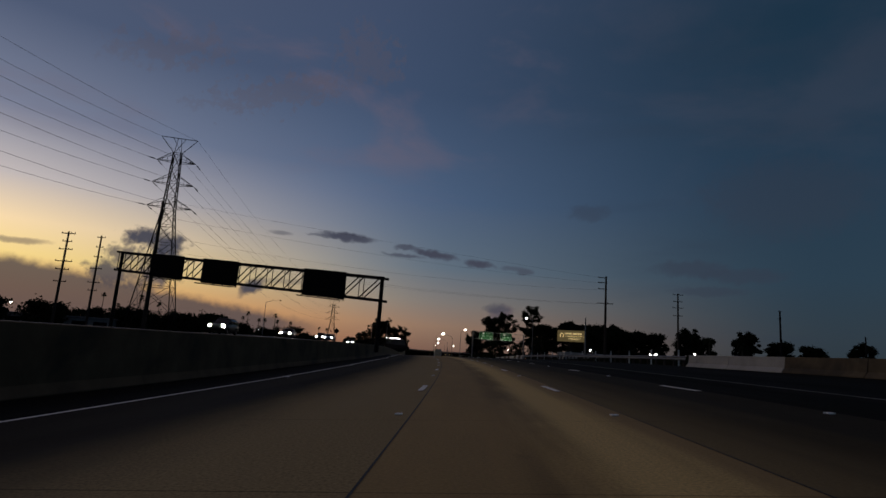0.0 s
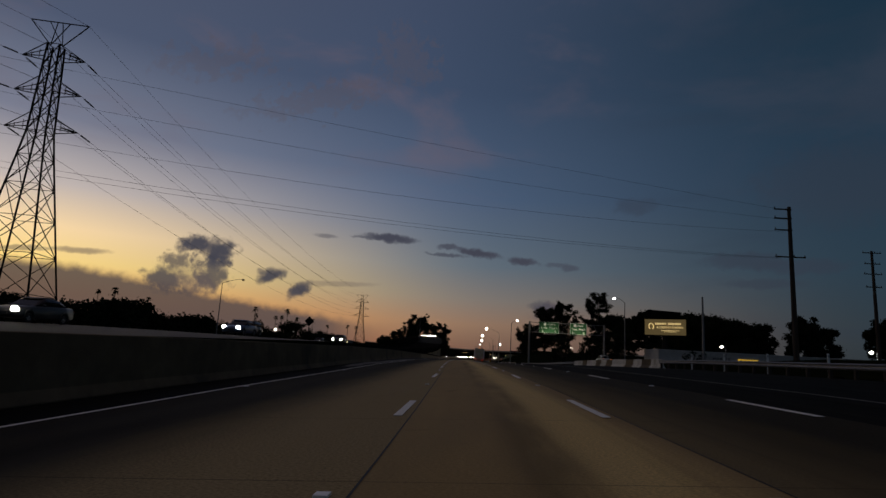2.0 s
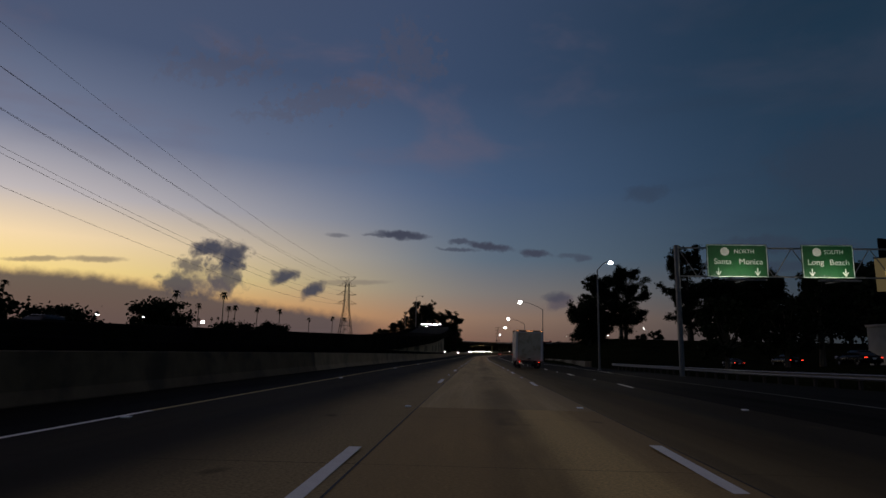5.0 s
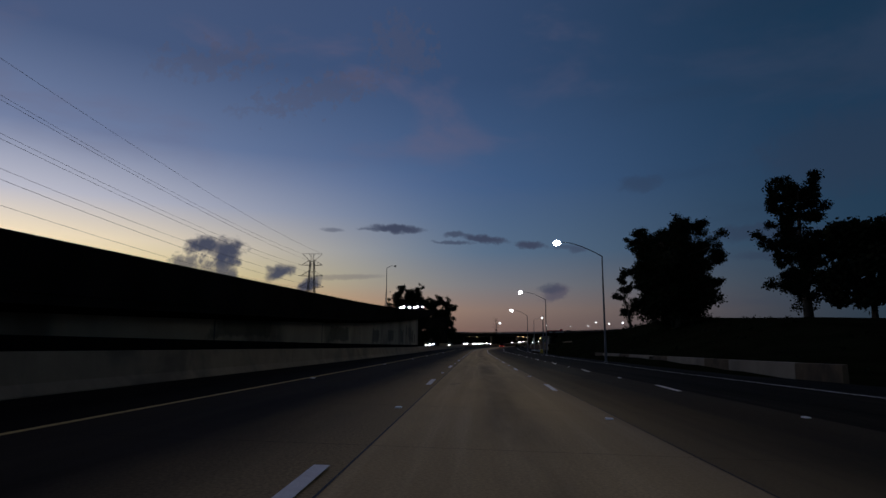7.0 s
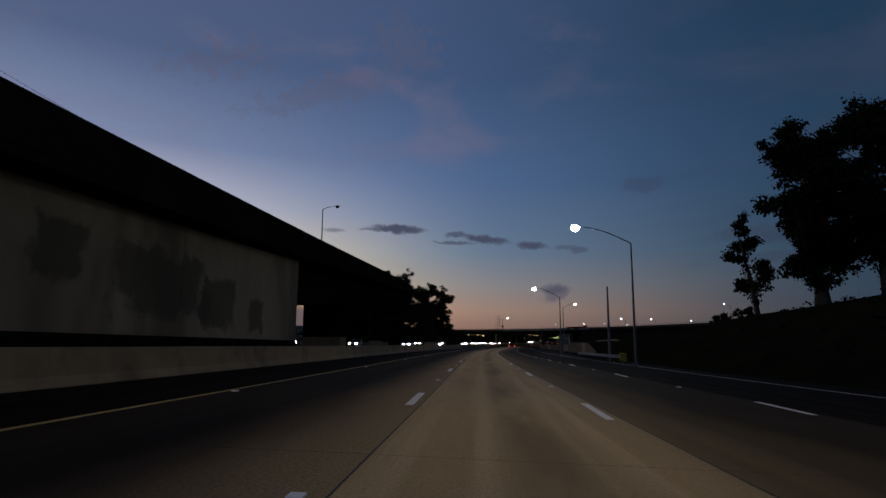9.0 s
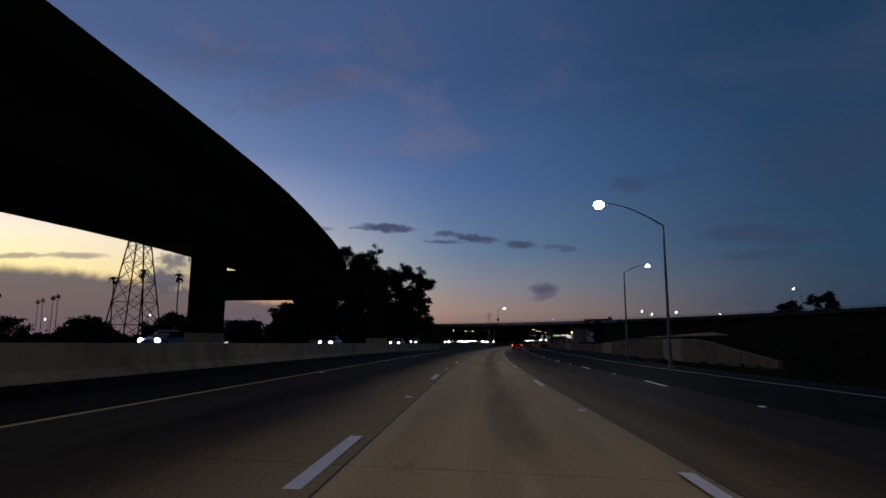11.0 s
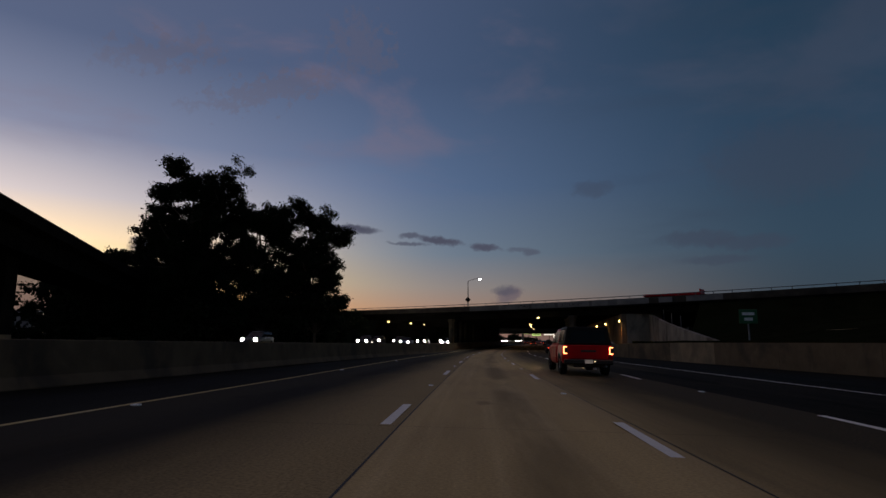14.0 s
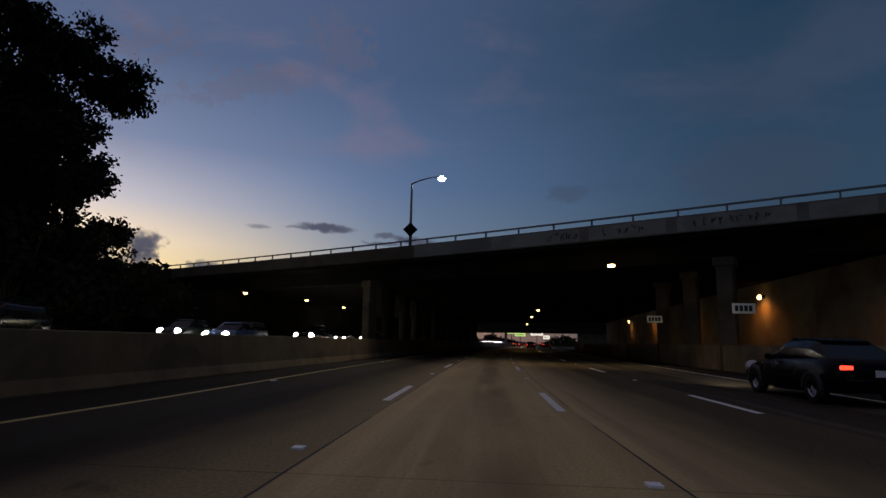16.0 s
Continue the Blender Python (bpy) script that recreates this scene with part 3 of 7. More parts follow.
tagged(part("median_barrier", sweep(median, 700, S_END, 25.0), M_CONC, None), "concrete median barrier running on under the bridges", "barrier", "median barrier", "structure")

DECK_LAT = [(150, -9.6), (190, -9.3), (230, -8.35), (270, -8.1), (310, -8.6), (350, -10.1), (390, -12.9), (430, -19.2), (470, -30.5), (510, -47), (560, -69)]
DECK_TOP = [(150, 1.2), (190, 2.1), (230, 3.1), (270, 4.5), (310, 6.45), (350, 8.95), (390, 11.7), (430, 13.4), (470, 14.1), (510, 13.8), (560, 13.0)]


def smooth_table(s, rows):
    """A curve through the rows with no kinks."""
    w = np.array([1, 2, 3, 4, 3, 2, 1], float)
    return float(sum(wi * table(s + d, rows) for wi, d in zip(w, np.arange(-18, 19, 6.0))) / w.sum())


def deck_l(s):
    return smooth_table(s, DECK_LAT)


def deck_t(s):
    return smooth_table(s, DECK_TOP)


def parapet(side):
    def section(s):
        l, t = deck_l(s), deck_t(s)
        if side:
            l -= 12.4
            return [(l, t - 0.95), (l, t - 0.04), (l - 0.05, t), (l - 0.28, t), (l - 0.32, t - 0.04), (l - 0.32, t - 0.95)]
        return [(l, t - 1.1), (l, t - 0.04), (l - 0.04, t), (l - 0.25, t), (l - 0.30, t - 0.04), (l - 0.45, t - 0.95), (l - 0.45, t - 1.1)]
    return section


def girder(s):
    l, t = deck_l(s), deck_t(s)
    d = float(table(s, [(312, 1.75), (320, 3.6)]))
    return [(l - 0.02, t - 1.1), (l - 0.02, t - 1.32), (l - 1.5, t - 1.6), (l - 1.9, t - d), (l - 10.6, t - d), (l - 11.0, t - 1.6), (l - 12.7, t - 1.32), (l - 12.7, t - 0.95), (l - 12.4, t - 0.95), (l - 0.45, t - 1.0)]


viaduct = thing("connector_viaduct", "dark concrete connector ramp on piers curving away from the median", "viaduct", kind="structure")
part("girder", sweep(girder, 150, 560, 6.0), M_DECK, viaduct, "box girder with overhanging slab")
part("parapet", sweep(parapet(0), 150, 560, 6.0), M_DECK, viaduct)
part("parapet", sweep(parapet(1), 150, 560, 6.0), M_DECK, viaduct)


def crest(s):
    """How far the ramp's roadway lies under the top of its parapet, raised so car lights clear it in the camera's view.
    """
    return smooth_table(s, [(340, 1.0), (385, 0.35), (455, 0.3), (500, 1.0)])


def ramp_road(s):
    l, t = deck_l(s), deck_t(s)
    return [(l - 0.5, t - 1.05), (l - 0.5, t - crest(s)), (l - 12.35, t - crest(s)), (l - 12.35, t - 1.05)]


part("roadway", sweep(ramp_road, 330, 510, 6.0), M_LANE3, viaduct, "dark asphalt over the ramp's crest, raised to fit the camera's view")


def ramp_wall(s):
    b, t = barr_l(s) - 0.78, deck_t(s) - 1.25
    return [(b, 0.1), (b, t), (b - 8.0, t), (b - 8.0, 0.1)]


def blotched(name, spots):
    """The wall's concrete with dark patches of rolled paint and soot: (s, up, half length, half height)."""
    m = M_WALL.copy()
    m.name = name
    n = Nodes(m.node_tree)
    b = m.node_tree.nodes["Principled BSDF"]
    col = b.inputs["Base Color"].links[0].from_socket
    co = obj_coords(n)
    rough = n.math("MULTIPLY", n.math("SUBTRACT", n.noise(co, 0.9, 5.0, 0.65), 0.5), 1.7)
    sep = n.add("ShaderNodeSeparateXYZ")
    n.put(sep.inputs[0], co)
    for s, z, long_, high in spots:
        c = road(s, barr_l(s) - 0.78, z)
        u = n.math("DIVIDE", n.math("SUBTRACT", sep.outputs[1], c.y), long_)
        v = n.math("DIVIDE", n.math("SUBTRACT", sep.outputs[2], c.z), high)
        d = n.math("ADD", n.math("MAXIMUM", n.math("ABSOLUTE", u), n.math("ABSOLUTE", v)), rough)
        col = n.mix(n.span(d, 0.75, 1.1, 0.72, 0.0, smooth=True), col, (0.055, 0.055, 0.042, 1))
    n.put(b.inputs["Base Color"], col)
    return m


M_RAMP = blotched("blotched_wall_concrete", [(305.2, 2.9, 2.6, 1.0), (308.8, 2.6, 1.5, 0.9), (312.5, 2.3, 0.9, 0.7), (300.5, 3.2, 0.9, 0.7), (295.5, 2.4, 1.6, 0.8), (286.0, 2.3, 2.4, 0.6), (276.5, 2.1, 2.0, 0.6), (262.0, 2.0, 3.0, 0.5), (246.0, 1.9, 3.0, 0.4), (228.0, 1.8, 3.5, 0.4)])
WALL_CUTS = [152, 176, 200, 216, 232, 248, 264, 279, 294, 306, 318.3]
for a, b in zip(WALL_CUTS, WALL_CUTS[1:]):
    tagged(part("wall_ramp", sweep(ramp_wall, a, b - 0.03, 4.0), M_RAMP, None), "weathered pale concrete retaining wall panel under the ramp", "wall", "ramp wall", "structure")


# added black strip standing in for the shadow gap behind the barrier
def shadow_band(s):
    b = barr_l(s) - 0.66
    return [(b, 0.2), (b, 1.30), (b - 0.04, 1.36), (b - 0.11, 1.36), (b - 0.11, 0.2)]


for a in range(154, 318, 20):
    tagged(part("wall_ledge", sweep(shadow_band, a, min(a + 19.96, 318), 4.0), M_GAPSHADE, None), "black band painting the shadow gap at the foot of the ramp wall", "ledge", "wall ledge", "structure")
ramp_panels = [o for o in bpy.data.objects if o.name.startswith("wall_ramp")]


def on_wall(name, s0, s1, z0, z1, mat, lift, label):
    """A thin patch or joint lying on the face of the ramp wall."""
    def section(s):
        b = barr_l(s) - 0.78
        return [(b - 0.01, z0), (b + lift, z0), (b + lift, z1), (b - 0.01, z1)]
    return part(name, sweep(section, s0, s1, 1.0), mat, ramp_panels[-1], label)


for s0, z1, w in ((275.1, 3.3, 0.16), (268.9, 2.6, 0.14), (289.8, 4.2, 0.10), (257.4, 2.8, 0.10), (243.0, 2.4, 0.10)):
    on_wall("wall_joint", s0, s0 + w, 1.37, z1, M_SEAM, 0.004, "dark open joint")

def pier(name, s, l0, l1, long_, top, label, cap=None):
    t = thing(name, label, "pier", "viaduct piers", "structure", here(s, (l0 + l1) / 2, 0.0))
    w = (l1 - l0) / 2
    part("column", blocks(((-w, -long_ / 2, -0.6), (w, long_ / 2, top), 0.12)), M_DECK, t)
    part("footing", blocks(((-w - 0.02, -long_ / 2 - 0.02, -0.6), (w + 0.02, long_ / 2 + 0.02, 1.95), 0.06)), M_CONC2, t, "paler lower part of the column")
    if cap:
        c0, c1, z0, z1 = cap
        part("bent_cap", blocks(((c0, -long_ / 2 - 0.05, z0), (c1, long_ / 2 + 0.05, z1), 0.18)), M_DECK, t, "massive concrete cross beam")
    return t


# outrigger bent beside the median, and plain piers under the curve
pier("bridge_pier", 431.5, -16.2, -13.75, 2.2, 9.3, "massive concrete outrigger pier beside the median barrier", (-26.0, 1.2, 7.15, 11.25))
pier("bridge_pier", 431.5, -41.0, -38.3, 2.2, 8.7, "far leg of the concrete outrigger frame")
for s, l0, l1 in ((345, deck_l(345) - 7.4, deck_l(345) - 3.6), (395, -21.4, -19.5)):
    pier("bridge_pier", s, l0, l1, 2.2, deck_t(s) - 3.3, "broad dark concrete pier carrying the ramp")
for s in (470, 508, 545):
    pier("bridge_pier", s, deck_l(s) - 7.0, deck_l(s) - 4.0, 1.8, deck_t(s) - 3.3, "broad dark concrete pier carrying the ramp")

# ---------------------------------------------------------------- road bridge over the freeway
BX, BY, BSL = -30.0, 556.1, -0.677
BN = Vector((-BSL, 1.0, 0)).normalized()
BD = Vector((1.0, BSL, 0)).normalized()


def bridge_z(x):
    return 4.44 + 0.0068 * (x - BX) + 0.00025 * (x - BX) ** 2


def bridge_pt(u, back, dz):
    """u metres along the bridge from the middle of the road (to the right), back metres into its depth, dz over the rail's top."""
    x = BX + BD.x * u
    p = Vector((BX, BY, 0)) + BD * u + BN * back
    p.z = bridge_z(x) + dz
    return p


def bridge_sweep(section, u0, u1, step=6.0):
    bm = bmesh.new()
    rows = []
    for u in np.linspace(u0, u1, max(2, int((u1 - u0) / step) + 1)):
        rows.append([bm.verts.new(bridge_pt(u, b, z)) for b, z in section])
    c = len(section)
    for a, b in zip(rows, rows[1:]):
        for j in range(c):
            bm.faces.new((a[j], a[(j + 1) % c], b[(j + 1) % c], b[j]))
    bm.faces.new(rows[0][::-1])
    bm.faces.new(rows[-1])
    bmesh.ops.recalc_face_normals(bm, faces=bm.faces)
    return bm


overpass = thing("overpass_bridge", "concrete road bridge crossing over the freeway with open railing", "bridge", kind="structure")
for u0, u1, mat, words_ in ((-150, -6.02, M_DIMCONC, "dark concrete parapet"), (-6, 27, M_PARAPET, "pale concrete parapet with scrawled paint"), (27.02, 110, M_DIMCONC, "dark concrete parapet")):
    part("parapet", bridge_sweep([(0, -1.35), (0, -0.42), (0.3, -0.42), (0.3, -1.35)], u0, u1), mat, overpass, words_)
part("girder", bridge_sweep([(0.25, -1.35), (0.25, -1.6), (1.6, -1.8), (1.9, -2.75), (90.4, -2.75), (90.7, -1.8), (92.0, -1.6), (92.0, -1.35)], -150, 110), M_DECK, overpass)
part("parapet", bridge_sweep([(91.7, -1.35), (91.7, -0.42), (92.0, -0.42), (92.0, -1.35)], -150, 110), M_PALE, overpass)
part("rail", bridge_sweep([(0.08, -0.10), (0.08, 0.0), (0.2, 0.0), (0.2, -0.10)], -150, 110, 4.0), M_STEEL, overpass, "grey steel hand rail")
post_me = mesh_of("rail_post", blocks(((-0.05, -0.05, -0.44), (0.05, 0.05, -0.09), 0.01)))
post_me.materials.append(M_STEEL)
for i in range(-60, 44):
    ob = new("rail_post", post_me)
    ob.matrix_basis = Matrix.Translation(bridge_pt(i * 2.45, 0.14, 0)) @ Matrix.Rotation(math.atan(BSL), 4, "Z")
    ob.parent = overpass

# ---------------------------------------------------------------- more materials
M_WHITE = plain("white_box_paint", (0.72, 0.72, 0.70), 0.4, 0, 0.1, 0.06, 1.2)
M_CREAM = rough_surface("dirty_cream_paint", (0.50, 0.44, 0.32), (0.66, 0.60, 0.47), 1.1, 0.6, 0.1, (0.34, 0.28, 0.18), 1.4)
M_RED = plain("red_car_paint", (0.54, 0.003, 0.010), 0.34, 0.0, 0.07, 0.02, gloss=0.10)
M_GLASS = plain("dark_tinted_glass", (0.006, 0.007, 0.009), 0.12, 0.0, 0.0, 0.02, gloss=0.15)
M_CANOPY = plain("black_fibreglass", (0.006, 0.006, 0.006), 0.55, gloss=0.15)
M_TYRE = rough_surface("tyre_rubber", (0.012, 0.012, 0.012), (0.022, 0.022, 0.021), 12.0, 0.9, 0.2)
M_RIM = plain("alloy_rim", (0.45, 0.45, 0.46), 0.35, 0.9)
M_STEELRIM = plain("painted_steel_wheel", (0.60, 0.58, 0.53), 0.6, 0, 0, 0.1)
M_ALLOY = plain("machined_alloy_rim", (0.24, 0.24, 0.25), 0.4, 0.7)
M_CHROME = plain("bright_alloy_rim", (0.75, 0.75, 0.76), 0.35, 0.6)
M_HEAD = glowing("headlight_on", (1.0, 0.97, 0.92), 60.0)
M_TAIL = glowing("tail_light_on", (1.0, 0.05, 0.025), 2.0)
M_TAILOFF = plain("unlit_tail_light", (0.10, 0.004, 0.004), 0.3)
M_TAILHOT = glowing("tail_light_bar", (1.0, 0.22, 0.09), 5.0)
M_AMBER = glowing("amber_marker_light", (1.0, 0.42, 0.18), 3.0)
# the plate lamp's light is put in as a faint glow of the plate
M_PLATE = glowing("lit_number_plate", (0.6, 0.52, 0.47), 0.10)
M_LENS = glowing("street_lamp_lens", (0.98, 1.0, 1.0), 45.0)
M_SODIUM = glowing("sodium_lamp_lens", (1.0, 0.66, 0.24), 7.0)
M_GREEN = plain("green_sign_sheet", (0.012, 0.115, 0.035), 0.45)
M_LETTER = plain("white_sign_sheet", (0.85, 0.86, 0.82), 0.4)
# floodlit look of the billboard put in as a glow of face and lettering
M_BOARD = glowing("billboard_face", (0.22, 0.165, 0.075), 0.30)
M_GOLD = glowing("billboard_lettering", (1.0, 0.78, 0.38), 0.6)
M_LEAF = rough_surface("eucalyptus_leaf", (0.010, 0.013, 0.007), (0.028, 0.034, 0.018), 2.0, 0.9, 0.0, gloss=0.02)
M_BARK = rough_surface("eucalyptus_bark", (0.06, 0.05, 0.038), (0.16, 0.13, 0.10), 2.0, 0.95, 0.3, stretch=(1, 1, 0.2))
M_STUCCO = rough_surface("white_stucco", (0.40, 0.39, 0.36), (0.55, 0.54, 0.50), 0.4, 0.9, 0.15, (0.3, 0.29, 0.26), 0.2)
M_FACADE = rough_surface("grey_facade", (0.16, 0.16, 0.16), (0.26, 0.26, 0.26), 0.3, 0.9, 0.1)
M_LITWIN = glowing("lit_window", (1.0, 0.82, 0.5), 0.9)


# ---------------------------------------------------------------- vehicles
def ring_loft(rows, squash=0.94):
    """A vehicle body: rows of (y, low, high, half width low, half width high), rounded at the shoulder."""
    bm = bmesh.new()
    rings = []
    for y, z0, z1, w0, w1 in rows:
        h = z1 - z0
        half = [(w0 * 0.90, z0), (w0, z0 + 0.12 * h), (w0, z0 + 0.55 * h), (w0 * 0.4 + w1 * 0.6, z0 + 0.86 * h), (w1, z1 - 0.05 * h), (w1 * 0.88, z1)]
        pts = [(x, z) for x, z in half] + [(-x, z) for x, z in half[::-1]]
        rings.append([bm.verts.new((x, y, z)) for x, z in pts])
    c = len(rings[0])
    for a, b in zip(rings, rings[1:]):
        for j in range(c):
            bm.faces.new((a[j], a[(j + 1) % c], b[(j + 1) % c], b[j]))
    bm.faces.new(rings[0][::-1])
    bm.faces.new(rings[-1])
    bmesh.ops.recalc_face_normals(bm, faces=bm.faces)
    return bm


def wheel(parent, x, y, r, w, rim_mat=None, disc=False):
    out = 1 if x > 0 else -1
    bm = bmesh.new()
    prof = [(r * 0.62, -w / 2), (r * 0.93, -w / 2), (r, -w * 0.36), (r, w * 0.36), (r * 0.93, w / 2), (r * 0.62, w / 2)]
    n = 20
    rows = [[bm.verts.new((x + a, y + q * math.cos(2 * math.pi * i / n), r + q * math.sin(2 * math.pi * i / n))) for q, a in prof] for i in range(n)]
    for i in range(n):
        a, b = rows[i], rows[(i + 1) % n]
        for j in range(len(prof)):
            bm.faces.new((a[j], a[(j + 1) % len(prof)], b[(j + 1) % len(prof)], b[j]))
    bmesh.ops.recalc_face_normals(bm, faces=bm.faces)
    wh = new("wheel")
    wh.parent = parent
    part("tyre", bm, M_TYRE, wh)
    rim = bmesh.new()
    xo = x + out * w * 0.36
    if disc:
        # dished steel disc with a hub and a rolled lip
        strut(rim, (x - out * 0.02, y, r), (xo - out * 0.03, y, r), r * 0.62, r * 0.60, sides=24)
        strut(rim, (xo - out * 0.03, y, r), (xo, y, r), r * 0.50, r * 0.40, sides=24)
        strut(rim, (xo, y, r), (xo + out * 0.03, y, r), r * 0.20, r * 0.17, sides=12)
    else:
        strut(rim, (x - out * 0.02, y, r), (xo - out * 0.07, y, r), r * 0.60, sides=24)
        for i in range(12):
            a = 2 * math.pi * (i + 0.25 * (i % 2)) / 12
            strut(rim, (xo, y, r), (xo - out * 0.015, y + r * 0.58 * math.cos(a), r + r * 0.58 * math.sin(a)), r * 0.035, r * 0.045)
        tube(rim, [(xo - out * 0.01, y + r * 0.60 * math.cos(a), r + r * 0.60 * math.sin(a)) for a in np.linspace(0, 2 * math.pi, 25)], r * 0.035, 4)
        strut(rim, (xo - out * 0.05, y, r), (xo + out * 0.02, y, r), r * 0.14, sides=10)
    part("rim", rim, rim_mat or M_RIM, wh)


def arch(parent, x, y, r, mat, thick=0.055):
    bm = bmesh.new()
    pts = [(x, y + r * math.cos(a), r * math.sin(a) + r * 0.86) for a in np.linspace(-0.25, math.pi + 0.25, 14)]
    tube(bm, pts, thick, 5)
    part("wheel_arch", bm, mat, parent)


def car_paint(name, c):
    return plain(name, c, 0.35, 0.0, 0.12, 0.05, gloss=0.3)


PAINTS = [car_paint("silver_car_paint", (0.03, 0.031, 0.033)), plain("black_car_paint", (0.002, 0.002, 0.0025), 0.25, 0.0, 0.04, 0.05, gloss=0.10), car_paint("white_car_paint", (0.08, 0.08, 0.078)), car_paint("blue_car_paint", (0.03, 0.06, 0.13))]


def lamp_ball(at, r):
    """A domed lamp lens, drawn oversized to stand in for its glare."""
    bm = bmesh.new()
    bmesh.ops.create_uvsphere(bm, u_segments=12, v_segments=8, radius=r, matrix=Matrix.Translation(at))
    return bm


def sedan(label, m, paint, lights="both", group="", rim=None):
    t = thing("car", label, "car", group, m=m)
    body = part("body", ring_loft([(0, .46, .84, .76, .66), (0.10, .32, 1.0, .86, .74), (0.9, .24, 1.02, .91, .80), (2.4, .21, .97, .92, .82), (3.4, .22, .93, .92, .80), (4.3, .25, .80, .88, .70), (4.66, .34, .66, .76, .58)]), paint, t, smooth=True)
    part("cabin_glass", ring_loft([(0.50, .96, .99, .74, .68), (1.25, .96, 1.38, .78, .58), (1.7, .96, 1.43, .79, .57), (2.4, .95, 1.43, .80, .57), (3.25, .90, .94, .78, .68)]), M_GLASS, t, "dark tinted glass")
    part("roof", ring_loft([(1.15, 1.365, 1.39, .54, .50), (1.6, 1.42, 1.455, .56, .50), (2.35, 1.425, 1.46, .56, .50), (2.6, 1.36, 1.39, .54, .50)]), paint, t, smooth=True)
    for x in (-1, 1):
        for y in (0.98, 3.74):
            wheel(t, x * 0.82, y, 0.33, 0.21, rim)
            arch(t, x * 0.90, y, 0.37, M_BLACK)
        part("mirror", blocks(((x * 0.98 - 0.09, 2.75, .92), (x * 0.98 + 0.09, 2.87, 1.06), 0.03)), paint, t)
        part("headlight", lamp_ball((x * 0.64, 4.50, .66), 0.19), M_HEAD if lights != "rear" else M_RIM, t, "round bright headlight" if lights != "rear" else "headlight", True)
        part("tail_light", blocks(((x * 0.70 - 0.13, -0.015, .77), (x * 0.70 + 0.13, 0.06, .86), 0.02)), M_TAIL if lights == "rear" else M_TAILOFF, t, "glowing red tail light" if lights == "rear" else "")
    part("bumper", blocks(((-0.72, -0.03, .40), (0.72, 0.05, .58), 0.03)), paint, t)
    part("number_plate", blocks(((-0.16, -0.04, .64), (0.16, -0.02, .78))), M_LETTER, t, "white number plate")
    part("grille", blocks(((-0.42, 4.60, .36), (0.42, 4.69, .56), 0.02)), M_BLACK, t)
    return t


def suv(label, m, paint, group=""):
    t = thing("car", label, "car", group, m=m)
    part("body", ring_loft([(0, .50, .98, .84, .80), (0.10, .36, 1.10, .92, .84), (1.2, .27, 1.12, .95, .86), (3.2, .26, 1.10, .95, .86), (4.2, .30, 1.0, .93, .80), (4.62, .42, .82, .82, .66)]), paint, t, smooth=True)
    part("cabin_glass", ring_loft([(0.05, 1.06, 1.12, .80, .74), (0.35, 1.06, 1.62, .82, .66), (2.4, 1.06, 1.70, .84, .66), (3.35, 1.05, 1.09, .84, .76)]), M_GLASS, t, "dark tinted glass")
    part("roof", ring_loft([(0.20, 1.63, 1.67, .62, .58), (1.0, 1.69, 1.73, .64, .58), (2.3, 1.69, 1.73, .64, .58), (2.55, 1.62, 1.66, .62, .58)]), paint, t, smooth=True)
    for x in (-1, 1):
        for y in (0.92, 3.70):
            wheel(t, x * 0.84, y, 0.37, 0.24)
            arch(t, x * 0.94, y, 0.41, M_BLACK)
        part("headlight", lamp_ball((x * 0.68, 4.46, .80), 0.21), M_HEAD, t, "round bright headlight", True)
        part("tail_light", blocks(((x * 0.80 - 0.08, -0.02, .82), (x * 0.80 + 0.08, 0.06, 1.14), 0.02)), M_TAILOFF, t)
        part("mirror", blocks(((x * 1.02 - 0.1, 2.85, 1.05), (x * 1.02 + 0.1, 2.98, 1.22), 0.03)), paint, t)
    part("grille", blocks(((-0.45, 4.56, .50), (0.45, 4.66, .74), 0.02)), M_BLACK, t)
    return t


def quad_plate(a, b, c, d, out, thick=0.012):
    """A thin plate on four corners, standing out of its surface."""
    bm = bmesh.new()
    o = Vector(out)
    lo = [bm.verts.new(Vector(p) - o * 0.02) for p in (a, b, c, d)]
    hi = [bm.verts.new(Vector(p) + o * thick) for p in (a, b, c, d)]
    bm.faces.new(lo[::-1])
    bm.faces.new(hi)
    for i in range(4):
        bm.faces.new((lo[i], lo[(i + 1) % 4], hi[(i + 1) % 4], hi[i]))
    bmesh.ops.recalc_face_normals(bm, faces=bm.faces)
    return bm


def hull(rows, bevel=0.05):
    """A solid through cross sections of (y, z, half width), given as lower and upper rings, with softened edges."""
    bm = bmesh.new()
    lower = [bm.verts.new((x * w, y, z)) for y, z, w in rows[0] for x in (-1, 1)]
    upper = [bm.verts.new((x * w, y, z)) for y, z, w in rows[1] for x in (-1, 1)]
    l, u = (lower[0], lower[1], lower[3], lower[2]), (upper[0], upper[1], upper[3], upper[2])
    bm.faces.new(l[::-1])
    bm.faces.new(u)
    for i in range(4):
        bm.faces.new((l[i], l[(i + 1) % 4], u[(i + 1) % 4], u[i]))
    bmesh.ops.recalc_face_normals(bm, faces=bm.faces)
    bmesh.ops.bevel(bm, geom=list(bm.edges), offset=bevel, segments=3, affect="EDGES", profile=0.6)
    return bm


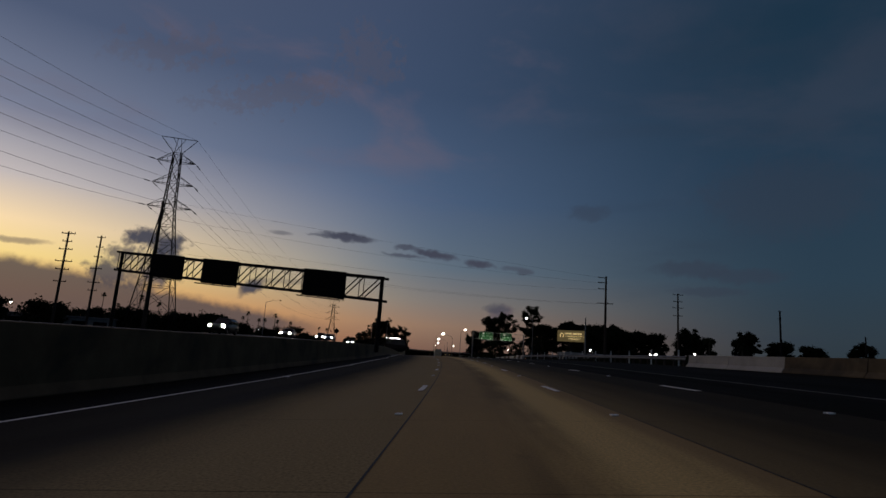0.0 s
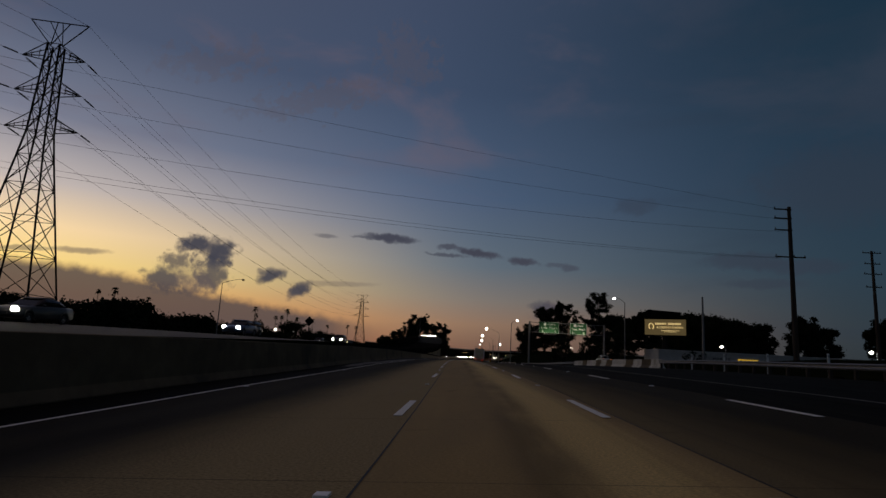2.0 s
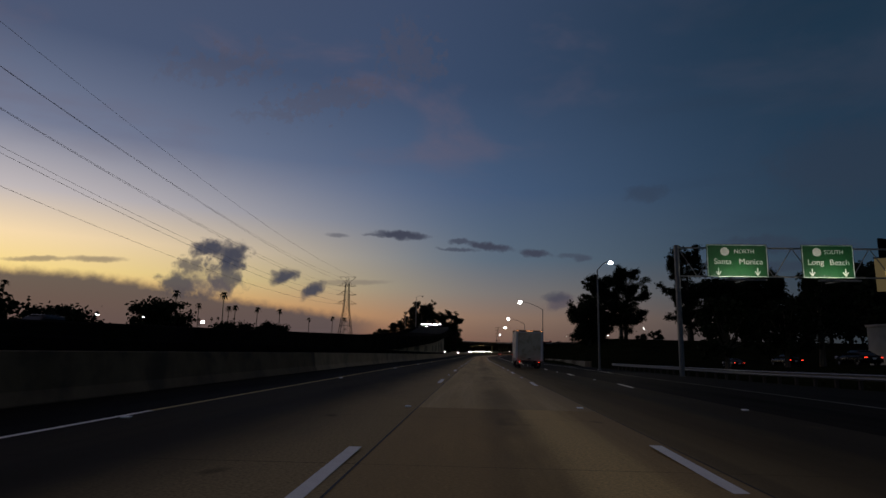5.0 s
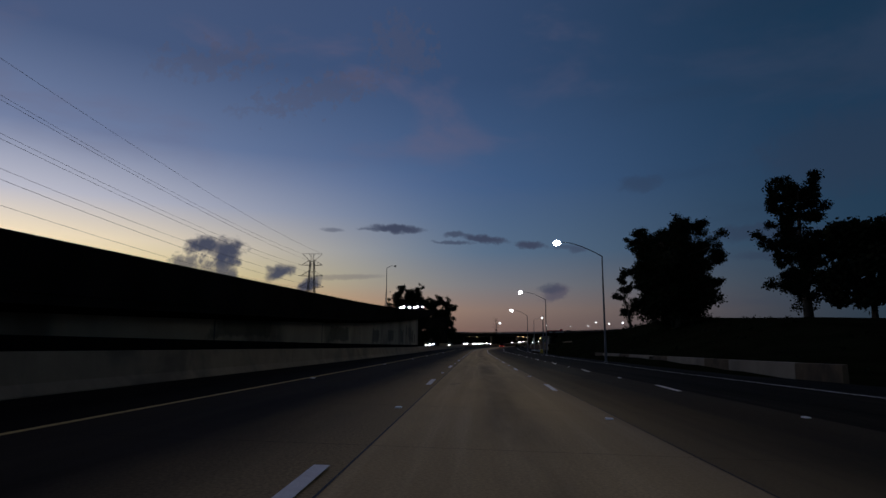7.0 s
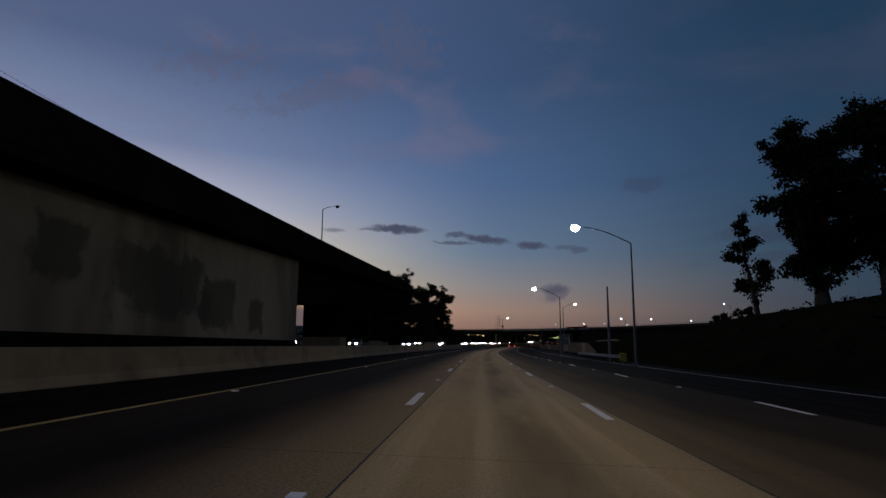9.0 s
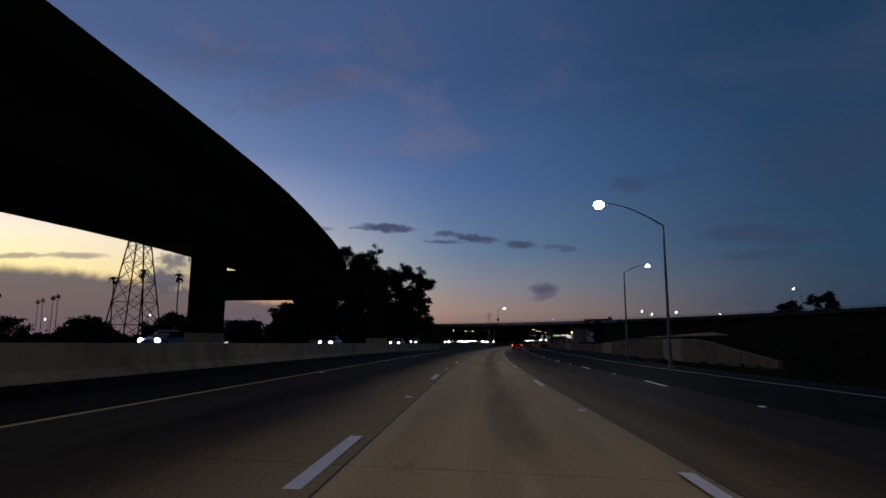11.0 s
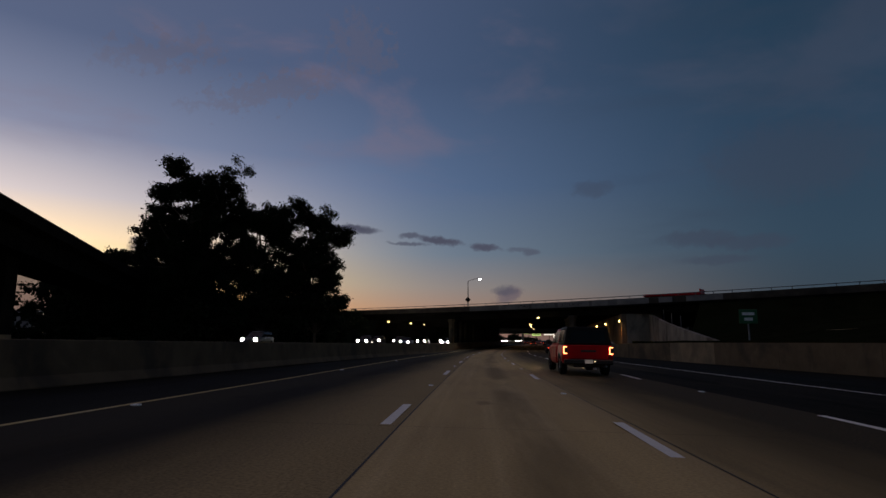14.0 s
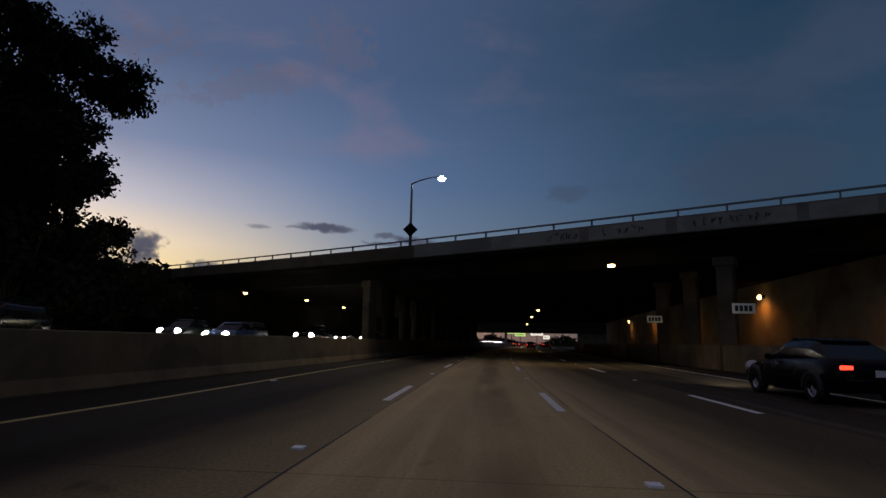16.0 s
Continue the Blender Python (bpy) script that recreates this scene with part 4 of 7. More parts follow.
def pickup(label, m, paint, canopy=True, group=""):
    t = thing("pickup_truck", label, "pickup truck", group, m=m)
    part("cab_body", ring_loft([(1.98, .44, 1.20, .98, .95), (2.6, .38, 1.22, .99, .95), (4.0, .38, 1.22, .99, .95), (4.3, .42, 1.21, .99, .94), (5.2, .52, 1.17, .98, .90), (5.62, .56, 1.06, .93, .82), (5.80, .62, .92, .86, .74)]), paint, t, smooth=True)
    bed = part("cargo_bed", ring_loft([(0.06, .52, 1.215, .97, .93), (0.5, .48, 1.225, .985, .94), (1.97, .44, 1.225, .985, .94)]), paint, t, smooth=True)
    part("tailgate", blocks(((-0.80, 0.0, .66), (0.80, 0.075, 1.22), 0.03)), paint, bed)
    part("tailgate_badge", blocks(((-0.30, -0.012, .94), (0.30, 0.0, 1.02), 0.004)), M_BLACK, bed, "dark raised band")
    # cabin: tapering house of painted pillars and roof, with glass let into each side
    z0, z1, w0, w1 = 1.18, 1.90, 0.95, 0.74
    cab = part("cab", hull([((2.0, z0, w0), (4.62, z0 - 0.02, w0)), ((2.12, z1, w1), (3.55, z1, w1))], 0.07), paint, t, "painted crew cab", smooth=True)

    def on_side(x, y, z):
        return (x * (w0 + (w1 - w0) * (z - z0) / (z1 - z0)), y, z)
    for x in (-1, 1):
        out = Vector((x * (z1 - z0), 0, w0 - w1)).normalized()
        part("side_window", quad_plate(on_side(x, 2.26, 1.27), on_side(x, 3.06, 1.27), on_side(x, 3.06, 1.77), on_side(x, 2.32, 1.77), out), M_GLASS, cab, "dark tinted side window")
        part("side_window", quad_plate(on_side(x, 3.14, 1.27), on_side(x, 4.30, 1.26), on_side(x, 3.68, 1.77), on_side(x, 3.14, 1.77), out), M_GLASS, cab, "dark tinted side window")
        part("door_handle", blocks(((x * 1.0 - 0.02, 2.45, 1.05), (x * 1.0 + 0.02, 2.66, 1.09), 0.01)), paint, t)
        part("door_handle", blocks(((x * 1.0 - 0.02, 3.42, 1.05), (x * 1.0 + 0.02, 3.63, 1.09), 0.01)), paint, t)
        for y in (2.22, 3.10, 4.24):
            part("door_seam", blocks(((x * 0.99 - 0.006, y, .60), (x * 0.99 + 0.006, y + 0.012, 1.06))), M_BLACK, t)
        part("side_trim", blocks(((x * 0.995 - 0.012, 2.3, .66), (x * 0.995 + 0.012, 4.2, .71), 0.004)), paint, t, "body-coloured door trim")
        for y in (1.22, 4.84):
            wheel(t, x * 0.86, y, 0.42, 0.28, M_ALLOY)
            arch(t, x * 0.965, y, 0.465, M_BLACK, 0.045)
        lamp = bmesh.new()
        box(lamp, (x * 0.90 - 0.09, -0.02, .84), (x * 0.90 + 0.09, 0.10, 1.16), 0.02)
        part("tail_light", lamp, M_BLACK, t, "dark tail lamp housing")
        bar = bmesh.new()
        box(bar, (x * 0.90 - 0.085, -0.035, .86), (x * 0.90 - 0.045, -0.012, 1.15), 0.01)
        box(bar, (x * 0.90 - 0.085, -0.035, 1.11), (x * 0.90 + 0.06, -0.012, 1.15), 0.01)
        box(bar, (x * 0.90 - 0.085, -0.035, .855), (x * 0.90 + 0.06, -0.012, .90), 0.01)
        part("light_bar", bar, M_TAILHOT, t, "glowing red tail light strip")
        part("mirror", blocks(((x * 1.12 - 0.11, 4.02, 1.20), (x * 1.12 + 0.11, 4.15, 1.42), 0.04), ((x * 1.0 - 0.06, 4.06, 1.24), (x * 1.0 + 0.06, 4.11, 1.29))), M_BLACK, t, "black door mirror")
        part("headlight", blocks(((x * 0.72 - 0.16, 5.60, .86), (x * 0.72 + 0.16, 5.74, 1.02), 0.03)), M_HEAD, t, "headlight")
    part("windscreen", quad_plate((-0.82, 4.50, 1.26), (0.82, 4.50, 1.26), (0.66, 3.72, 1.80), (-0.66, 3.72, 1.80), Vector((0, 0.57, 0.82))), M_GLASS, cab)
    part("rear_glass", quad_plate((0.72, 2.03, 1.32), (-0.72, 2.03, 1.32), (-0.62, 2.10, 1.76), (0.62, 2.10, 1.76), Vector((0, -0.99, 0.14))), M_GLASS, cab)
    part("bumper", blocks(((-0.96, -0.10, .46), (0.96, 0.10, .66), 0.04)), M_BLACK, t, "black rear bumper")
    part("number_plate", blocks(((-0.155, -0.125, .50), (0.155, -0.10, .645))), M_PLATE, t, "lit number plate")
    part("plate_lamp", blocks(((0.20, -0.12, .55), (0.26, -0.10, .59), 0.01)), M_LITWIN, t, "small white plate lamp")
    part("chassis", blocks(((-0.55, 0.25, .34), (0.55, 5.3, .52), 0.03)), M_BLACK, t)
    part("exhaust", tube(bmesh.new(), [(0.62, 1.0, .38), (0.66, 0.3, .38), (0.70, 0.02, .40)], 0.045, 8), M_RIM, t)
    if canopy:
        c0, c1, v0, v1 = 1.22, 1.94, 0.95, 0.80
        c = part("canopy", hull([((0.06, c0, v0), (1.98, c0, v0)), ((0.16, c1, v1), (1.98, c1, v1))], 0.06), M_CANOPY, t, "black canopy over the cargo bed", smooth=True)

        def on_canopy(x, y, z):
            return (x * (v0 + (v1 - v0) * (z - c0) / (c1 - c0)), y, z)
        for x in (-1, 1):
            out = Vector((x * (c1 - c0), 0, v0 - v1)).normalized()
            part("side_window", quad_plate(on_canopy(x, 0.42, 1.30), on_canopy(x, 1.86, 1.30), on_canopy(x, 1.80, 1.80), on_canopy(x, 0.50, 1.80), out), M_GLASS, c, "dark tinted side window")
        part("rear_window", quad_plate((0.74, 0.085, 1.32), (-0.74, 0.085, 1.32), (-0.64, 0.14, 1.78), (0.64, 0.14, 1.78), Vector((0, -0.99, 0.13))), M_GLASS, c)
    return t


def box_truck(label, m):
    t = thing("box_truck", label, "truck", m=m)
    L, Wd, z0, z1 = 5.4, 1.20, 0.74, 3.46
    cargo = part("cargo_box", blocks(((-Wd, 0, z0), (Wd, L, z1), 0.03)), M_WHITE, t, "white panelled cargo box")
    part("roof_rail", blocks(((-Wd - 0.015, -0.015, z1 - 0.10), (-Wd + 0.10, L + 0.015, z1 + 0.03), 0.015)), M_DARKSTEEL, cargo)
    part("roof_rail", blocks(((Wd - 0.10, -0.015, z1 - 0.10), (Wd + 0.015, L + 0.015, z1 + 0.03), 0.015)), M_DARKSTEEL, cargo)
    for x in (-1, 1):
        part("side_skirt_rail", blocks(((x * Wd - 0.02, 0.0, z0 - 0.10), (x * Wd + 0.02, L, z0 + 0.16), 0.01)), M_STEEL, cargo, "grey steel lower rail")
        part("front_corner", blocks(((x * Wd - 0.025, L - 0.14, z0), (x * Wd + 0.025, L + 0.02, z1), 0.01)), M_STEEL, cargo)
        part("rear_post", blocks(((x * (Wd - 0.07) - 0.09, -0.04, z0), (x * (Wd - 0.07) + 0.09, 0.03, z1), 0.015)), M_WHITE, cargo)
        part("side_marker", blocks(((x * Wd - 0.03, 0.20, z0 + 0.02), (x * Wd + 0.03, 0.28, z0 + 0.10))), M_BLACK, cargo)
        part("side_marker_light", blocks(((x * (Wd + 0.02) - 0.02, 0.10, z1 - 0.09), (x * (Wd + 0.02) + 0.02, 0.18, z1 - 0.04), 0.008)), M_AMBER, cargo, "small amber side lamp")
        part("front_marker_light", blocks(((x * (Wd - 0.05) - 0.05, L + 0.02, z1 - 0.30), (x * (Wd - 0.05) + 0.05, L + 0.06, z1 - 0.24))), M_AMBER, cargo)
    door = part("roll_door", blocks(((-Wd + 0.16, -0.02, z0 + 0.05), (Wd - 0.16, 0.0, z1 - 0.22))), M_CREAM, cargo, "dirty cream roll-up rear door")
    for i in range(6):
        z = z0 + 0.09 + i * 0.37
        part("door_panel", blocks(((-Wd + 0.17, -0.05, z), (Wd - 0.17, -0.018, z + 0.36), 0.012)), M_CREAM, door)
    part("door_latch", blocks(((-0.14, -0.09, z0 + 0.12), (0.14, -0.05, z0 + 0.20), 0.01), ((-0.02, -0.11, z0 + 0.02), (0.02, -0.06, z0 + 0.22), 0.005)), M_DARKSTEEL, door)
    part("header", blocks(((-Wd, -0.04, z1 - 0.22), (Wd, 0.02, z1 - 0.125), 0.015)), M_WHITE, cargo)
    part("header_rail", blocks(((-Wd, -0.045, z1 - 0.12), (Wd, 0.02, z1 + 0.02), 0.015)), M_DARKSTEEL, cargo, "dark rear roof rail")
    for x in (-1.08, -0.22, 0, 0.22, 1.08):
        part("roof_marker_light", blocks(((x - 0.045, -0.075, z1 - 0.09), (x + 0.045, -0.04, z1 - 0.04), 0.01)), M_AMBER, cargo, "glowing red-amber clearance light")
    stick = bmesh.new()
    box(stick, (-Wd - 0.006, L - 0.55, z0 + 0.62), (-Wd + 0.001, L - 0.25, z0 + 0.80))
    box(stick, (-Wd - 0.006, L - 0.55, z0 + 0.34), (-Wd + 0.001, L - 0.25, z0 + 0.52))
    part("placard", stick, M_DARKSTEEL, cargo, "two small dark notices")
    # frame, wheels and rear fittings
    part("chassis", blocks(((-0.42, -0.1, .48), (0.42, L + 1.2, .64), 0.02)), M_BLACK, t)
    part("rear_bumper", blocks(((-1.1, -0.22, .42), (1.1, -0.06, .56), 0.02)), M_BLACK, t)
    for x in (-1, 1):
        wheel(t, x * 1.02, 2.05, 0.40, 0.24, M_STEELRIM, True)
        wheel(t, x * 0.74, 2.05, 0.40, 0.22, M_STEELRIM, True)
        wheel(t, x * 0.92, 6.9, 0.40, 0.24, M_STEELRIM, True)
        part("tail_light", blocks(((x * 0.86 - 0.06, -0.25, .58), (x * 0.86 + 0.06, -0.18, .66), 0.02)), M_TAIL, t, "glowing red tail light")
        part("mud_flap", blocks(((x * 0.95 - 0.26, 1.42, .16), (x * 0.95 + 0.26, 1.44, .72), 0.004)), M_BLACK, t, "black rubber mud flap")
        let = bmesh.new()
        box(let, (x * 0.95 - 0.10, 1.405, .34), (x * 0.95 - 0.05, 1.42, .66))
        box(let, (x * 0.95 - 0.10, 1.405, .61), (x * 0.95 + 0.08, 1.42, .66))
        box(let, (x * 0.95 + 0.04, 1.405, .50), (x * 0.95 + 0.09, 1.42, .64))
        box(let, (x * 0.95 - 0.10, 1.405, .47), (x * 0.95 + 0.08, 1.42, .52))
        box(let, (x * 0.95 + 0.01, 1.405, .32), (x * 0.95 + 0.07, 1.42, .48))
        part("flap_letter", let, M_LETTER, t, "white letter on the mud flap")
    part("number_plate", blocks(((-0.95, -0.24, .44), (-0.65, -0.225, .57))), M_PLATE, t, "lit number plate")
    cab = part("cab", ring_loft([(L + 0.05, .55, 1.70, .99, .92), (L + 0.9, .50, 1.40, 1.0, .92), (L + 1.35, .48, 1.28, 1.0, .88), (L + 2.1, .50, 1.16, .98, .80), (L + 2.52, .56, 1.02, .88, .68), (L + 2.62, .62, .86, .80, .6)]), M_WHITE, t, "white van cab", smooth=True)
    part("cab_window", ring_loft([(L + 0.06, 1.36, 2.06, .93, .76), (L + 0.55, 1.36, 2.04, .93, .74), (L + 1.45, 1.24, 1.30, .93, .82)]), M_GLASS, cab, "dark cab glass")
    part("cab_roof", ring_loft([(L + 0.04, 2.02, 2.10, .78, .70), (L + 0.5, 2.02, 2.10, .78, .70), (L + 0.66, 1.96, 2.02, .76, .70)]), M_WHITE, cab, smooth=True)
    for x in (-1, 1):
        p = bmesh.new()
        strut(p, (x * .93, L + 0.62, 1.40), (x * .76, L + 0.56, 2.04), 0.04)
        strut(p, (x * .93, L + 1.42, 1.26), (x * .75, L + 0.60, 2.03), 0.04)
        part("window_frame", p, M_WHITE, cab)
        part("mirror", blocks(((x * 1.10 - 0.08, L + 1.0, 1.40), (x * 1.10 + 0.08, L + 1.10, 1.70), 0.03), ((x * 0.98 - 0.05, L + 1.03, 1.48), (x * 1.06 + 0.05, L + 1.08, 1.53))), M_BLACK, cab)
        part("door_line", blocks(((x * 0.996 - 0.006, L + 0.98, .62), (x * 0.996 + 0.006, L + 1.0, 1.36))), M_BLACK, cab)
        arch(t, x * 0.985, 6.9, 0.46, M_BLACK)
        part("headlight", blocks(((x * 0.66 - 0.14, L + 2.50, .74), (x * 0.66 + 0.14, L + 2.60, .90), 0.02)), M_HEAD, cab, "headlight")
    return t


def beam(vehicle, x, y, z, watts):
    """The dipped beam of a headlight, shining ahead of its vehicle."""
    d = bpy.data.lights.new("headlight_beam", "SPOT")
    d.energy, d.color, d.spot_size, d.spot_blend, d.shadow_soft_size = watts, (1.0, 0.90, 0.74), radians(64), 0.9, 0.08
    ob = new("headlight_beam", d)
    ob.parent = vehicle
    ob.location = (x, y, z)
    ob.rotation_euler = (radians(82), 0, 0)


def on_road(s, lat, turn=0.0):
    """On our carriageway, leaning with its bank."""
    return here(s, lat, None, turn) @ Matrix.Rotation(-math.atan(float(table(s, BANK))), 4, "Y")


truck = box_truck("white box truck with dirty roll-up door and amber roof lights", on_road(213.2, 4.68))
red_pickup = pickup("bright red crew-cab pickup with a black bed canopy", on_road(475.35, 4.30), M_RED)
black_car = sedan("black saloon car with lit tail lights in the outer lane", on_road(532.4, 8.25), PAINTS[1], "rear", rim=M_CHROME)
for v, y, z in ((truck, 7.75, 0.82), (red_pickup, 5.85, 0.94), (black_car, 4.75, 0.66)):
    for x in (-0.66, 0.66):
        beam(v, x, y, z, 120 if v is truck else 300)
pickup("white crew-cab pickup on the slip lane", here(197, 33.0, ground_up(197, 33.0) + 0.05, 2), car_paint("pale_truck_paint", (0.5, 0.5, 0.48)), False)
sedan("white saloon car on the slip road beyond the barrier", here(531, 15.6, 0.02), car_paint("bright_white_car_paint", (0.6, 0.6, 0.58)), "rear")
car_a = sedan("silver saloon with red tail lights in slow traffic", on_road(640, 3.8), PAINTS[0], "rear", "traffic ahead")
car_b = sedan("dark saloon with red tail lights in slow traffic", on_road(652, 7.3), PAINTS[1], "rear", "traffic ahead")
random.seed(5)
for n in range(16):
    s = 664 + n * 15 + random.uniform(-4, 4)
    src = car_a if n % 2 else car_b
    copy_thing(src, on_road(s, (0.0, 3.7, 7.3)[n % 3]))
for s, l in ((215, 36), (232, 38), (252, 40)):
    copy_thing(car_b, here(s, l, ground_up(s, l)))


def oncoming(s, lane_no):
    w = 2.4 + 3.6 * lane_no
    return here(s, opp_in(s) - w, opp_up(s, w) + 0.01, 180)


first = [suv("dark green SUV with bright headlights on the opposite carriageway", oncoming(66, 3), car_paint("green_car_paint", (0.006, 0.011, 0.010)), "oncoming traffic"),
         sedan("silver saloon with bright headlights on the opposite carriageway", oncoming(98, 3), PAINTS[0], "both", "oncoming traffic"),
         sedan("dark blue saloon with bright headlights on the opposite carriageway", oncoming(120, 2), PAINTS[3], "both", "oncoming traffic"),
         suv("black SUV with bright headlights on the opposite carriageway", oncoming(132, 3), PAINTS[1], "oncoming traffic")]
random.seed(11)
for n, s in enumerate([172, 204, 228, 252, 276, 300, 352, 372, 398, 424, 452, 476, 518, 541, 556, 586, 600, 560, 566, 572, 578, 592, 606, 622, 640, 655, 672, 690, 712, 735, 760, 790, 830]):
    copy_thing(first[(n * 7 + n // 3) % 4], oncoming(s + random.uniform(-5, 5), (n * 3 + n // 4) % 4))


for s, q in ((676, 0), (684, 1), (694, 0), (702, 2), (708, 1), (716, 0), (726, 1), (738, 0)):
    copy_thing(first[1 + q % 2], oncoming(s, q))


# cars coming round the crest of the connector ramp
for s, w, q in ((393, 4.6, 3), (397, 8.6, 0), (404, 5.0, 3), (407, 9.4, 0), (412, 6.8, 3), (418, 10.2, 0), (422, 4.8, 0), (429, 8.2, 3), (440, 6.2, 0), (455, 5.0, 1)):
    copy_thing(first[q], here(s, deck_l(s) - w, deck_t(s) - crest(s) + 0.01, 190))


# ---------------------------------------------------------------- lamps and poles
def street_lamp(label, m, height=11.0, arm=5.0, side=-1, lit=True, light=0.0, droop=1.0, lens=0.26):
    """A tapered steel pole with a curved arm; side -1 reaches to the left."""
    t = thing("street_lamp", label, "street lamp", "street lamps", m=m)
    part("pole", tube(bmesh.new(), [(0, 0, -0.3), (0, 0, height * 0.5), (0, 0, height - droop)], [0.13, 0.10, 0.07], 8), M_STEEL, t)
    part("base_plate", blocks(((-0.2, -0.2, -0.3), (0.2, 0.2, 0.05), 0.02)), M_STEEL, t)
    pts = [(side * arm * f, 0, height - droop + droop * math.sin(f * math.pi / 2)) for f in np.linspace(0, 1, 8)]
    part("arm", tube(bmesh.new(), pts, [0.06, 0.055, 0.05, 0.05, 0.045, 0.045, 0.04, 0.04], 6), M_STEEL, t)
    hx = side * (arm + 0.25)
    part("lamp_head", ring_loft([(-0.16, height - 0.08, height + 0.06, 0.30, 0.2), (0.16, height - 0.08, height + 0.06, 0.30, 0.2)]), M_STEEL, t).location.x = hx
    # lens larger than life: the lamp's glare put into its size
    bm = bmesh.new()
    bmesh.ops.create_uvsphere(bm, u_segments=12, v_segments=8, radius=lens, matrix=Matrix.Translation((hx, 0, height - 0.12)) @ Matrix.Diagonal((1.1, 0.9, 0.85, 1)))
    part("lens", bm, M_LENS if lit else M_GLASS, t, "glowing white lens" if lit else "unlit lens", True)
    if light:
        # the reflector throws two lobes up and down the road
        for lobe in (-1, 1):
            d = bpy.data.lights.new("street_light", "SPOT")
            d.energy, d.color, d.spot_size, d.spot_blend, d.shadow_soft_size = light, (1.0, 0.86, 0.64), radians(74), 1.0, 0.2
            ob = new("street_light", d)
            ob.parent = t
            ob.location = (hx, 0, height - 0.6)
            ob.rotation_euler = (Matrix.Rotation(radians(42), 4, "Y") @ Matrix.Rotation(radians(52) * lobe, 4, "X")).to_euler()
    return t


LIT = "tall galvanised street lamp with a glowing white head"
street_lamp(LIT, here(286.6, 13.9), 13.0, 4.6, -1, True, 800, 1.6, 0.38)
street_lamp(LIT, here(342.2, 13.9), 12.6, 4.8, -1, True, 800, 1.6, 0.38)
street_lamp(LIT, here(396.5, 13.6), 12.15, 4.4, -1, True, 800, 1.75, 0.38)
street_lamp("galvanised street lamp reaching over the retaining wall", here(425.5, 17.0, -0.5), 11.4, 2.6, 1, True, 500)
street_lamp(LIT, here(226.0, 13.6), 12.2, 1.3, 1, True, 900)
street_lamp("slim street lamp lit beside the slip lane", here(184, 33.4, 1.5), 13.0, 1.9, -1, True, 400)
street_lamp("unlit street lamp beyond the opposite carriageway", here(185, -51.6, -0.4), 14.9, 4.2, 1, False)
for s, l, z in ((344.5, -129.5, 11.8), (333, -106, 10.3), (319, -90.7, 9.3), (350.6, -95.7, 10.1), (357.6, -89.6, 9.7), (352, -150, 12.0)):
    street_lamp("lit lamp on a pole in a distant yard", here(s, l, -1.5), z + 1.5, 0.8, 1, True, 0, 0.3, 0.62)
for s, l, z in ((177.8, 50.9, 5.5), (144.6, 56.4, 4.3), (123.8, 48.9, 3.75), (148.3, 69.5, 5.3)):
    street_lamp("short lit yard lamp beyond the slip road", here(s, l, -1.0), z + 1.0, 0.5, -1, True, 0, 0.2, 0.24)
street_lamp("unlit street lamp on the ramp parapet", here(372, deck_l(372) - 12.55, deck_t(372) - 0.1), 11.5, 2.0, 1, False, 0, 0.5)
street_lamp("unlit street lamp on the ramp parapet", here(490, deck_l(490) - 12.55, deck_t(490) - 0.1), 12.2, 2.2, 1, False, 0, 0.6)
far_lamp = street_lamp("distant street lamp with a small white light", here(640, 52, 0.5), 15.0, 2.0, -1, True)
for s, l, u in ((668, 70, 1), (700, 96, 1), (720, 130, 2), (560, 92, 4), (690, 60, 1), (810, 40, 2), (860, 20, 3), (900, -10, 4), (640, -60, 0), (930, 60, 4)):
    copy_thing(far_lamp, here(s, l, u))
random.seed(8)
for n in range(34):
    s = random.uniform(150, 620)
    copy_thing(far_lamp, here(s, -random.uniform(120, 330), random.uniform(-8, -2)))
for n in range(10):
    copy_thing(far_lamp, here(random.uniform(300, 600), random.uniform(110, 300), random.uniform(-12, -6)))


def utility_pole(label, m, h, arms, r=0.18, mat=None):
    t = thing("utility_pole", label, "utility pole", "utility poles", m=m)
    part("pole", tube(bmesh.new(), [(0, 0, -0.5), (0, 0, h)], [r * 1.5, r * 0.8], 8), mat or M_WOOD, t)
    for z, x0, x1, brace in arms:
        a = part("cross_arm", blocks(((x0, -0.07, h * z - 0.08), (x1, 0.07, h * z + 0.08), 0.01)), M_WOOD, t)
        for x in (x0 + 0.1, x1 - 0.1) + (((x0 + x1) / 2 + 0.5,) if x1 - x0 > 2.5 else ()):
            part("insulator", strut(bmesh.new(), (x, 0, h * z), (x, 0, h * z + 0.32), 0.07, 0.05, 6), M_BLACK, a)
    return t


four = [(0.985, -1.9, 0.3, 1), (0.93, -1.9, 0.3, 1), (0.86, -1.9, 0.3, 1), (0.70, -2.0, 1.8, 1)]
utility_pole("tall tarred utility pole with four cross arms", here(137.3, 41.5, 0), 21.9, four, 0.26)
utility_pole("tall utility pole with short cross arms", here(169.8, 74.1, 0), 23.7, [(0.985, -1.6, 1.6, 1), (0.90, -1.4, 1.4, 1), (0.82, -1.6, 1.6, 1), (0.72, -1.4, 1.4, 1)], 0.26)
utility_pole("utility pole with many short cross arms", here(113.6, -72.4, -0.6), 19.5, [(0.98, -1.3, 1.3, 1), (0.90, -0.9, 0.9, 1), (0.82, -1.3, 1.3, 1), (0.70, -1.6, 1.6, 1), (0.62, -1.3, 1.3, 1), (0.50, -1.2, 1.2, 1)], 0.2)
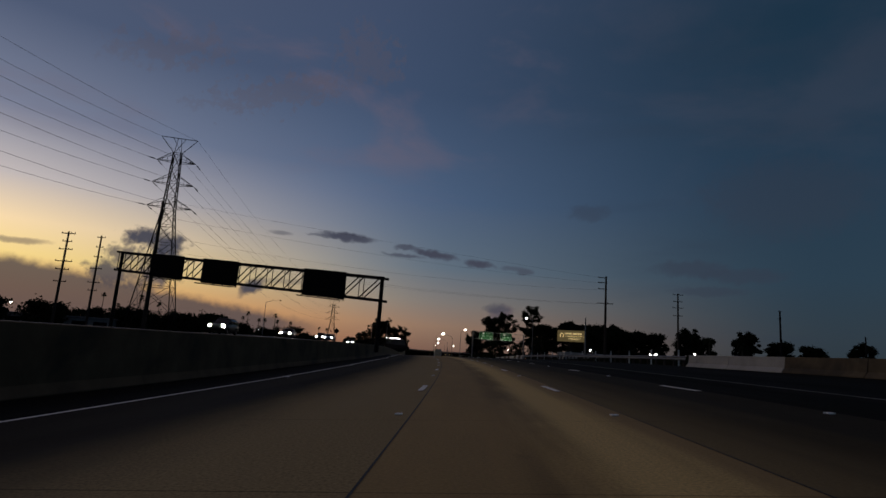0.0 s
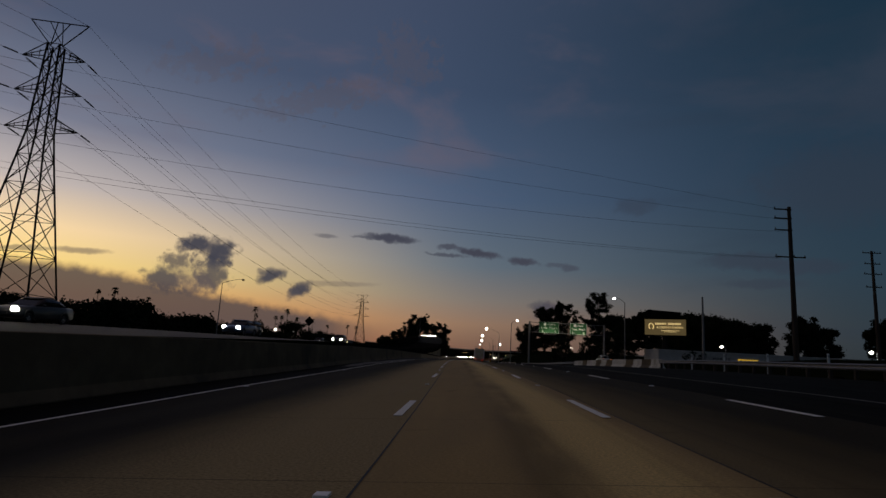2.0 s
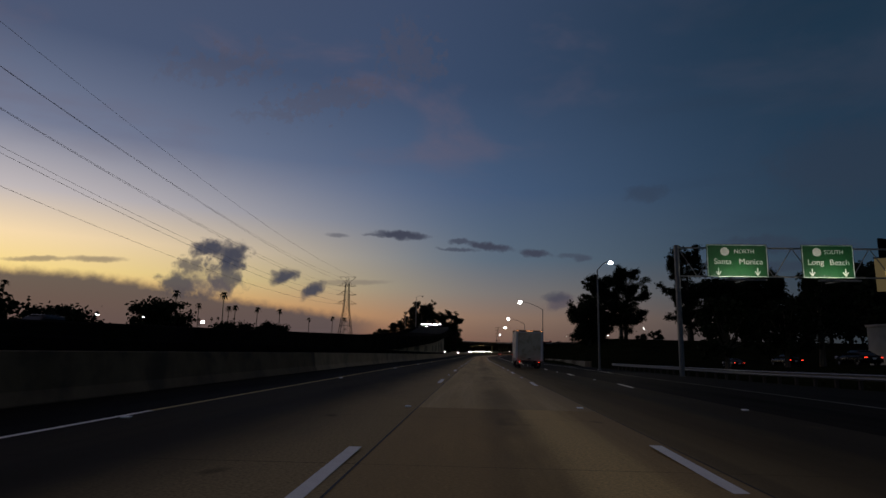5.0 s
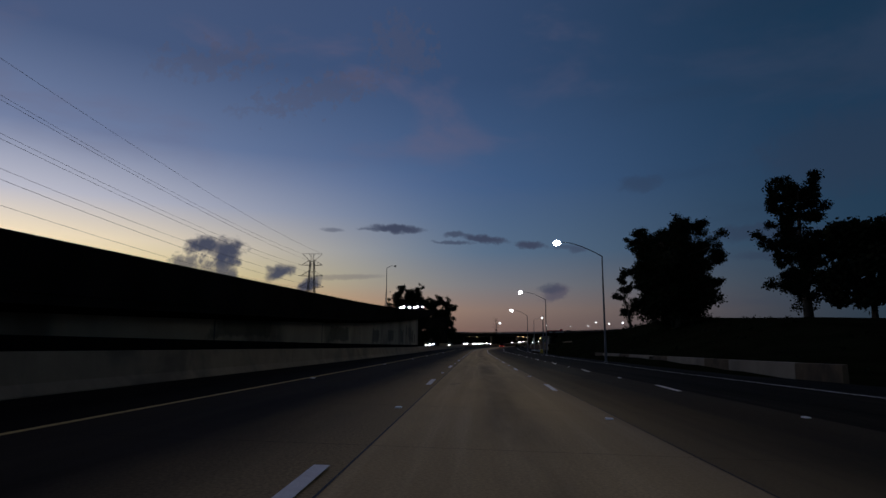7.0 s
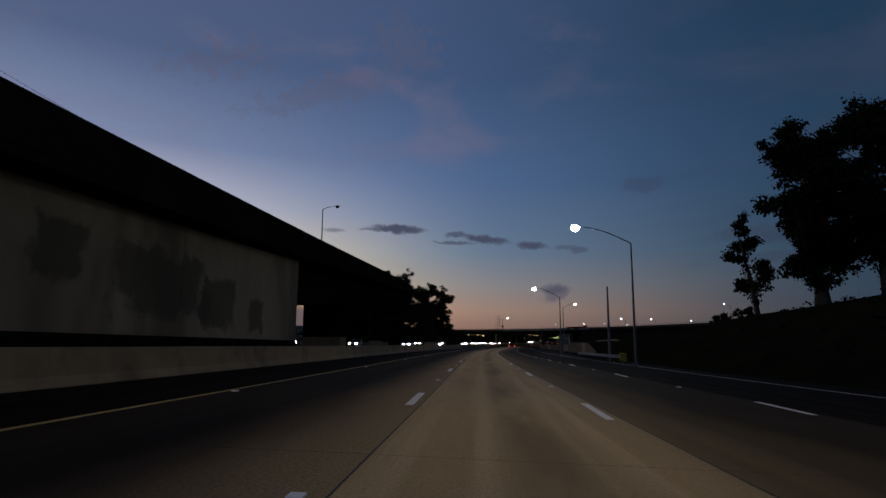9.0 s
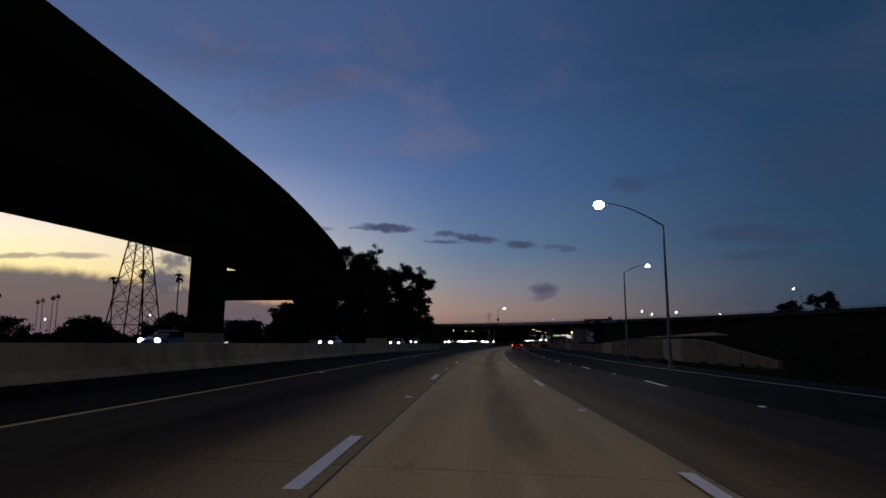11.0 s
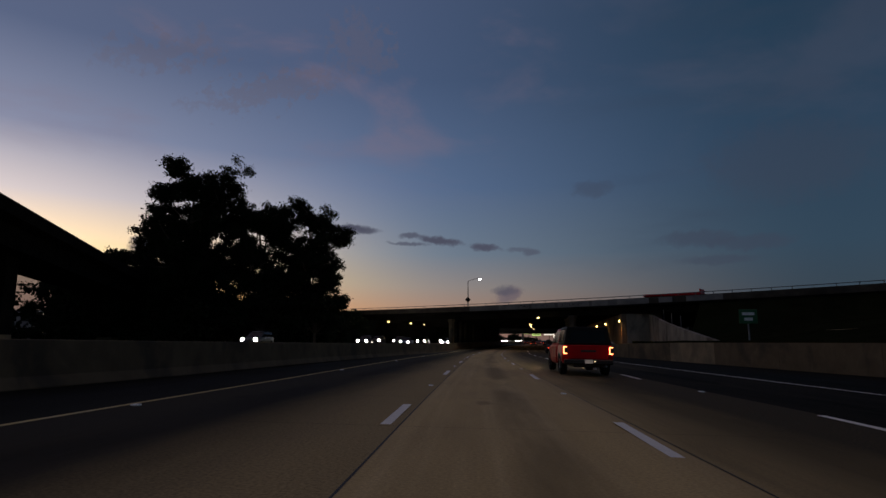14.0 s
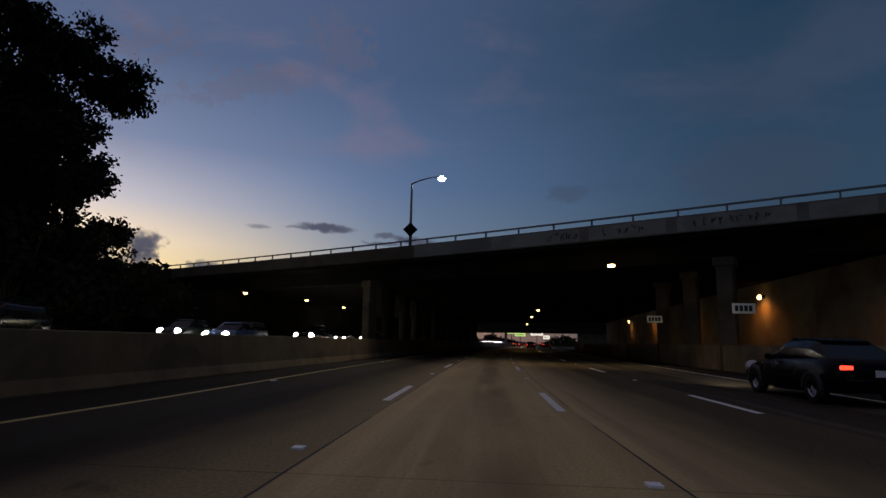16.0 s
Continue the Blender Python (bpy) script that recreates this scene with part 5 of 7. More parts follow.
utility_pole("utility pole with many short cross arms", here(132.4, -76.4, -0.6), 22.3, [(0.98, -0.9, 0.9, 1), (0.88, -0.8, 0.8, 1), (0.78, -0.9, 0.9, 1), (0.66, -1.3, 1.3, 1), (0.52, -1.3, 1.3, 1), (0.44, -1.0, 1.0, 1)], 0.2)
utility_pole("bare dark pole standing before the pylon", here(105.1, -51.7, -0.4), 24.8, [(0.985, -0.3, 1.3, 0), (0.90, -0.3, 1.2, 0), (0.81, -0.3, 1.3, 0)], 0.3)
utility_pole("plain pale steel pole beside the slip lane", here(194, 53.2, 2.2), 14.6, [], 0.24, M_STEEL)
utility_pole("thin plain pole beside the embankment", here(357.9, 14.8), 8.6, [], 0.12, M_STEEL)
utility_pole("slim dark mast in the distance", here(301, 188, -6), 44.0, [(0.99, -1, 1, 0), (0.9, -1, 1, 0)], 0.5, M_DARKSTEEL)
utility_pole("slim dark mast in the distance", here(330, 255, -6), 36.0, [(0.97, -1, 1, 0)], 0.4, M_DARKSTEEL)


# ---------------------------------------------------------------- pylons and wires
def pylon(label, m, h=54.0, base=11.0, waist=2.9):
    """A steel lattice pylon with three pairs of arms and a flared top."""
    t = thing("electricity_pylon", label, "pylon", "pylons", m=m)

    def half(z):
        f = z / h
        return (base / 2) * (1 - f / 0.62) + (waist / 2) * (f / 0.62) if f < 0.62 else waist / 2 * (1 - (f - 0.62) / 0.38 * 0.45)

    zs = [0.0, 0.13, 0.25, 0.36, 0.46, 0.55, 0.63, 0.70, 0.77, 0.84, 0.92]
    zs = [z * h for z in zs]
    for sx, sy in ((1, 1), (1, -1), (-1, 1), (-1, -1)):
        part("leg", tube(bmesh.new(), [(sx * half(z), sy * half(z), z) for z in zs], 0.16, 4), M_DARKSTEEL, t)
    br = bmesh.new()
    for a, b in zip(zs, zs[1:]):
        ha, hb = half(a), half(b)
        for s in (1, -1):
            strut(br, (-ha, s * ha, a), (hb, s * hb, b), 0.075)
            strut(br, (ha, s * ha, a), (-hb, s * hb, b), 0.075)
            strut(br, (s * ha, -ha, a), (s * hb, hb, b), 0.075)
            strut(br, (s * ha, ha, a), (s * hb, -hb, b), 0.075)
            strut(br, (-hb, s * hb, b), (hb, s * hb, b), 0.07)
            strut(br, (s * hb, -hb, b), (s * hb, hb, b), 0.07)
    part("bracing", br, M_DARKSTEEL, t, "crossed lattice bracing")
    for f, w in ((0.64, 5.6), (0.76, 5.2), (0.875, 4.9)):
        z, hh = f * h, half(f * h)
        for s in (1, -1):
            arm = bmesh.new()
            for y in (hh, -hh):
                strut(arm, (s * hh, y, z), (s * w, 0, z + 0.1), 0.09)
                strut(arm, (s * hh, y, z + 2.4), (s * w, 0, z + 0.1), 0.08)
            for q in (0.35, 0.65):
                strut(arm, (s * (hh + (w - hh) * q), 0, z), (s * (hh + (w - hh) * q), 0, z + 2.4 * (1 - q)), 0.06)
            part("cross_arm", arm, M_DARKSTEEL, t)
    topz = 0.92 * h
    tp = bmesh.new()
    for s in (1, -1):
        strut(tp, (s * half(topz), 0, topz), (s * 4.6, 0, h), 0.10)
        strut(tp, (-s * half(topz), 0, topz), (s * 1.6, 0, h), 0.08)
        strut(tp, (s * half(topz), 0, topz), (s * 0.4, 0, h), 0.08)
    strut(tp, (-4.6, 0, h), (4.6, 0, h), 0.10)
    part("top_frame", tp, M_DARKSTEEL, t, "flared top frame")
    return t


P1, P2 = (153.3, -71.8), (474.8, -82.0)
py1 = pylon("tall dark lattice pylon with three pairs of arms", here(*P1, -0.6, 12), 54.3)
py2 = pylon("dark lattice pylon standing behind the ramp", here(*P2, -0.6, 8), 43.0, 9.5)


def wire_points(a, b, sag):
    a, b = Vector(a), Vector(b)
    return [a.lerp(b, f) - Vector((0, 0, sag * 4 * f * (1 - f))) for f in np.linspace(0, 1, 26)]


def wire(a, b, sag, r=0.033):
    return tagged(part("power_line", tube(bmesh.new(), wire_points(a, b, sag), r, 4), M_WIRE, None), "thin dark power line slung between pylons", "power line", "power lines")


def arm_tip(tower, h, f, sd, w):
    return tower.matrix_basis @ Vector((sd * w, 0, f * h + (0.1 if f < 1 else 0)))


def string(tower, a, b, sag):
    """The insulator string that holds a line at its arm."""
    pts = wire_points(a, b, sag)
    p, q = Vector(a), Vector(a).lerp(pts[1], min(1.0, 3.2 / (pts[1] - pts[0]).length))
    inv = tower.matrix_basis.inverted()
    bm = bmesh.new()
    strut(bm, inv @ p, inv @ q, 0.03)
    for f in np.linspace(0.3, 1.0, 9):
        c = p.lerp(q, f)
        strut(bm, inv @ c, inv @ (c + (q - p) * 0.05), 0.15, 0.11, 6)
    part("insulator", bm, M_BLACK, tower, "string of dark insulator discs")


for f, w in ((0.64, 5.6), (0.76, 5.2), (0.875, 4.9), (1.0, 4.6)):
    for sd in (-1, 1):
        a, b, c = arm_tip(py1, 54.3, f, sd, w), arm_tip(py2, 43.0, f, sd, w), road(-50, -96 + sd * w, f * 52 + 2)
        wire(a, b, 7.0)
        wire(a, c, 6.0)
        if f < 1:
            string(py1, a, b, 7.0)
            string(py1, a, c, 6.0)
            string(py2, b, a, 7.0)
copy_thing(py2, here(930, -190, -6, 20))
copy_thing(py2, here(1150, -120, -6, 10))
for q, (z0, z1, sag) in enumerate(((24.6, 21.4, 0.4), (21.6, 20.2, 1.2), (18.0, 18.6, 1.8), (15.6, 15.2, 1.6), (15.0, 15.1, 1.6))):
    wire(road(105.1, -51.7, z0), road(137.3, 41.5 - 0.4 * q, z1), sag, 0.013)

# ---------------------------------------------------------------- sign gantry with its back to us
def beam_point(f, up):
    """A point along the gantry: f from the median post to the outer post."""
    a, b = road(65.05, -7.78, 0), road(83.0, -46.2, 0)
    p = a.lerp(b, f)
    z0 = line_z(65) + 8.46
    p.z = z0 + f * (line_z(83) + 11.5 - z0) + up
    return p


gantry = thing("sign_gantry", "dark steel truss sign gantry seen from behind", "sign gantry")
G_H = 2.55
for up in (0.0, -G_H):
    for off in (-0.5, 0.5):
        d = (beam_point(1, 0) - beam_point(0, 0)).cross(Vector((0, 0, 1))).normalized() * off
        part("chord", strut(bmesh.new(), beam_point(-0.012, up) + d, beam_point(1.01, up) + d, 0.19), M_DARKSTEEL, gantry)
N_BAY = 16
for i in range(N_BAY):
    f0, f1 = i / N_BAY, (i + 1) / N_BAY
    d = (beam_point(1, 0) - beam_point(0, 0)).cross(Vector((0, 0, 1))).normalized() * 0.5
    for off in (-d, d):
        bm = bmesh.new()
        strut(bm, beam_point(f1, -G_H) + off, beam_point(f0, 0) + off, 0.075)
        strut(bm, beam_point(f1, 0) + off, beam_point(f1, -G_H) + off, 0.055)
        part("truss_web", bm, M_DARKSTEEL, gantry)
    part("cross_tie", strut(bmesh.new(), beam_point(f1, -G_H) - d, beam_point(f1, -G_H) + d, 0.04), M_DARKSTEEL, gantry)
part("post", tube(bmesh.new(), [road(65.05, -7.78, 0.2), beam_point(0, 0.15)], [0.25, 0.22], 10), M_DARKSTEEL, gantry)
part("post", tube(bmesh.new(), [road(83, -46.2, -0.5), beam_point(1, 0.15)], [0.25, 0.22], 10), M_DARKSTEEL, gantry)


def gantry_sign(f0, f1, top, bottom):
    bm = bmesh.new()
    d = (beam_point(1, 0) - beam_point(0, 0)).cross(Vector((0, 0, 1))).normalized()
    a, b = beam_point(f0, top) - d * 0.75, beam_point(f1, top) - d * 0.75
    c, e = beam_point(f1, bottom) - d * 0.75, beam_point(f0, bottom) - d * 0.75
    v = [bm.verts.new(p + o) for o in (d * 0.05, -d * 0.05) for p in (a, b, c, e)]
    bm.faces.new(v[:4])
    bm.faces.new(v[4:][::-1])
    for i in range(4):
        bm.faces.new((v[i], v[(i + 1) % 4], v[4 + (i + 1) % 4], v[4 + i]))
    bmesh.ops.recalc_face_normals(bm, faces=bm.faces)
    s = part("sign_panel", bm, M_SIGNBACK, gantry, "dark back of a large road sign")
    walkway = bmesh.new()
    strut(walkway, e - d * 0.9 - Vector((0, 0, 0.15)), c - d * 0.9 - Vector((0, 0, 0.15)), 0.08)
    for q in np.linspace(0, 1, 5):
        strut(walkway, e.lerp(c, q) - Vector((0, 0, 0.1)), e.lerp(c, q) - d * 1.0 - Vector((0, 0, 0.1)), 0.05)
    part("lamp_bracket", walkway, M_DARKSTEEL, s)


for f0, f1, top, bottom in ((0.102, 0.242, 0.22, -2.95), (0.478, 0.620, 0.22, -2.95), (0.698, 0.840, 0.22, -2.95)):
    gantry_sign(f0, f1, top, bottom)


# ---------------------------------------------------------------- trees
def leaf_mesh(name, clumps, per, size, rng):
    """Many small drooping leaves in clumps: (centre, radius, flatness)."""
    P, A, B = [], [], []
    for c, r, flat in clumps:
        n = max(14, int(per * (r / 1.5) ** 2))
        d = rng.normal(size=(n, 3))
        d /= np.linalg.norm(d, axis=1)[:, None]
        far = (r * np.minimum(np.abs(rng.normal(size=n)) * 0.30 + rng.uniform(0.1, 0.75, n), 1.6))[:, None]
        P.append(np.array(c) + d * far * np.array([1, 1, flat]))
        a = rng.normal(size=(n, 3)) * [1, 1, 0.5] + [0, 0, -0.8]
        a /= np.linalg.norm(a, axis=1)[:, None]
        b = np.cross(a, rng.normal(size=(n, 3)))
        b /= np.linalg.norm(b, axis=1)[:, None] + 1e-9
        L = size * rng.uniform(0.5, 1.5, n)[:, None]
        A.append(a * L)
        B.append(b * L * 0.36)
    p, u, v = np.concatenate(P), np.concatenate(A), np.concatenate(B)
    vs = np.stack([p - v * 0.2, p + u * 0.5 - v, p + u, p + u * 0.5 + v], 1).reshape(-1, 3)
    me = bpy.data.meshes.new(name)
    me.from_pydata(vs.tolist(), [], np.arange(len(vs)).reshape(-1, 4).tolist())
    return me


def tree(label, m, h, spread, seed, bare=0.35, per=85, size=0.55, limbs=9, lean=0.0, stems=1):
    """A eucalyptus: pale leaning stems, forked limbs and ragged clumps of leaves with sky between them."""
    rng, heart = np.random.default_rng(seed), np.random.default_rng(seed + 500)
    t = thing("tree", label, "tree", "trees", m=m)
    wood, clumps = bmesh.new(), []
    for st in range(stems):
        base = Vector((rng.uniform(-1, 1) * 0.25 * spread * (st > 0), rng.uniform(-1, 1) * 0.25 * spread * (st > 0), -0.6))
        top = base + Vector((lean + rng.uniform(-0.16, 0.16) * spread, rng.uniform(-0.16, 0.16) * spread, h * rng.uniform(0.84, 0.95)))
        mid = base.lerp(top, 0.5) + Vector((rng.uniform(-0.1, 0.1) * spread, rng.uniform(-0.1, 0.1) * spread, 0))
        trunk = [base, base.lerp(mid, 0.5), mid, mid.lerp(top, 0.5), top]
        r0 = h * 0.018 + 0.08
        tube(wood, trunk, [r0 * 1.3, r0, r0 * 0.75, r0 * 0.45, r0 * 0.15], 8)
        for _ in range(4):
            clumps.append((top + Vector(rng.normal(size=3) * [0.09, 0.09, 0.05] * spread), spread * rng.uniform(0.05, 0.10) + 0.3, 0.8))
        for i in range(limbs):
            f = bare + (0.97 - bare) * (i + rng.uniform(0, 0.8)) / limbs
            j = min(3, int(f * 4))
            a = trunk[j].lerp(trunk[j + 1], f * 4 - j)
            ang = i * 2.4 + rng.uniform(-0.6, 0.6) + st
            reach = spread * (0.5 + 0.5 * math.sin(math.pi * min(1, (f - bare * 0.6) / (1.05 - bare * 0.6)))) * rng.uniform(0.6, 1.05)
            b = a + Vector((math.cos(ang) * reach, math.sin(ang) * reach, h * rng.uniform(0.06, 0.20)))
            k2 = a.lerp(b, 0.5) + Vector((0, 0, h * 0.03))
            tube(wood, [a, k2, b], [r0 * 0.42 * (1.15 - f), r0 * 0.28 * (1.15 - f), 0.03], 5)
            for q in range(5):
                # twigs that fan out from the limb, each ending in a few tufts of leaves
                g = rng.uniform(0.45, 1.0)
                o = a.lerp(b, g)
                c = o + Vector(rng.normal(size=3) * [1, 1, 0.8]) * spread * 0.12 + Vector((0, 0, spread * 0.05))
                tube(wood, [o, c], [0.07, 0.025], 4)
                for w in range(4):
                    e = c + Vector(rng.normal(size=3) * [1, 1, 0.75]) * spread * 0.085
                    clumps.append((e, spread * rng.uniform(0.05, 0.15) + 0.3, rng.uniform(0.6, 0.95)))
                    tube(wood, [c, e], [0.03, 0.012], 3)
        for f in np.linspace(bare + 0.1, 0.85, 7):
            c = base.lerp(top, f) + Vector(rng.normal(size=3) * spread * 0.2)
            clumps.append((c, spread * rng.uniform(0.14, 0.22), 1.0))
        for f in np.linspace(bare + 0.06, 0.80, 9):
            c = base.lerp(top, f) + Vector(heart.normal(size=3) * spread * 0.16)
            clumps.append((c, spread * heart.uniform(0.14, 0.24), 1.0))
    part("trunk", wood, M_BARK, t, "pale forked trunk and limbs", True)
    part("crown", leaf_mesh("crown", clumps, per, size, rng), M_LEAF, t, "ragged dark foliage")
    return t


def bushy(label, m, h, spread, seed, per=95, size=0.6, n=56):
    """A dense round-topped tree or large shrub."""
    rng = np.random.default_rng(seed)
    t = thing("tree", label, "tree", "trees", m=m)
    wood, clumps = bmesh.new(), []
    tube(wood, [(0, 0, -0.5), (0.1, 0.1, h * 0.3), (0, 0, h * 0.7)], [h * 0.03 + 0.05, h * 0.022 + 0.04, 0.04], 7)
    for i in range(n):
        a, f = i * 2.4, rng.uniform(0.12, 1.0)
        w = math.sqrt(max(0.05, 1 - (f * 1.25 - 0.45) ** 2)) * spread * rng.uniform(0.3, 0.92)
        c = Vector((math.cos(a) * w, math.sin(a) * w, h * (0.12 + 0.78 * f)))
        clumps.append((c, spread * rng.uniform(0.13, 0.30), 0.85))
        if i % 2:
            tube(wood, [(0, 0, h * 0.25), c], [0.07, 0.02], 4)
    part("trunk", wood, M_BARK, t, "short dark trunk and limbs")
    part("crown", leaf_mesh("crown", clumps, per, size, rng), M_LEAF, t, "dense dark foliage")
    return t


def palm(label, m, h, seed, fan=1.9):
    rng = np.random.default_rng(seed)
    t = thing("palm_tree", label, "palm", "palms", m=m)
    part("trunk", tube(bmesh.new(), [(0, 0, -0.5), (0.1, 0, h * 0.5), (0.25, 0, h)], [0.26, 0.2, 0.17], 7), M_BARK, t)
    bm = bmesh.new()
    for i in range(38):
        a, e = i * 2.4, rng.uniform(-0.9, 1.3)
        d = Vector((math.cos(a) * math.cos(e), math.sin(a) * math.cos(e), math.sin(e)))
        side = d.cross(Vector((0, 0, 1))).normalized() * fan * 0.16
        o = Vector((0.25, 0, h))
        L = fan * rng.uniform(0.8, 1.15)
        p1, p2 = o + d * L * 0.6 + Vector((0, 0, 0.1)), o + d * L - Vector((0, 0, 0.45 * L))
        v = [bm.verts.new(q) for q in (o, p1 - side, p2, p1 + side)]
        bm.faces.new(v)
    part("fronds", bm, M_LEAF, t, "dark fan of fronds")
    return t


def stand(s, l):
    return here(s, l, ground_up(s, l))


EUC = "tall ragged eucalyptus with dark foliage on a pale trunk"
# right-hand embankment
tree(EUC, stand(361, 40.2), 23.5, 6.4, 21, 0.16, 200, 0.38, 12, -0.6, 2)
tree(EUC, stand(359, 47.0), 27.0, 7.6, 22, 0.18, 200, 0.38, 12, 0, 2)
tree("short leaning eucalyptus at the edge of the grove", stand(372, 38.2), 15.5, 3.4, 23, 0.3, 200, 0.34, 8, -2.0)
tree(EUC, stand(336, 61.8), 29.2, 6.7, 24, 0.12, 200, 0.38, 12, 0, 2)
tree("round bushy eucalyptus with dense foliage on the embankment", stand(302, 26.4), 12.5, 5.5, 25, 0.08, 210, 0.30, 12, 0, 2)
# grove beyond the opposite carriageway
tree(EUC, stand(561, -38.2), 28.4, 8.0, 31, 0.18, 230, 0.34, 12, 0.6, 2)
tree(EUC, stand(556, -46), 28.5, 9, 32, 0.12, 230, 0.34, 12, 0, 2)
tree(EUC, stand(552, -57), 34.5, 10.5, 33, 0.18, 230, 0.34, 14, 0, 2)
tree(EUC, stand(557, -65), 29, 7.5, 34, 0.18, 230, 0.34, 12, 0, 2)
tree("short eucalyptus at the side of the grove", stand(548, -80), 15, 7, 35, 0.12, 125, 0.46, 11)
tree("short eucalyptus at the side of the grove", stand(563, -35.5), 19, 6.5, 36, 0.08, 230, 0.32, 8)
tree(EUC, stand(563, -77), 22, 8, 37, 0.1, 125, 0.48, 12, 0, 2)
tree(EUC, stand(568, -91), 17, 8, 38, 0.1, 125, 0.48, 12, 0, 2)
BUSH = "dense round dark tree beside the freeway"
b1 = bushy(BUSH, stand(545, -70), 11, 6.5, 41)
b2 = bushy(BUSH, stand(556, -52), 9, 6, 42)
b3 = bushy("low dark spreading tree beside the freeway", stand(549, -60), 8, 7, 43)
for s, l, q in ((560, -40, b3), (558, -35, b1), (553, -43, b1), (561, -47, b2), (551, -52, b1), (566, -33, b2), (556, -62, b1), (555, -86, b1), (565, -95, b2), (548, -97, b3), (505, -92, b1), (512, -104, b2), (498, -112, b3), (508, -124, b1), (500, -84, b2), (515, -135, b3), (504, -146, b1), (510, -74, b3), (520, -66, b2),
                (200, -84, b1), (196, -94, b2), (206, -103, b3), (198, -112, b1), (210, -76, b3), (212, -122, b2), (205, -66, b3), (168, -62, b3), (172, -72, b2), (160, -80, b3), (176, -84, b3), (224, -60, b2), (246, -66, b3), (262, -58, b1), (232, -72, b3), (280, -70, b2), (300, -60, b3), (330, -62, b2), (350, -70, b1),
                (150, -96, b3), (140, -104, b2), (132, -112, b1), (122, -100, b3), (115, -118, b2), (108, -94, b3), (180, -132, b3), (240, -110, b2), (270, -120, b1), (310, -110, b3), (340, -130, b2), (380, -120, b1), (420, -110, b3)):
    copy_thing(q, stand(s, l) @ Matrix.Rotation(s * 1.3, 4, "Z"))
# trees on the far right, beyond the slip road
t1 = bushy("broad dark tree in a row behind the slip road", stand(330, 70), 19, 8.5, 44, 170, 0.8, 66)
t2 = bushy("tall dark tree in a row behind the slip road", stand(336, 84), 23, 8, 45, 170, 0.8, 66)
for s, l, q in ((326, 96, t1), (338, 108, t2), (330, 120, t1), (336, 134, t1), (328, 150, t2), (340, 164, t1), (325, 182, t2), (286, 84, t1), (300, 98, t1), (262, 74, t1), (268, 90, t1), (330, 205, t1), (345, 232, t1), (340, 260, t2)):
    copy_thing(q, stand(s, l) @ Matrix.Rotation(l * 1.7, 4, "Z"))
bushy("dark round tree beside the billboard", stand(247, 49.5), 15.5, 4.8, 46, 190, 0.45, 64)
bushy("dark shrub before the white wall", stand(222, 62), 5.5, 3.2, 47, 70, 0.45, 18)
bushy("dark tree behind the overhead signs", stand(226, 27.5), 8.5, 3.4, 48, 200, 0.42, 56)
bushy("dark tree behind the overhead signs", stand(232, 37), 9.0, 3.8, 49, 200, 0.42, 56)
tree("small tree beyond the bridge approach", stand(560, 88), 11, 4.5, 50, 0.35, 110, 0.5, 9)
tree("small tree beyond the bridge approach", stand(556, 98), 13, 5.0, 51, 0.35, 110, 0.5, 9)
bushy(BUSH, stand(640, 30), 9, 5, 52)
p1 = palm("tall palm against the sunset", here(382, -212.6, -3), 30.5, 61)
p2 = palm("short palm against the sunset", here(381, -202, -3), 24.2, 62)
p3 = palm("low palm behind the slip road", here(214, 118, -4), 16.0, 63, 2.6)
for s, l, q in ((378.7, -193.2, p2), (356, -108, p2), (360, -92.5, p2), (420, -118, p2), (430, -112, p2), (425, -124, p2), (440, -105, p2), (410, -130, p2), (500, -100, p2), (510, -96, p2), (330, -150, p2), (290, -140, p2), (515, -122, p2), (318, 140, p2), (198, 97.8, p3), (620, -314, p1), (671, -349, p1), (658, -329, p1), (640, -300, p1), (632, -285, p1)):
    copy_thing(q, here(s, l, -4) @ Matrix.Rotation(l, 4, "Z"))

# low weeds on the embankment and verges
rng = np.random.default_rng(3)
tufts = []
for _ in range(300):
    s, l = rng.uniform(258, 420), rng.uniform(16.5, 34)
    p = road(s, l, ground_up(s, l))
    tufts.append(((p.x, p.y, p.z + 0.05), rng.uniform(0.25, 0.7), 0.5))
for _ in range(160):
    s, l = rng.uniform(20, 250), rng.uniform(19, 30)
    p = road(s, l, ground_up(s, l))
    tufts.append(((p.x, p.y, p.z + 0.05), rng.uniform(0.2, 0.5), 0.5))
weeds = leaf_mesh("weeds", tufts, 90, 0.22, rng)
weeds.materials.append(M_LEAF)
tagged(new("weeds", weeds), "low dark weeds scattered over the slope", "weeds", kind="stuff")


# ---------------------------------------------------------------- right-hand side: rails, walls
def krail(s):
    b = barr_r(s)
    g = surf(s, b) - 0.03
    return [(b, g), (b, g + 0.08), (b + 0.17, g + 0.30), (b + 0.22, g + 0.84), (b + 0.24, g + 0.86), (b + 0.38, g + 0.86), (b + 0.40, g + 0.84), (b + 0.45, g + 0.3), (b + 0.62, g)]


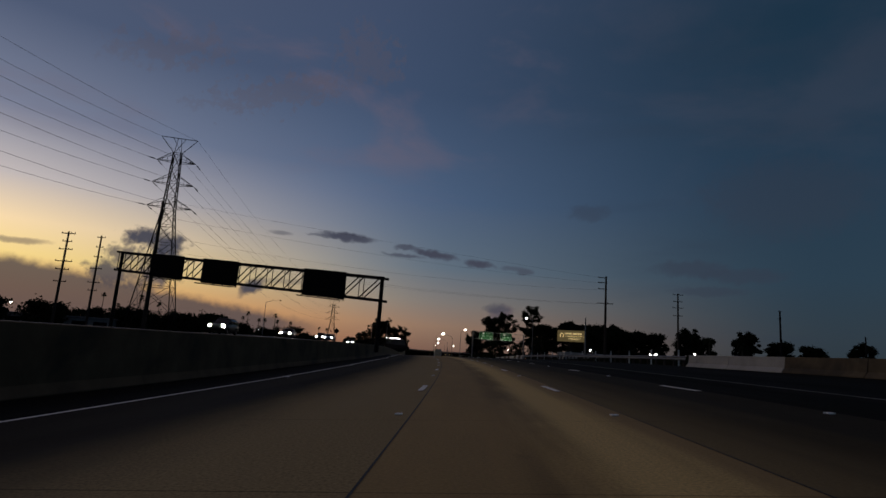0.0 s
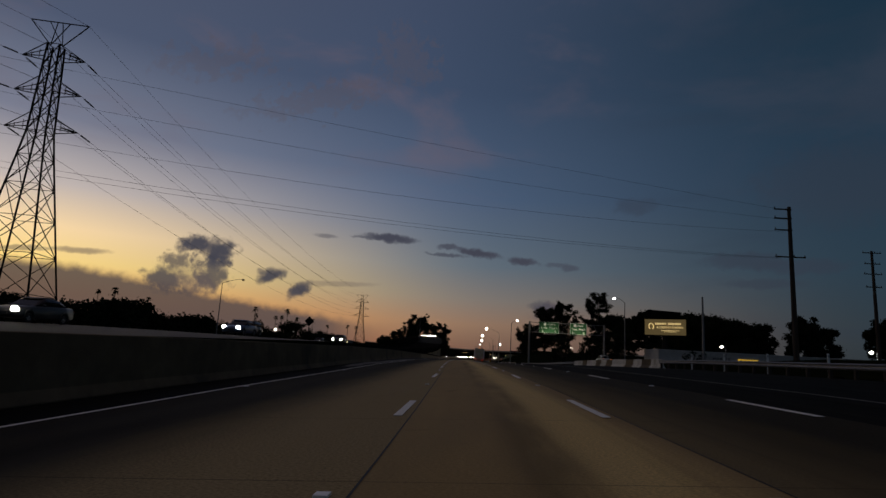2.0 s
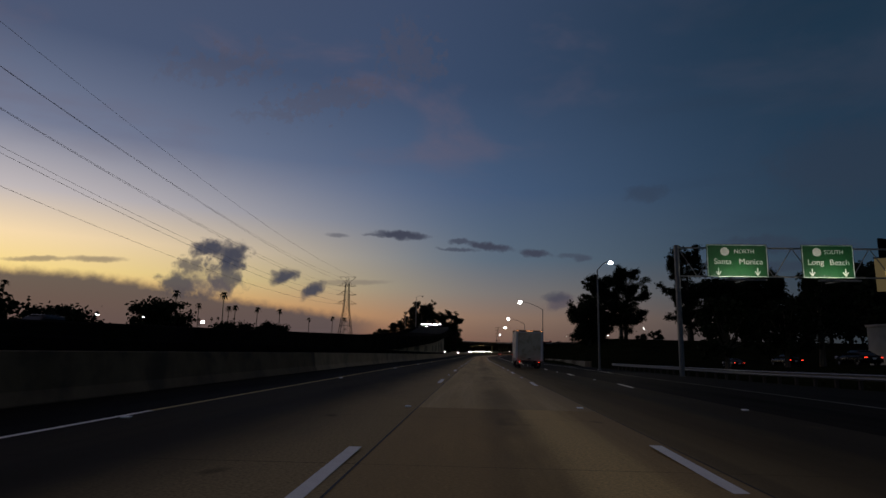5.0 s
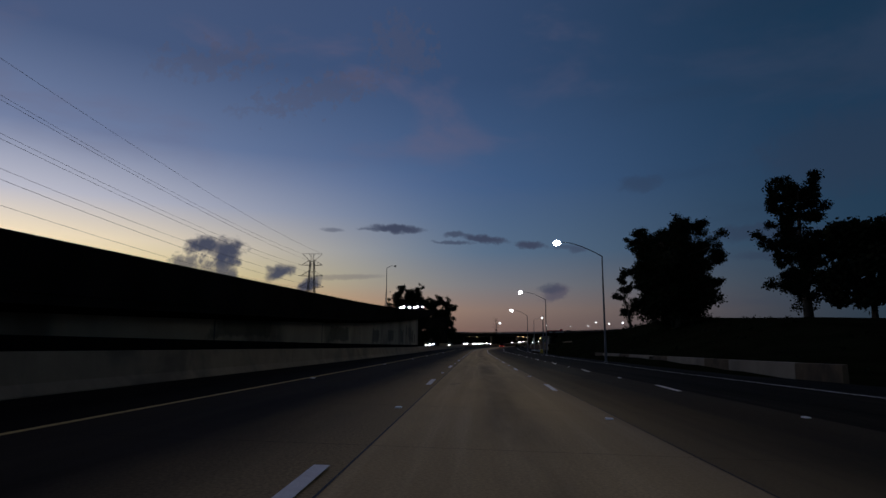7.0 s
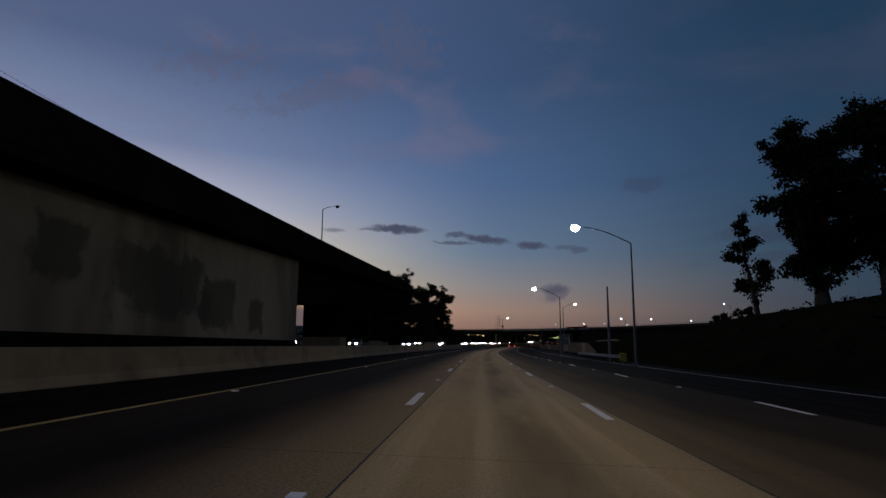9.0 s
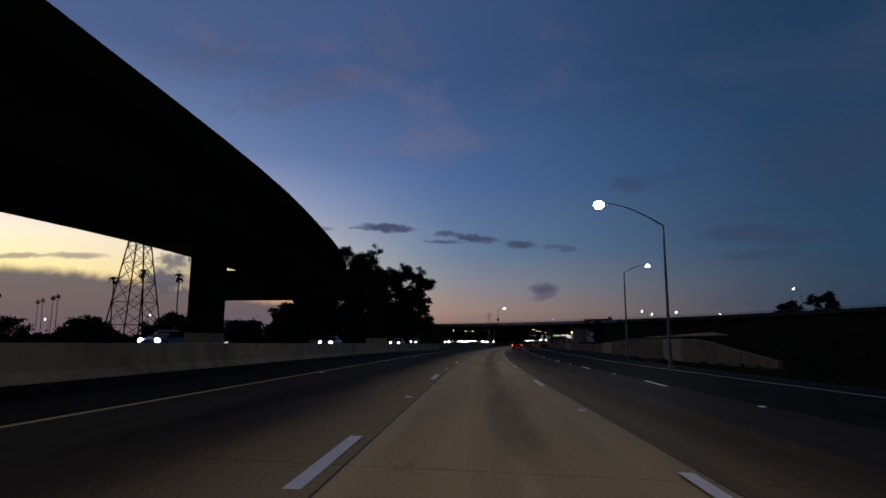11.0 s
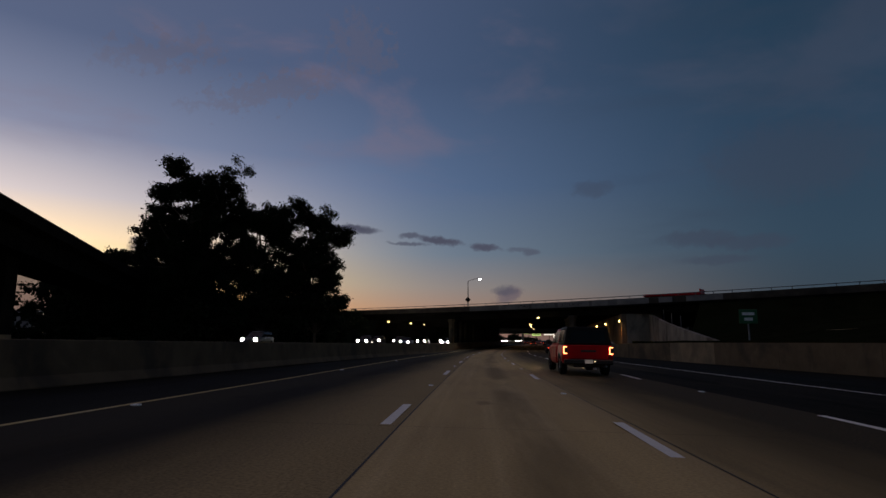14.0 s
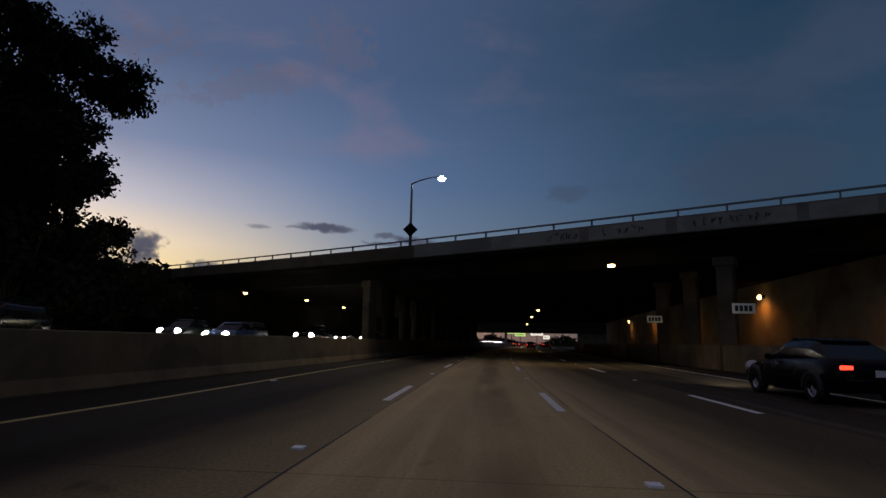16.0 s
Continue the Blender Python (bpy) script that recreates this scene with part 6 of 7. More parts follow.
for i, a in enumerate(range(118, 160, 3)):
    white = "10101101011011"[i] == "1"
    tagged(part("concrete_barrier", sweep(krail, a, a + 2.96, 1.5), M_KRAIL if white else M_CONC, None), "whitewashed concrete barrier segment on the outer shoulder" if white else "bare stained concrete barrier segment on the outer shoulder", "barrier", "concrete barrier segments")
for i, a in enumerate(range(31, 42, 6)):
    tagged(part("concrete_barrier", sweep(krail, a, a + 5.94, 3.0), M_PALE, None), "pale weathered concrete barrier segment on the outer shoulder", "barrier", "concrete barrier segments")
for i, a in enumerate(range(-71, 30, 6)):
    tagged(part("concrete_barrier", sweep(krail, a, a + 5.94, 3.0), M_CONC, None), "dark stained concrete barrier segment on the outer shoulder", "barrier", "concrete barrier segments")


def guardrail(s0, s1, lat, label):
    t = thing("guardrail", label, "guardrail")

    def wave(s):
        b = lat(s)
        g = surf(s, b)
        return [(b, g + 0.44), (b - 0.05, g + 0.50), (b, g + 0.57), (b, g + 0.61), (b - 0.05, g + 0.68), (b, g + 0.74), (b + 0.02, g + 0.74), (b - 0.03, g + 0.68), (b + 0.02, g + 0.59), (b - 0.03, g + 0.50), (b + 0.02, g + 0.44)]
    part("rail_beam", sweep(wave, s0, s1, 3.0), M_STEEL, t, "galvanised corrugated rail")
    me = mesh_of("post", blocks(((0.0, -0.08, -0.1), (0.16, 0.08, 0.72), 0.01)))
    me.materials.append(M_WOOD)
    for s in np.arange(s0 + 0.5, s1, 1.9):
        ob = new("post", me)
        ob.matrix_basis = here(s, lat(s) + 0.02)
        ob.parent = t
    return t


guardrail(43, 118, barr_r, "galvanised guardrail with timber posts along the outer shoulder")
guardrail(-60, 43, lambda s: barr_r(s) + 1.4, "galvanised guardrail behind the concrete barrier")
guardrail(343.4, 372, lambda s: 13.2, "short galvanised guardrail before the lamp post")
guardrail(160.5, 240, lambda s: barr_r(s) + 0.6, "galvanised guardrail with timber posts before the slip lane")
for s in range(46, 118, 6):
    d = thing("delineator_post", "slim white delineator post on the verge", "road marker", "delineators", m=here(s, barr_r(s) + 0.7))
    part("blade", blocks(((-0.06, -0.02, -0.1), (0.06, 0.02, 1.2), 0.01)), M_LETTER, d)
    part("reflector", blocks(((-0.04, -0.03, 1.0), (0.04, -0.02, 1.12))), M_RIM, d)


def low_wall(s):
    b = float(table(s, [(250, 17.4), (300, 16.4), (332, 14.6)]))
    g = surf(s, b) - 0.1
    return [(b, g), (b + 0.03, g + 0.95), (b + 0.28, g + 0.98), (b + 0.3, g)]


for a in range(252, 304, 4):
    tagged(part("wall_low", sweep(low_wall, a, a + 3.95, 2.0), M_WALL if (a // 4) % 3 else M_CONC, None), "low stained concrete wall panel at the foot of the slope", "wall", "low wall", "structure")


def wall_r(s):
    b = barr_r(s) + 0.35
    top = float(table(s, [(392, 0.2), (410, 1.8), (440, 2.1), (470, 1.3), (500, 1.40), (545, 1.25), (640, 1.3)]))
    return [(b, surf(s, b) - 0.2), (b, top), (b + 0.3, top), (b + 0.3, surf(s, b) - 0.2)]


for n, a in enumerate(range(392, 640, 8)):
    tagged(part("wall_right", sweep(wall_r, a, a + 7.97, 4.0), M_CONC2 if n % 5 == 3 else M_CONC, None), "weathered concrete retaining wall panel along the outer shoulder", "wall", "retaining wall", "structure")


for o in [o for o in bpy.data.objects if o.name.startswith("wall_right")]:
    mid = sum((v.co for v in o.data.vertices), Vector()) / len(o.data.vertices)
    q = part("reflector", blocks(((-0.05, -0.05, 0.25), (0.05, 0.05, 0.37), 0.01)), M_LETTER, o, "small white reflector")
    q.location = min((v.co for v in o.data.vertices), key=lambda c: (c - mid).length) + Vector((-0.22, 0, -0.5))


def wall_upper(s):
    return [(30.0, 1.0), (30.0, float(table(s, [(425, 1.6), (432, 2.95), (500, 2.6)]))), (30.3, float(table(s, [(425, 1.6), (432, 2.95), (500, 2.6)]))), (30.3, 1.0)]


tagged(part("wall_upper", sweep(wall_upper, 425, 520, 5.0), M_CONC2, None), "pale upper retaining wall on the slope", "wall", kind="structure")

# ---------------------------------------------------------------- under the bridge
M_STAINED = rough_surface("stained_abutment_concrete", (0.15, 0.115, 0.075), (0.24, 0.19, 0.13), 0.6, 0.92, 0.3, (0.05, 0.042, 0.03), 0.2)
def upright(name, label, cat, u, back, w, d, z0, mat, kind="structure"):
    top = bridge_pt(u, back, -2.7)
    t = thing(name, label, cat, "bridge columns", kind, Matrix.Translation((top.x, top.y, 0)) @ Matrix.Rotation(math.atan(BSL), 4, "Z"))
    part("shaft", blocks(((-w / 2, -d / 2, z0), (w / 2, d / 2, top.z), 0.06)), mat, t)
    part("collar", blocks(((-w / 2 - 0.12, -d / 2 - 0.1, top.z - 0.5), (w / 2 + 0.12, d / 2 + 0.1, top.z - 0.02), 0.05)), mat, t)
    return t


def u_of(lat, back):
    """How far along the bridge the line at lat crosses it, back metres in."""
    best = min(((abs((road(s, lat, 0) - bridge_pt(0, back, 0)).dot(BN)), s) for s in np.arange(420, 740, 0.5)))[1]
    return (road(best, lat, 0) - bridge_pt(0, back, 0)).dot(BD)


# rear columns added to close the view, near black: bridge shade in their colour
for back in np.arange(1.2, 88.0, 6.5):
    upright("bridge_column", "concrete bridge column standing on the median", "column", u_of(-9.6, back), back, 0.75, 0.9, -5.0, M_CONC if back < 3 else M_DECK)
# outer columns: dim look under the bridge put into the darker concrete
for back in (1.2, 6.6, 12.0):
    upright("bridge_column", "dark square concrete column behind the outer barrier", "column", u_of(12.6, back), back, 0.85, 0.9, -5.0, M_DIMCONC)
# abutments run along the freeway; the right one carries wall lamps
def s_cross(lat, back):
    """Where along the line a given depth of the bridge crosses lat."""
    return float(min(np.arange(440, 760, 0.25), key=lambda s: abs((road(s, lat, 0) - bridge_pt(0, 0, 0)).dot(BN) - back)))


def soffit(s, lat):
    return bridge_z(road(s, lat, 0).x) - 2.72 - line_z(s)


def abutment_r(s):
    return [(19.8, -1.0), (19.8, soffit(s, 19.8)), (26.0, soffit(s, 26.0)), (26.0, -1.0)]


def abutment_l(s):
    return [(-27.5, -1.0), (-27.5, soffit(s, -27.5)), (-33.5, soffit(s, -33.5)), (-33.5, -1.0)]


SR0, SR1, SL0, SL1 = s_cross(19.8, 1.2), s_cross(19.8, 90), s_cross(-27.5, 1.2), s_cross(-27.5, 90)
tagged(part("wall_abutment", sweep(abutment_r, SR0, SR1, 4.0), M_STAINED, None), "stained concrete abutment wall lit by orange wall lamps", "abutment", kind="structure")
# left abutment near black: shade under the bridge put into its colour
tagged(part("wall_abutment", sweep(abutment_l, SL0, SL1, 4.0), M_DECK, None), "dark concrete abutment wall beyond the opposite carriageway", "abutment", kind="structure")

M_WING = rough_surface("streaked_wing_concrete", (0.15, 0.13, 0.10), (0.36, 0.32, 0.255), 0.55, 0.92, 0.35, (0.05, 0.043, 0.034), 0.35, stretch=(1, 1, 0.45))


def wall_wing(s):
    t = float(table(s, [(512, 1.2), (528, 3.2), (538, 4.5), (547, 6.0), (551, 6.1)]))
    return [(24.0, -1.0), (24.0, t - 0.03), (24.05, t), (24.4, t), (24.45, t - 0.03), (24.45, -1.0)]


for a, b in ((512, 524), (524, 536), (536, SR0 + 1.5)):
    tagged(part("wall_wing", sweep(wall_wing, a, b - 0.03, 3.0), M_WING, None), "pale weathered wing wall panel sloping down from the bridge", "wall", "wing wall", "structure")
tagged(part("wall_breast", sweep(lambda s: [(20.6, -1.0), (20.6, soffit(s, 20.6) - 0.02), (23.96, soffit(s, 23.96) - 0.02), (23.96, -1.0)], SR0 - 0.35, SR0 - 0.01, 0.3), M_WING, None), "pale stained end face of the bridge abutment", "wall", kind="structure")
for s, l in ((545.5, 24.9), (541.0, 24.9), (536.5, 24.9), (532.0, 24.9)):
    t = thing("fence_post", "thin galvanised fence post above the wing wall", "post", "wing wall fence", m=here(s, l, wall_wing(s)[2][1]))
    part("post", tube(bmesh.new(), [(0, 0, -1.2), (0, 0, 1.25)], [0.04, 0.04], 6), M_STEEL, t)
    part("cap", blocks(((-0.06, -0.06, 1.25), (0.06, 0.06, 1.3), 0.01)), M_STEEL, t)


def earth(u0, u1, label):
    """Fill behind an abutment, carrying the road up to the bridge."""
    bm = bmesh.new()
    rows = []
    for u in np.linspace(u0, u1, 8):
        row = []
        for back, dz in ((-9.0, None), (0.4, -1.5), (91.6, -1.5), (102, None)):
            p = bridge_pt(u, back, 0)
            p.z = -4.5 if dz is None else p.z + dz
            row.append(bm.verts.new(p))
        rows.append(row)
    for a, b in zip(rows, rows[1:]):
        for j in range(3):
            bm.faces.new((a[j], a[j + 1], b[j + 1], b[j]))
    for r in (rows[0], rows[-1]):
        bm.faces.new(r)
    bmesh.ops.recalc_face_normals(bm, faces=bm.faces)
    return tagged(part("embankment", bm, M_SOIL, None), label, "embankment", kind="structure")


earth(max(u_of(25.5, 0.0), u_of(25.2, -9.0)), 110, "dark weedy slope carrying the bridge approach")
earth(-150, u_of(-36.0, 40.0), "dark weedy embankment carrying the bridge approach")


def wall_lamp(p, turn, watts):
    t = thing("wall_lamp", "orange sodium wall lamp under the bridge", "wall lamp", "bridge lamps", m=Matrix.Translation(p) @ Matrix.Rotation(turn, 4, "Z"))
    part("housing", blocks(((-0.18, -0.05, -0.05), (0.18, 0.28, 0.22), 0.03)), M_DARKSTEEL, t)
    bm = bmesh.new()
    bmesh.ops.create_uvsphere(bm, u_segments=10, v_segments=8, radius=0.17, matrix=Matrix.Translation((0, -0.12, 0.04)))
    part("lens", bm, M_SODIUM, t, "glowing orange lens", True)
    if watts:
        d = bpy.data.lights.new("wall_light", "SPOT")
        d.energy, d.color, d.shadow_soft_size, d.spot_size, d.spot_blend = watts, (1.0, 0.42, 0.10), 0.15, radians(165), 0.7
        ob = new("wall_light", d)
        ob.parent = t
        ob.location = (0, -0.6, 0.0)
    return t


for s, w in ((547.2, 190), (564.2, 150), (581.2, 120), (598.5, 90), (616.0, 70)):
    wall_lamp(road(s, 19.6, 4.75), radians(heading(s) - 90), w)
for s, l, w in ((553.0, 6.9, 320), (600.5, 4.8, 260), (622.0, 4.1, 200), (664.0, 2.7, 120), (574.5, -25.0, 8), (584.0, -22.2, 8), (597.5, -22.0, 8)):
    q = road(s, l, soffit(s, l) - 0.2)
    t = thing("soffit_lamp", "small warm lamp fixed under the bridge girder", "ceiling lamp", "bridge lamps", m=Matrix.Translation(q))
    part("housing", blocks(((-0.2, -0.2, 0.05), (0.2, 0.2, 0.22), 0.03)), M_DARKSTEEL, t)
    bm = bmesh.new()
    bmesh.ops.create_uvsphere(bm, u_segments=10, v_segments=8, radius=0.17, matrix=Matrix.Diagonal((1.3, 1.3, 0.7, 1)))
    part("lens", bm, M_SODIUM, t, "glowing warm lens", True)
    d = bpy.data.lights.new("soffit_light", "SPOT")
    d.energy, d.color, d.shadow_soft_size, d.spot_size, d.spot_blend = w, (1.0, 0.78, 0.5), 0.15, radians(112), 0.9
    ob = new("soffit_light", d)
    ob.parent = t
    ob.location = (0, 0, -0.2)
for s, l, z in ((548.0, 12.0, 2.95), (561.4, 11.3, 2.95)):
    t = thing("warning_board", "small white notice board on the abutment", "sign", "notices", m=here(s, l, z))
    part("panel", blocks(((-0.52, -0.03, -0.24), (0.52, 0.03, 0.24), 0.01)), M_LETTER, t)
    for x in (-0.41, -0.20, 0.01, 0.22):
        part("legend", blocks(((x, -0.05, -0.13), (x + 0.15, -0.03, 0.14))), M_BLACK, t, "dark illegible lettering")
    part("bracket", blocks(((0.3, 0.03, -0.1), (0.5, 0.9, 0.1))), M_DARKSTEEL, t)

# a second bridge further on
second = thing("far_bridge", "dark concrete bridge further along the freeway", "bridge", kind="structure")
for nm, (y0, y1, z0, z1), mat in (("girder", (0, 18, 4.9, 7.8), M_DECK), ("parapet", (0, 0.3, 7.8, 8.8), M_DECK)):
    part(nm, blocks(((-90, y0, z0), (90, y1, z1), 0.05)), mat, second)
for x0, x1 in ((-75, -27), (19.5, 80)):
    part("abutment", blocks(((x0, 0.5, -1), (x1, 17.5, 4.9), 0.05)), M_DIMCONC, second)
part("column", blocks(((-7.8, 3, -1), (-6.9, 4, 4.9), 0.05)), M_PALE, second)
second.matrix_basis = here(735, 0, 0, -12)

# a red lorry trailer passing on the bridge
tr = bridge_pt(30.2, 3.5, -1.25)
trailer = thing("flatbed_trailer", "long red flatbed trailer standing on the bridge", "trailer", m=Matrix.Translation(tr) @ Matrix.Rotation(math.atan(BSL) + 0.012, 4, "Z"))
part("load_bed", blocks(((-4.3, -1.25, 1.05), (4.3, 1.25, 1.42), 0.04)), M_RED, trailer, "red steel bed")
part("headboard", blocks(((4.1, -1.25, 1.42), (4.25, 1.25, 1.95), 0.03)), M_RED, trailer)
for x in (-3.4, -2.2, 3.2):
    for y in (-1.0, 1.0):
        wt = bmesh.new()
        strut(wt, (x, y - 0.14, 0.5), (x, y + 0.14, 0.5), 0.5, sides=18)
        part("wheel", wt, M_TYRE, trailer)
part("frame", blocks(((-4.2, -0.5, 0.7), (4.2, 0.5, 1.05), 0.03)), M_DARKSTEEL, trailer)

# graffiti on the parapet: short dark strokes
rng = np.random.default_rng(9)
M_OVER = rough_surface("pale_overpaint", (0.20, 0.195, 0.18), (0.30, 0.29, 0.27), 0.6, 0.9, 0.15, (0.13, 0.125, 0.12), 0.3)
for u0, u1 in ((0.5, 6.6), (7.2, 11.6), (12.2, 17.8), (18.3, 21.0), (22.5, 27.5), (29.0, 31.0), (33, 38)):
    part("paint_patch", bridge_sweep([(-0.005, -1.28), (-0.005, -0.50), (0.01, -0.50), (0.01, -1.28)], u0, u1, 2.0), M_OVER, overpass, "pale patch painted over scrawl")
scrawl = bmesh.new()
for u0, n in ((4.5, 5), (8.0, 6), (13.0, 9)):
    for i in range(n):
        u = u0 + i * 0.42
        for q in range(3):
            a = bridge_pt(u + rng.uniform(0, 0.35), -0.02, -1.15 + rng.uniform(0, 0.5))
            b = bridge_pt(u + rng.uniform(0, 0.35), -0.02, -1.15 + rng.uniform(0, 0.5))
            if (a - b).length > 0.12:
                strut(scrawl, a, b, 0.035)
part("scrawl", scrawl, M_BLACK, overpass, "dark illegible scrawl on the parapet")["kind"] = "stuff"


# lamp on the bridge with a warning diamond
def diamond(parent, z, y, size):
    bm = bmesh.new()
    v = [bm.verts.new((x * size, y + o, z + q * size)) for o in (-0.02, 0.02) for x, q in ((0, -1), (1, 0), (0, 1), (-1, 0))]
    bm.faces.new(v[:4])
    bm.faces.new(v[4:][::-1])
    for i in range(4):
        bm.faces.new((v[i], v[(i + 1) % 4], v[4 + (i + 1) % 4], v[4 + i]))
    bmesh.ops.recalc_face_normals(bm, faces=bm.faces)
    return part("sign_panel", bm, M_SIGNBACK, parent, "dark back of a diamond sign")


ub = min(np.arange(-30, 20, 0.25), key=lambda u: abs(bridge_pt(u, 0.5, 0).x + 35.4))
base = bridge_pt(ub, 0.5, -0.5)
bl = street_lamp("street lamp with a diamond sign on the bridge", Matrix.Translation(base) @ Matrix.Rotation(radians(-4), 4, "Z"), 5.4, 2.0, 1, True, 3000, 0.5)
diamond(bl, 1.35, -0.15, 0.55)
ds = thing("warning_sign", "diamond warning sign seen from behind on a post", "road sign", m=here(158.6, -25.0, 0.2))
part("post", blocks(((-0.05, -0.05, -0.6), (0.05, 0.05, 4.9))), M_DARKSTEEL, ds)
diamond(ds, 4.85, -0.08, 0.80)


# ---------------------------------------------------------------- signs, billboard, buildings
def words(name, text, size, mat, parent, at, depth=0.01):
    """Raised lettering facing -y."""
    cu = bpy.data.curves.new(name, "FONT")
    cu.body, cu.size, cu.extrude, cu.align_x, cu.align_y = text, size, depth, "CENTER", "CENTER"
    tmp = new(name, cu)
    me = bpy.data.meshes.new_from_object(tmp.evaluated_get(bpy.context.evaluated_depsgraph_get()))
    bpy.data.objects.remove(tmp)
    me.materials.clear()
    ob = part(name, me, mat, parent)
    ob.matrix_basis = Matrix.Translation(at) @ Matrix.Rotation(math.pi / 2, 4, "X")
    return ob


def guide_sign(parent, x, z, w, h, top, name_, shield=True):
    p = part("sign_panel", blocks(((x - w / 2, -0.04, z - h / 2), (x + w / 2, 0.04, z + h / 2), 0.02)), M_GREEN, parent, "green guide sign with white lettering")
    fr = blocks(((x - w / 2 + 0.04, -0.055, z + h / 2 - 0.09), (x + w / 2 - 0.04, -0.042, z + h / 2 - 0.04)), ((x - w / 2 + 0.04, -0.055, z - h / 2 + 0.04), (x + w / 2 - 0.04, -0.042, z - h / 2 + 0.09)),
                ((x - w / 2 + 0.04, -0.055, z - h / 2 + 0.092), (x - w / 2 + 0.09, -0.042, z + h / 2 - 0.092)), ((x + w / 2 - 0.09, -0.055, z - h / 2 + 0.092), (x + w / 2 - 0.04, -0.042, z + h / 2 - 0.092)))
    part("border", fr, M_LETTER, p)
    words("direction", top, h * 0.17, M_LETTER, p, (x + w * 0.12, -0.05, z + h * 0.28))
    one, two = name_.split()
    words("destination", one, h * 0.24, M_LETTER, p, (x - w * 0.24, -0.05, z - h * 0.03))
    words("destination", two, h * 0.24, M_LETTER, p, (x + w * 0.22, -0.05, z - h * 0.03))
    sh = bmesh.new()
    bmesh.ops.create_circle(sh, cap_ends=True, radius=h * 0.13, segments=12, matrix=Matrix.Translation((x - w * 0.2, -0.05, z + h * 0.28)) @ Matrix.Rotation(math.pi / 2, 4, "X"))
    part("route_shield", sh, M_LETTER, p, "white route shield")
    for q in (-0.32, 0.32):
        ar = bmesh.new()
        strut(ar, (x + q * w, -0.05, z - h * 0.22), (x + q * w, -0.05, z - h * 0.42), 0.05)
        strut(ar, (x + q * w - 0.2, -0.05, z - h * 0.32), (x + q * w, -0.05, z - h * 0.44), 0.05)
        strut(ar, (x + q * w + 0.2, -0.05, z - h * 0.32), (x + q * w, -0.05, z - h * 0.44), 0.05)
        part("arrow", ar, M_LETTER, p)
    return p


sg = thing("overhead_sign", "overhead truss with two green direction signs", "road sign", m=here(208, 26.0, 0.3))
for z in (10.0, 7.6):
    part("chord", strut(bmesh.new(), (-9.5, 0.5, z), (9.2, 0.5, z), 0.09), M_STEEL, sg)
for i in range(12):
    x = -9.2 + i * 1.55
    part("truss_web", strut(bmesh.new(), (x, 0.5, 7.6 if i % 2 else 10.0), (x + 1.5, 0.5, 10.0 if i % 2 else 7.6), 0.04), M_STEEL, sg)
part("post", tube(bmesh.new(), [(9.0, 0.5, -1.0), (9.0, 0.5, 10.2)], 0.22, 8), M_STEEL, sg)
part("post", tube(bmesh.new(), [(-9.3, 0.5, -1.0), (-9.3, 0.5, 10.2)], 0.22, 8), M_STEEL, sg)
guide_sign(sg, -4.6, 8.85, 4.9, 2.75, "NORTH", "Santa Monica")
guide_sign(sg, 2.6, 8.85, 4.1, 2.75, "SOUTH", "Long Beach")
# trays and area lamps are added to brighten the signs
for x in (-4.6, 2.6):
    tr = part("lamp_tray", blocks(((x - 1.6, -1.5, 7.05), (x + 1.6, -1.25, 7.2), 0.02)), M_STEEL, sg)
    part("tray_arm", blocks(((x - 0.05, -1.4, 7.05), (x + 0.05, 0.5, 7.15))), M_STEEL, sg)
    d = bpy.data.lights.new("sign_light", "AREA")
    d.energy, d.shape, d.size, d.size_y, d.color = 55, "RECTANGLE", 3.0, 0.2, (1.0, 0.95, 0.8)
    ob = new("sign_light", d)
    ob.parent = sg
    ob.matrix_basis = Matrix.Translation((x, -1.38, 7.25)) @ Matrix.Rotation(radians(180 - 35), 4, "X")

ex = thing("exit_sign", "small green exit sign on a post by the wall", "road sign", m=here(503.5, 22.4, 0.45))
part("panel", blocks(((-0.75, -0.03, 2.6), (0.75, 0.03, 3.8), 0.02)), M_GREEN, ex)
part("legend", blocks(((-0.5, -0.05, 3.3), (0.5, -0.032, 3.55))), M_LETTER, ex, "white illegible lettering")
part("legend", blocks(((-0.35, -0.05, 2.85), (0.35, -0.032, 3.1))), M_LETTER, ex)
part("post", blocks(((-0.05, 0.03, -1.0), (0.05, 0.12, 3.7))), M_STEEL, ex)
M_LITGREEN = glowing("lit_green_sign", (0.42, 0.62, 0.20), 0.9)
M_LITWHITE = glowing("lit_white_board", (1.0, 0.96, 0.86), 0.8)
for s, l, z, w, h, mat, label in ((800, -7.0, 6.2, 7.0, 1.8, M_LITGREEN, "brightly lit green sign far along the freeway"), (806, -3.0, 5.0, 5.0, 1.4, M_LITGREEN, "brightly lit green sign far along the freeway"), (790, 5.0, 5.4, 5.5, 1.6, M_LITWHITE, "lit white board far along the freeway"), (770, 9.0, 3.6, 2.6, 1.4, M_LITWHITE, "small lit white board far along the freeway")):
    fs = thing("lit_sign", label, "sign", "far lit signs", m=here(s, l, 0))
    part("panel", blocks(((-w / 2, -0.1, z - h / 2), (w / 2, 0.1, z + h / 2), 0.04)), mat, fs)
    part("post", blocks(((-0.15, 0.11, -0.2), (0.15, 0.3, z + h / 2))), M_DARKSTEEL, fs)
    part("legend", blocks(*[((-w * 0.4 + i * w * 0.16, -0.14, z - h * 0.2), (-w * 0.29 + i * w * 0.16, -0.1, z + h * 0.2)) for i in range(5)]), M_BLACK, fs, "dark illegible lettering")
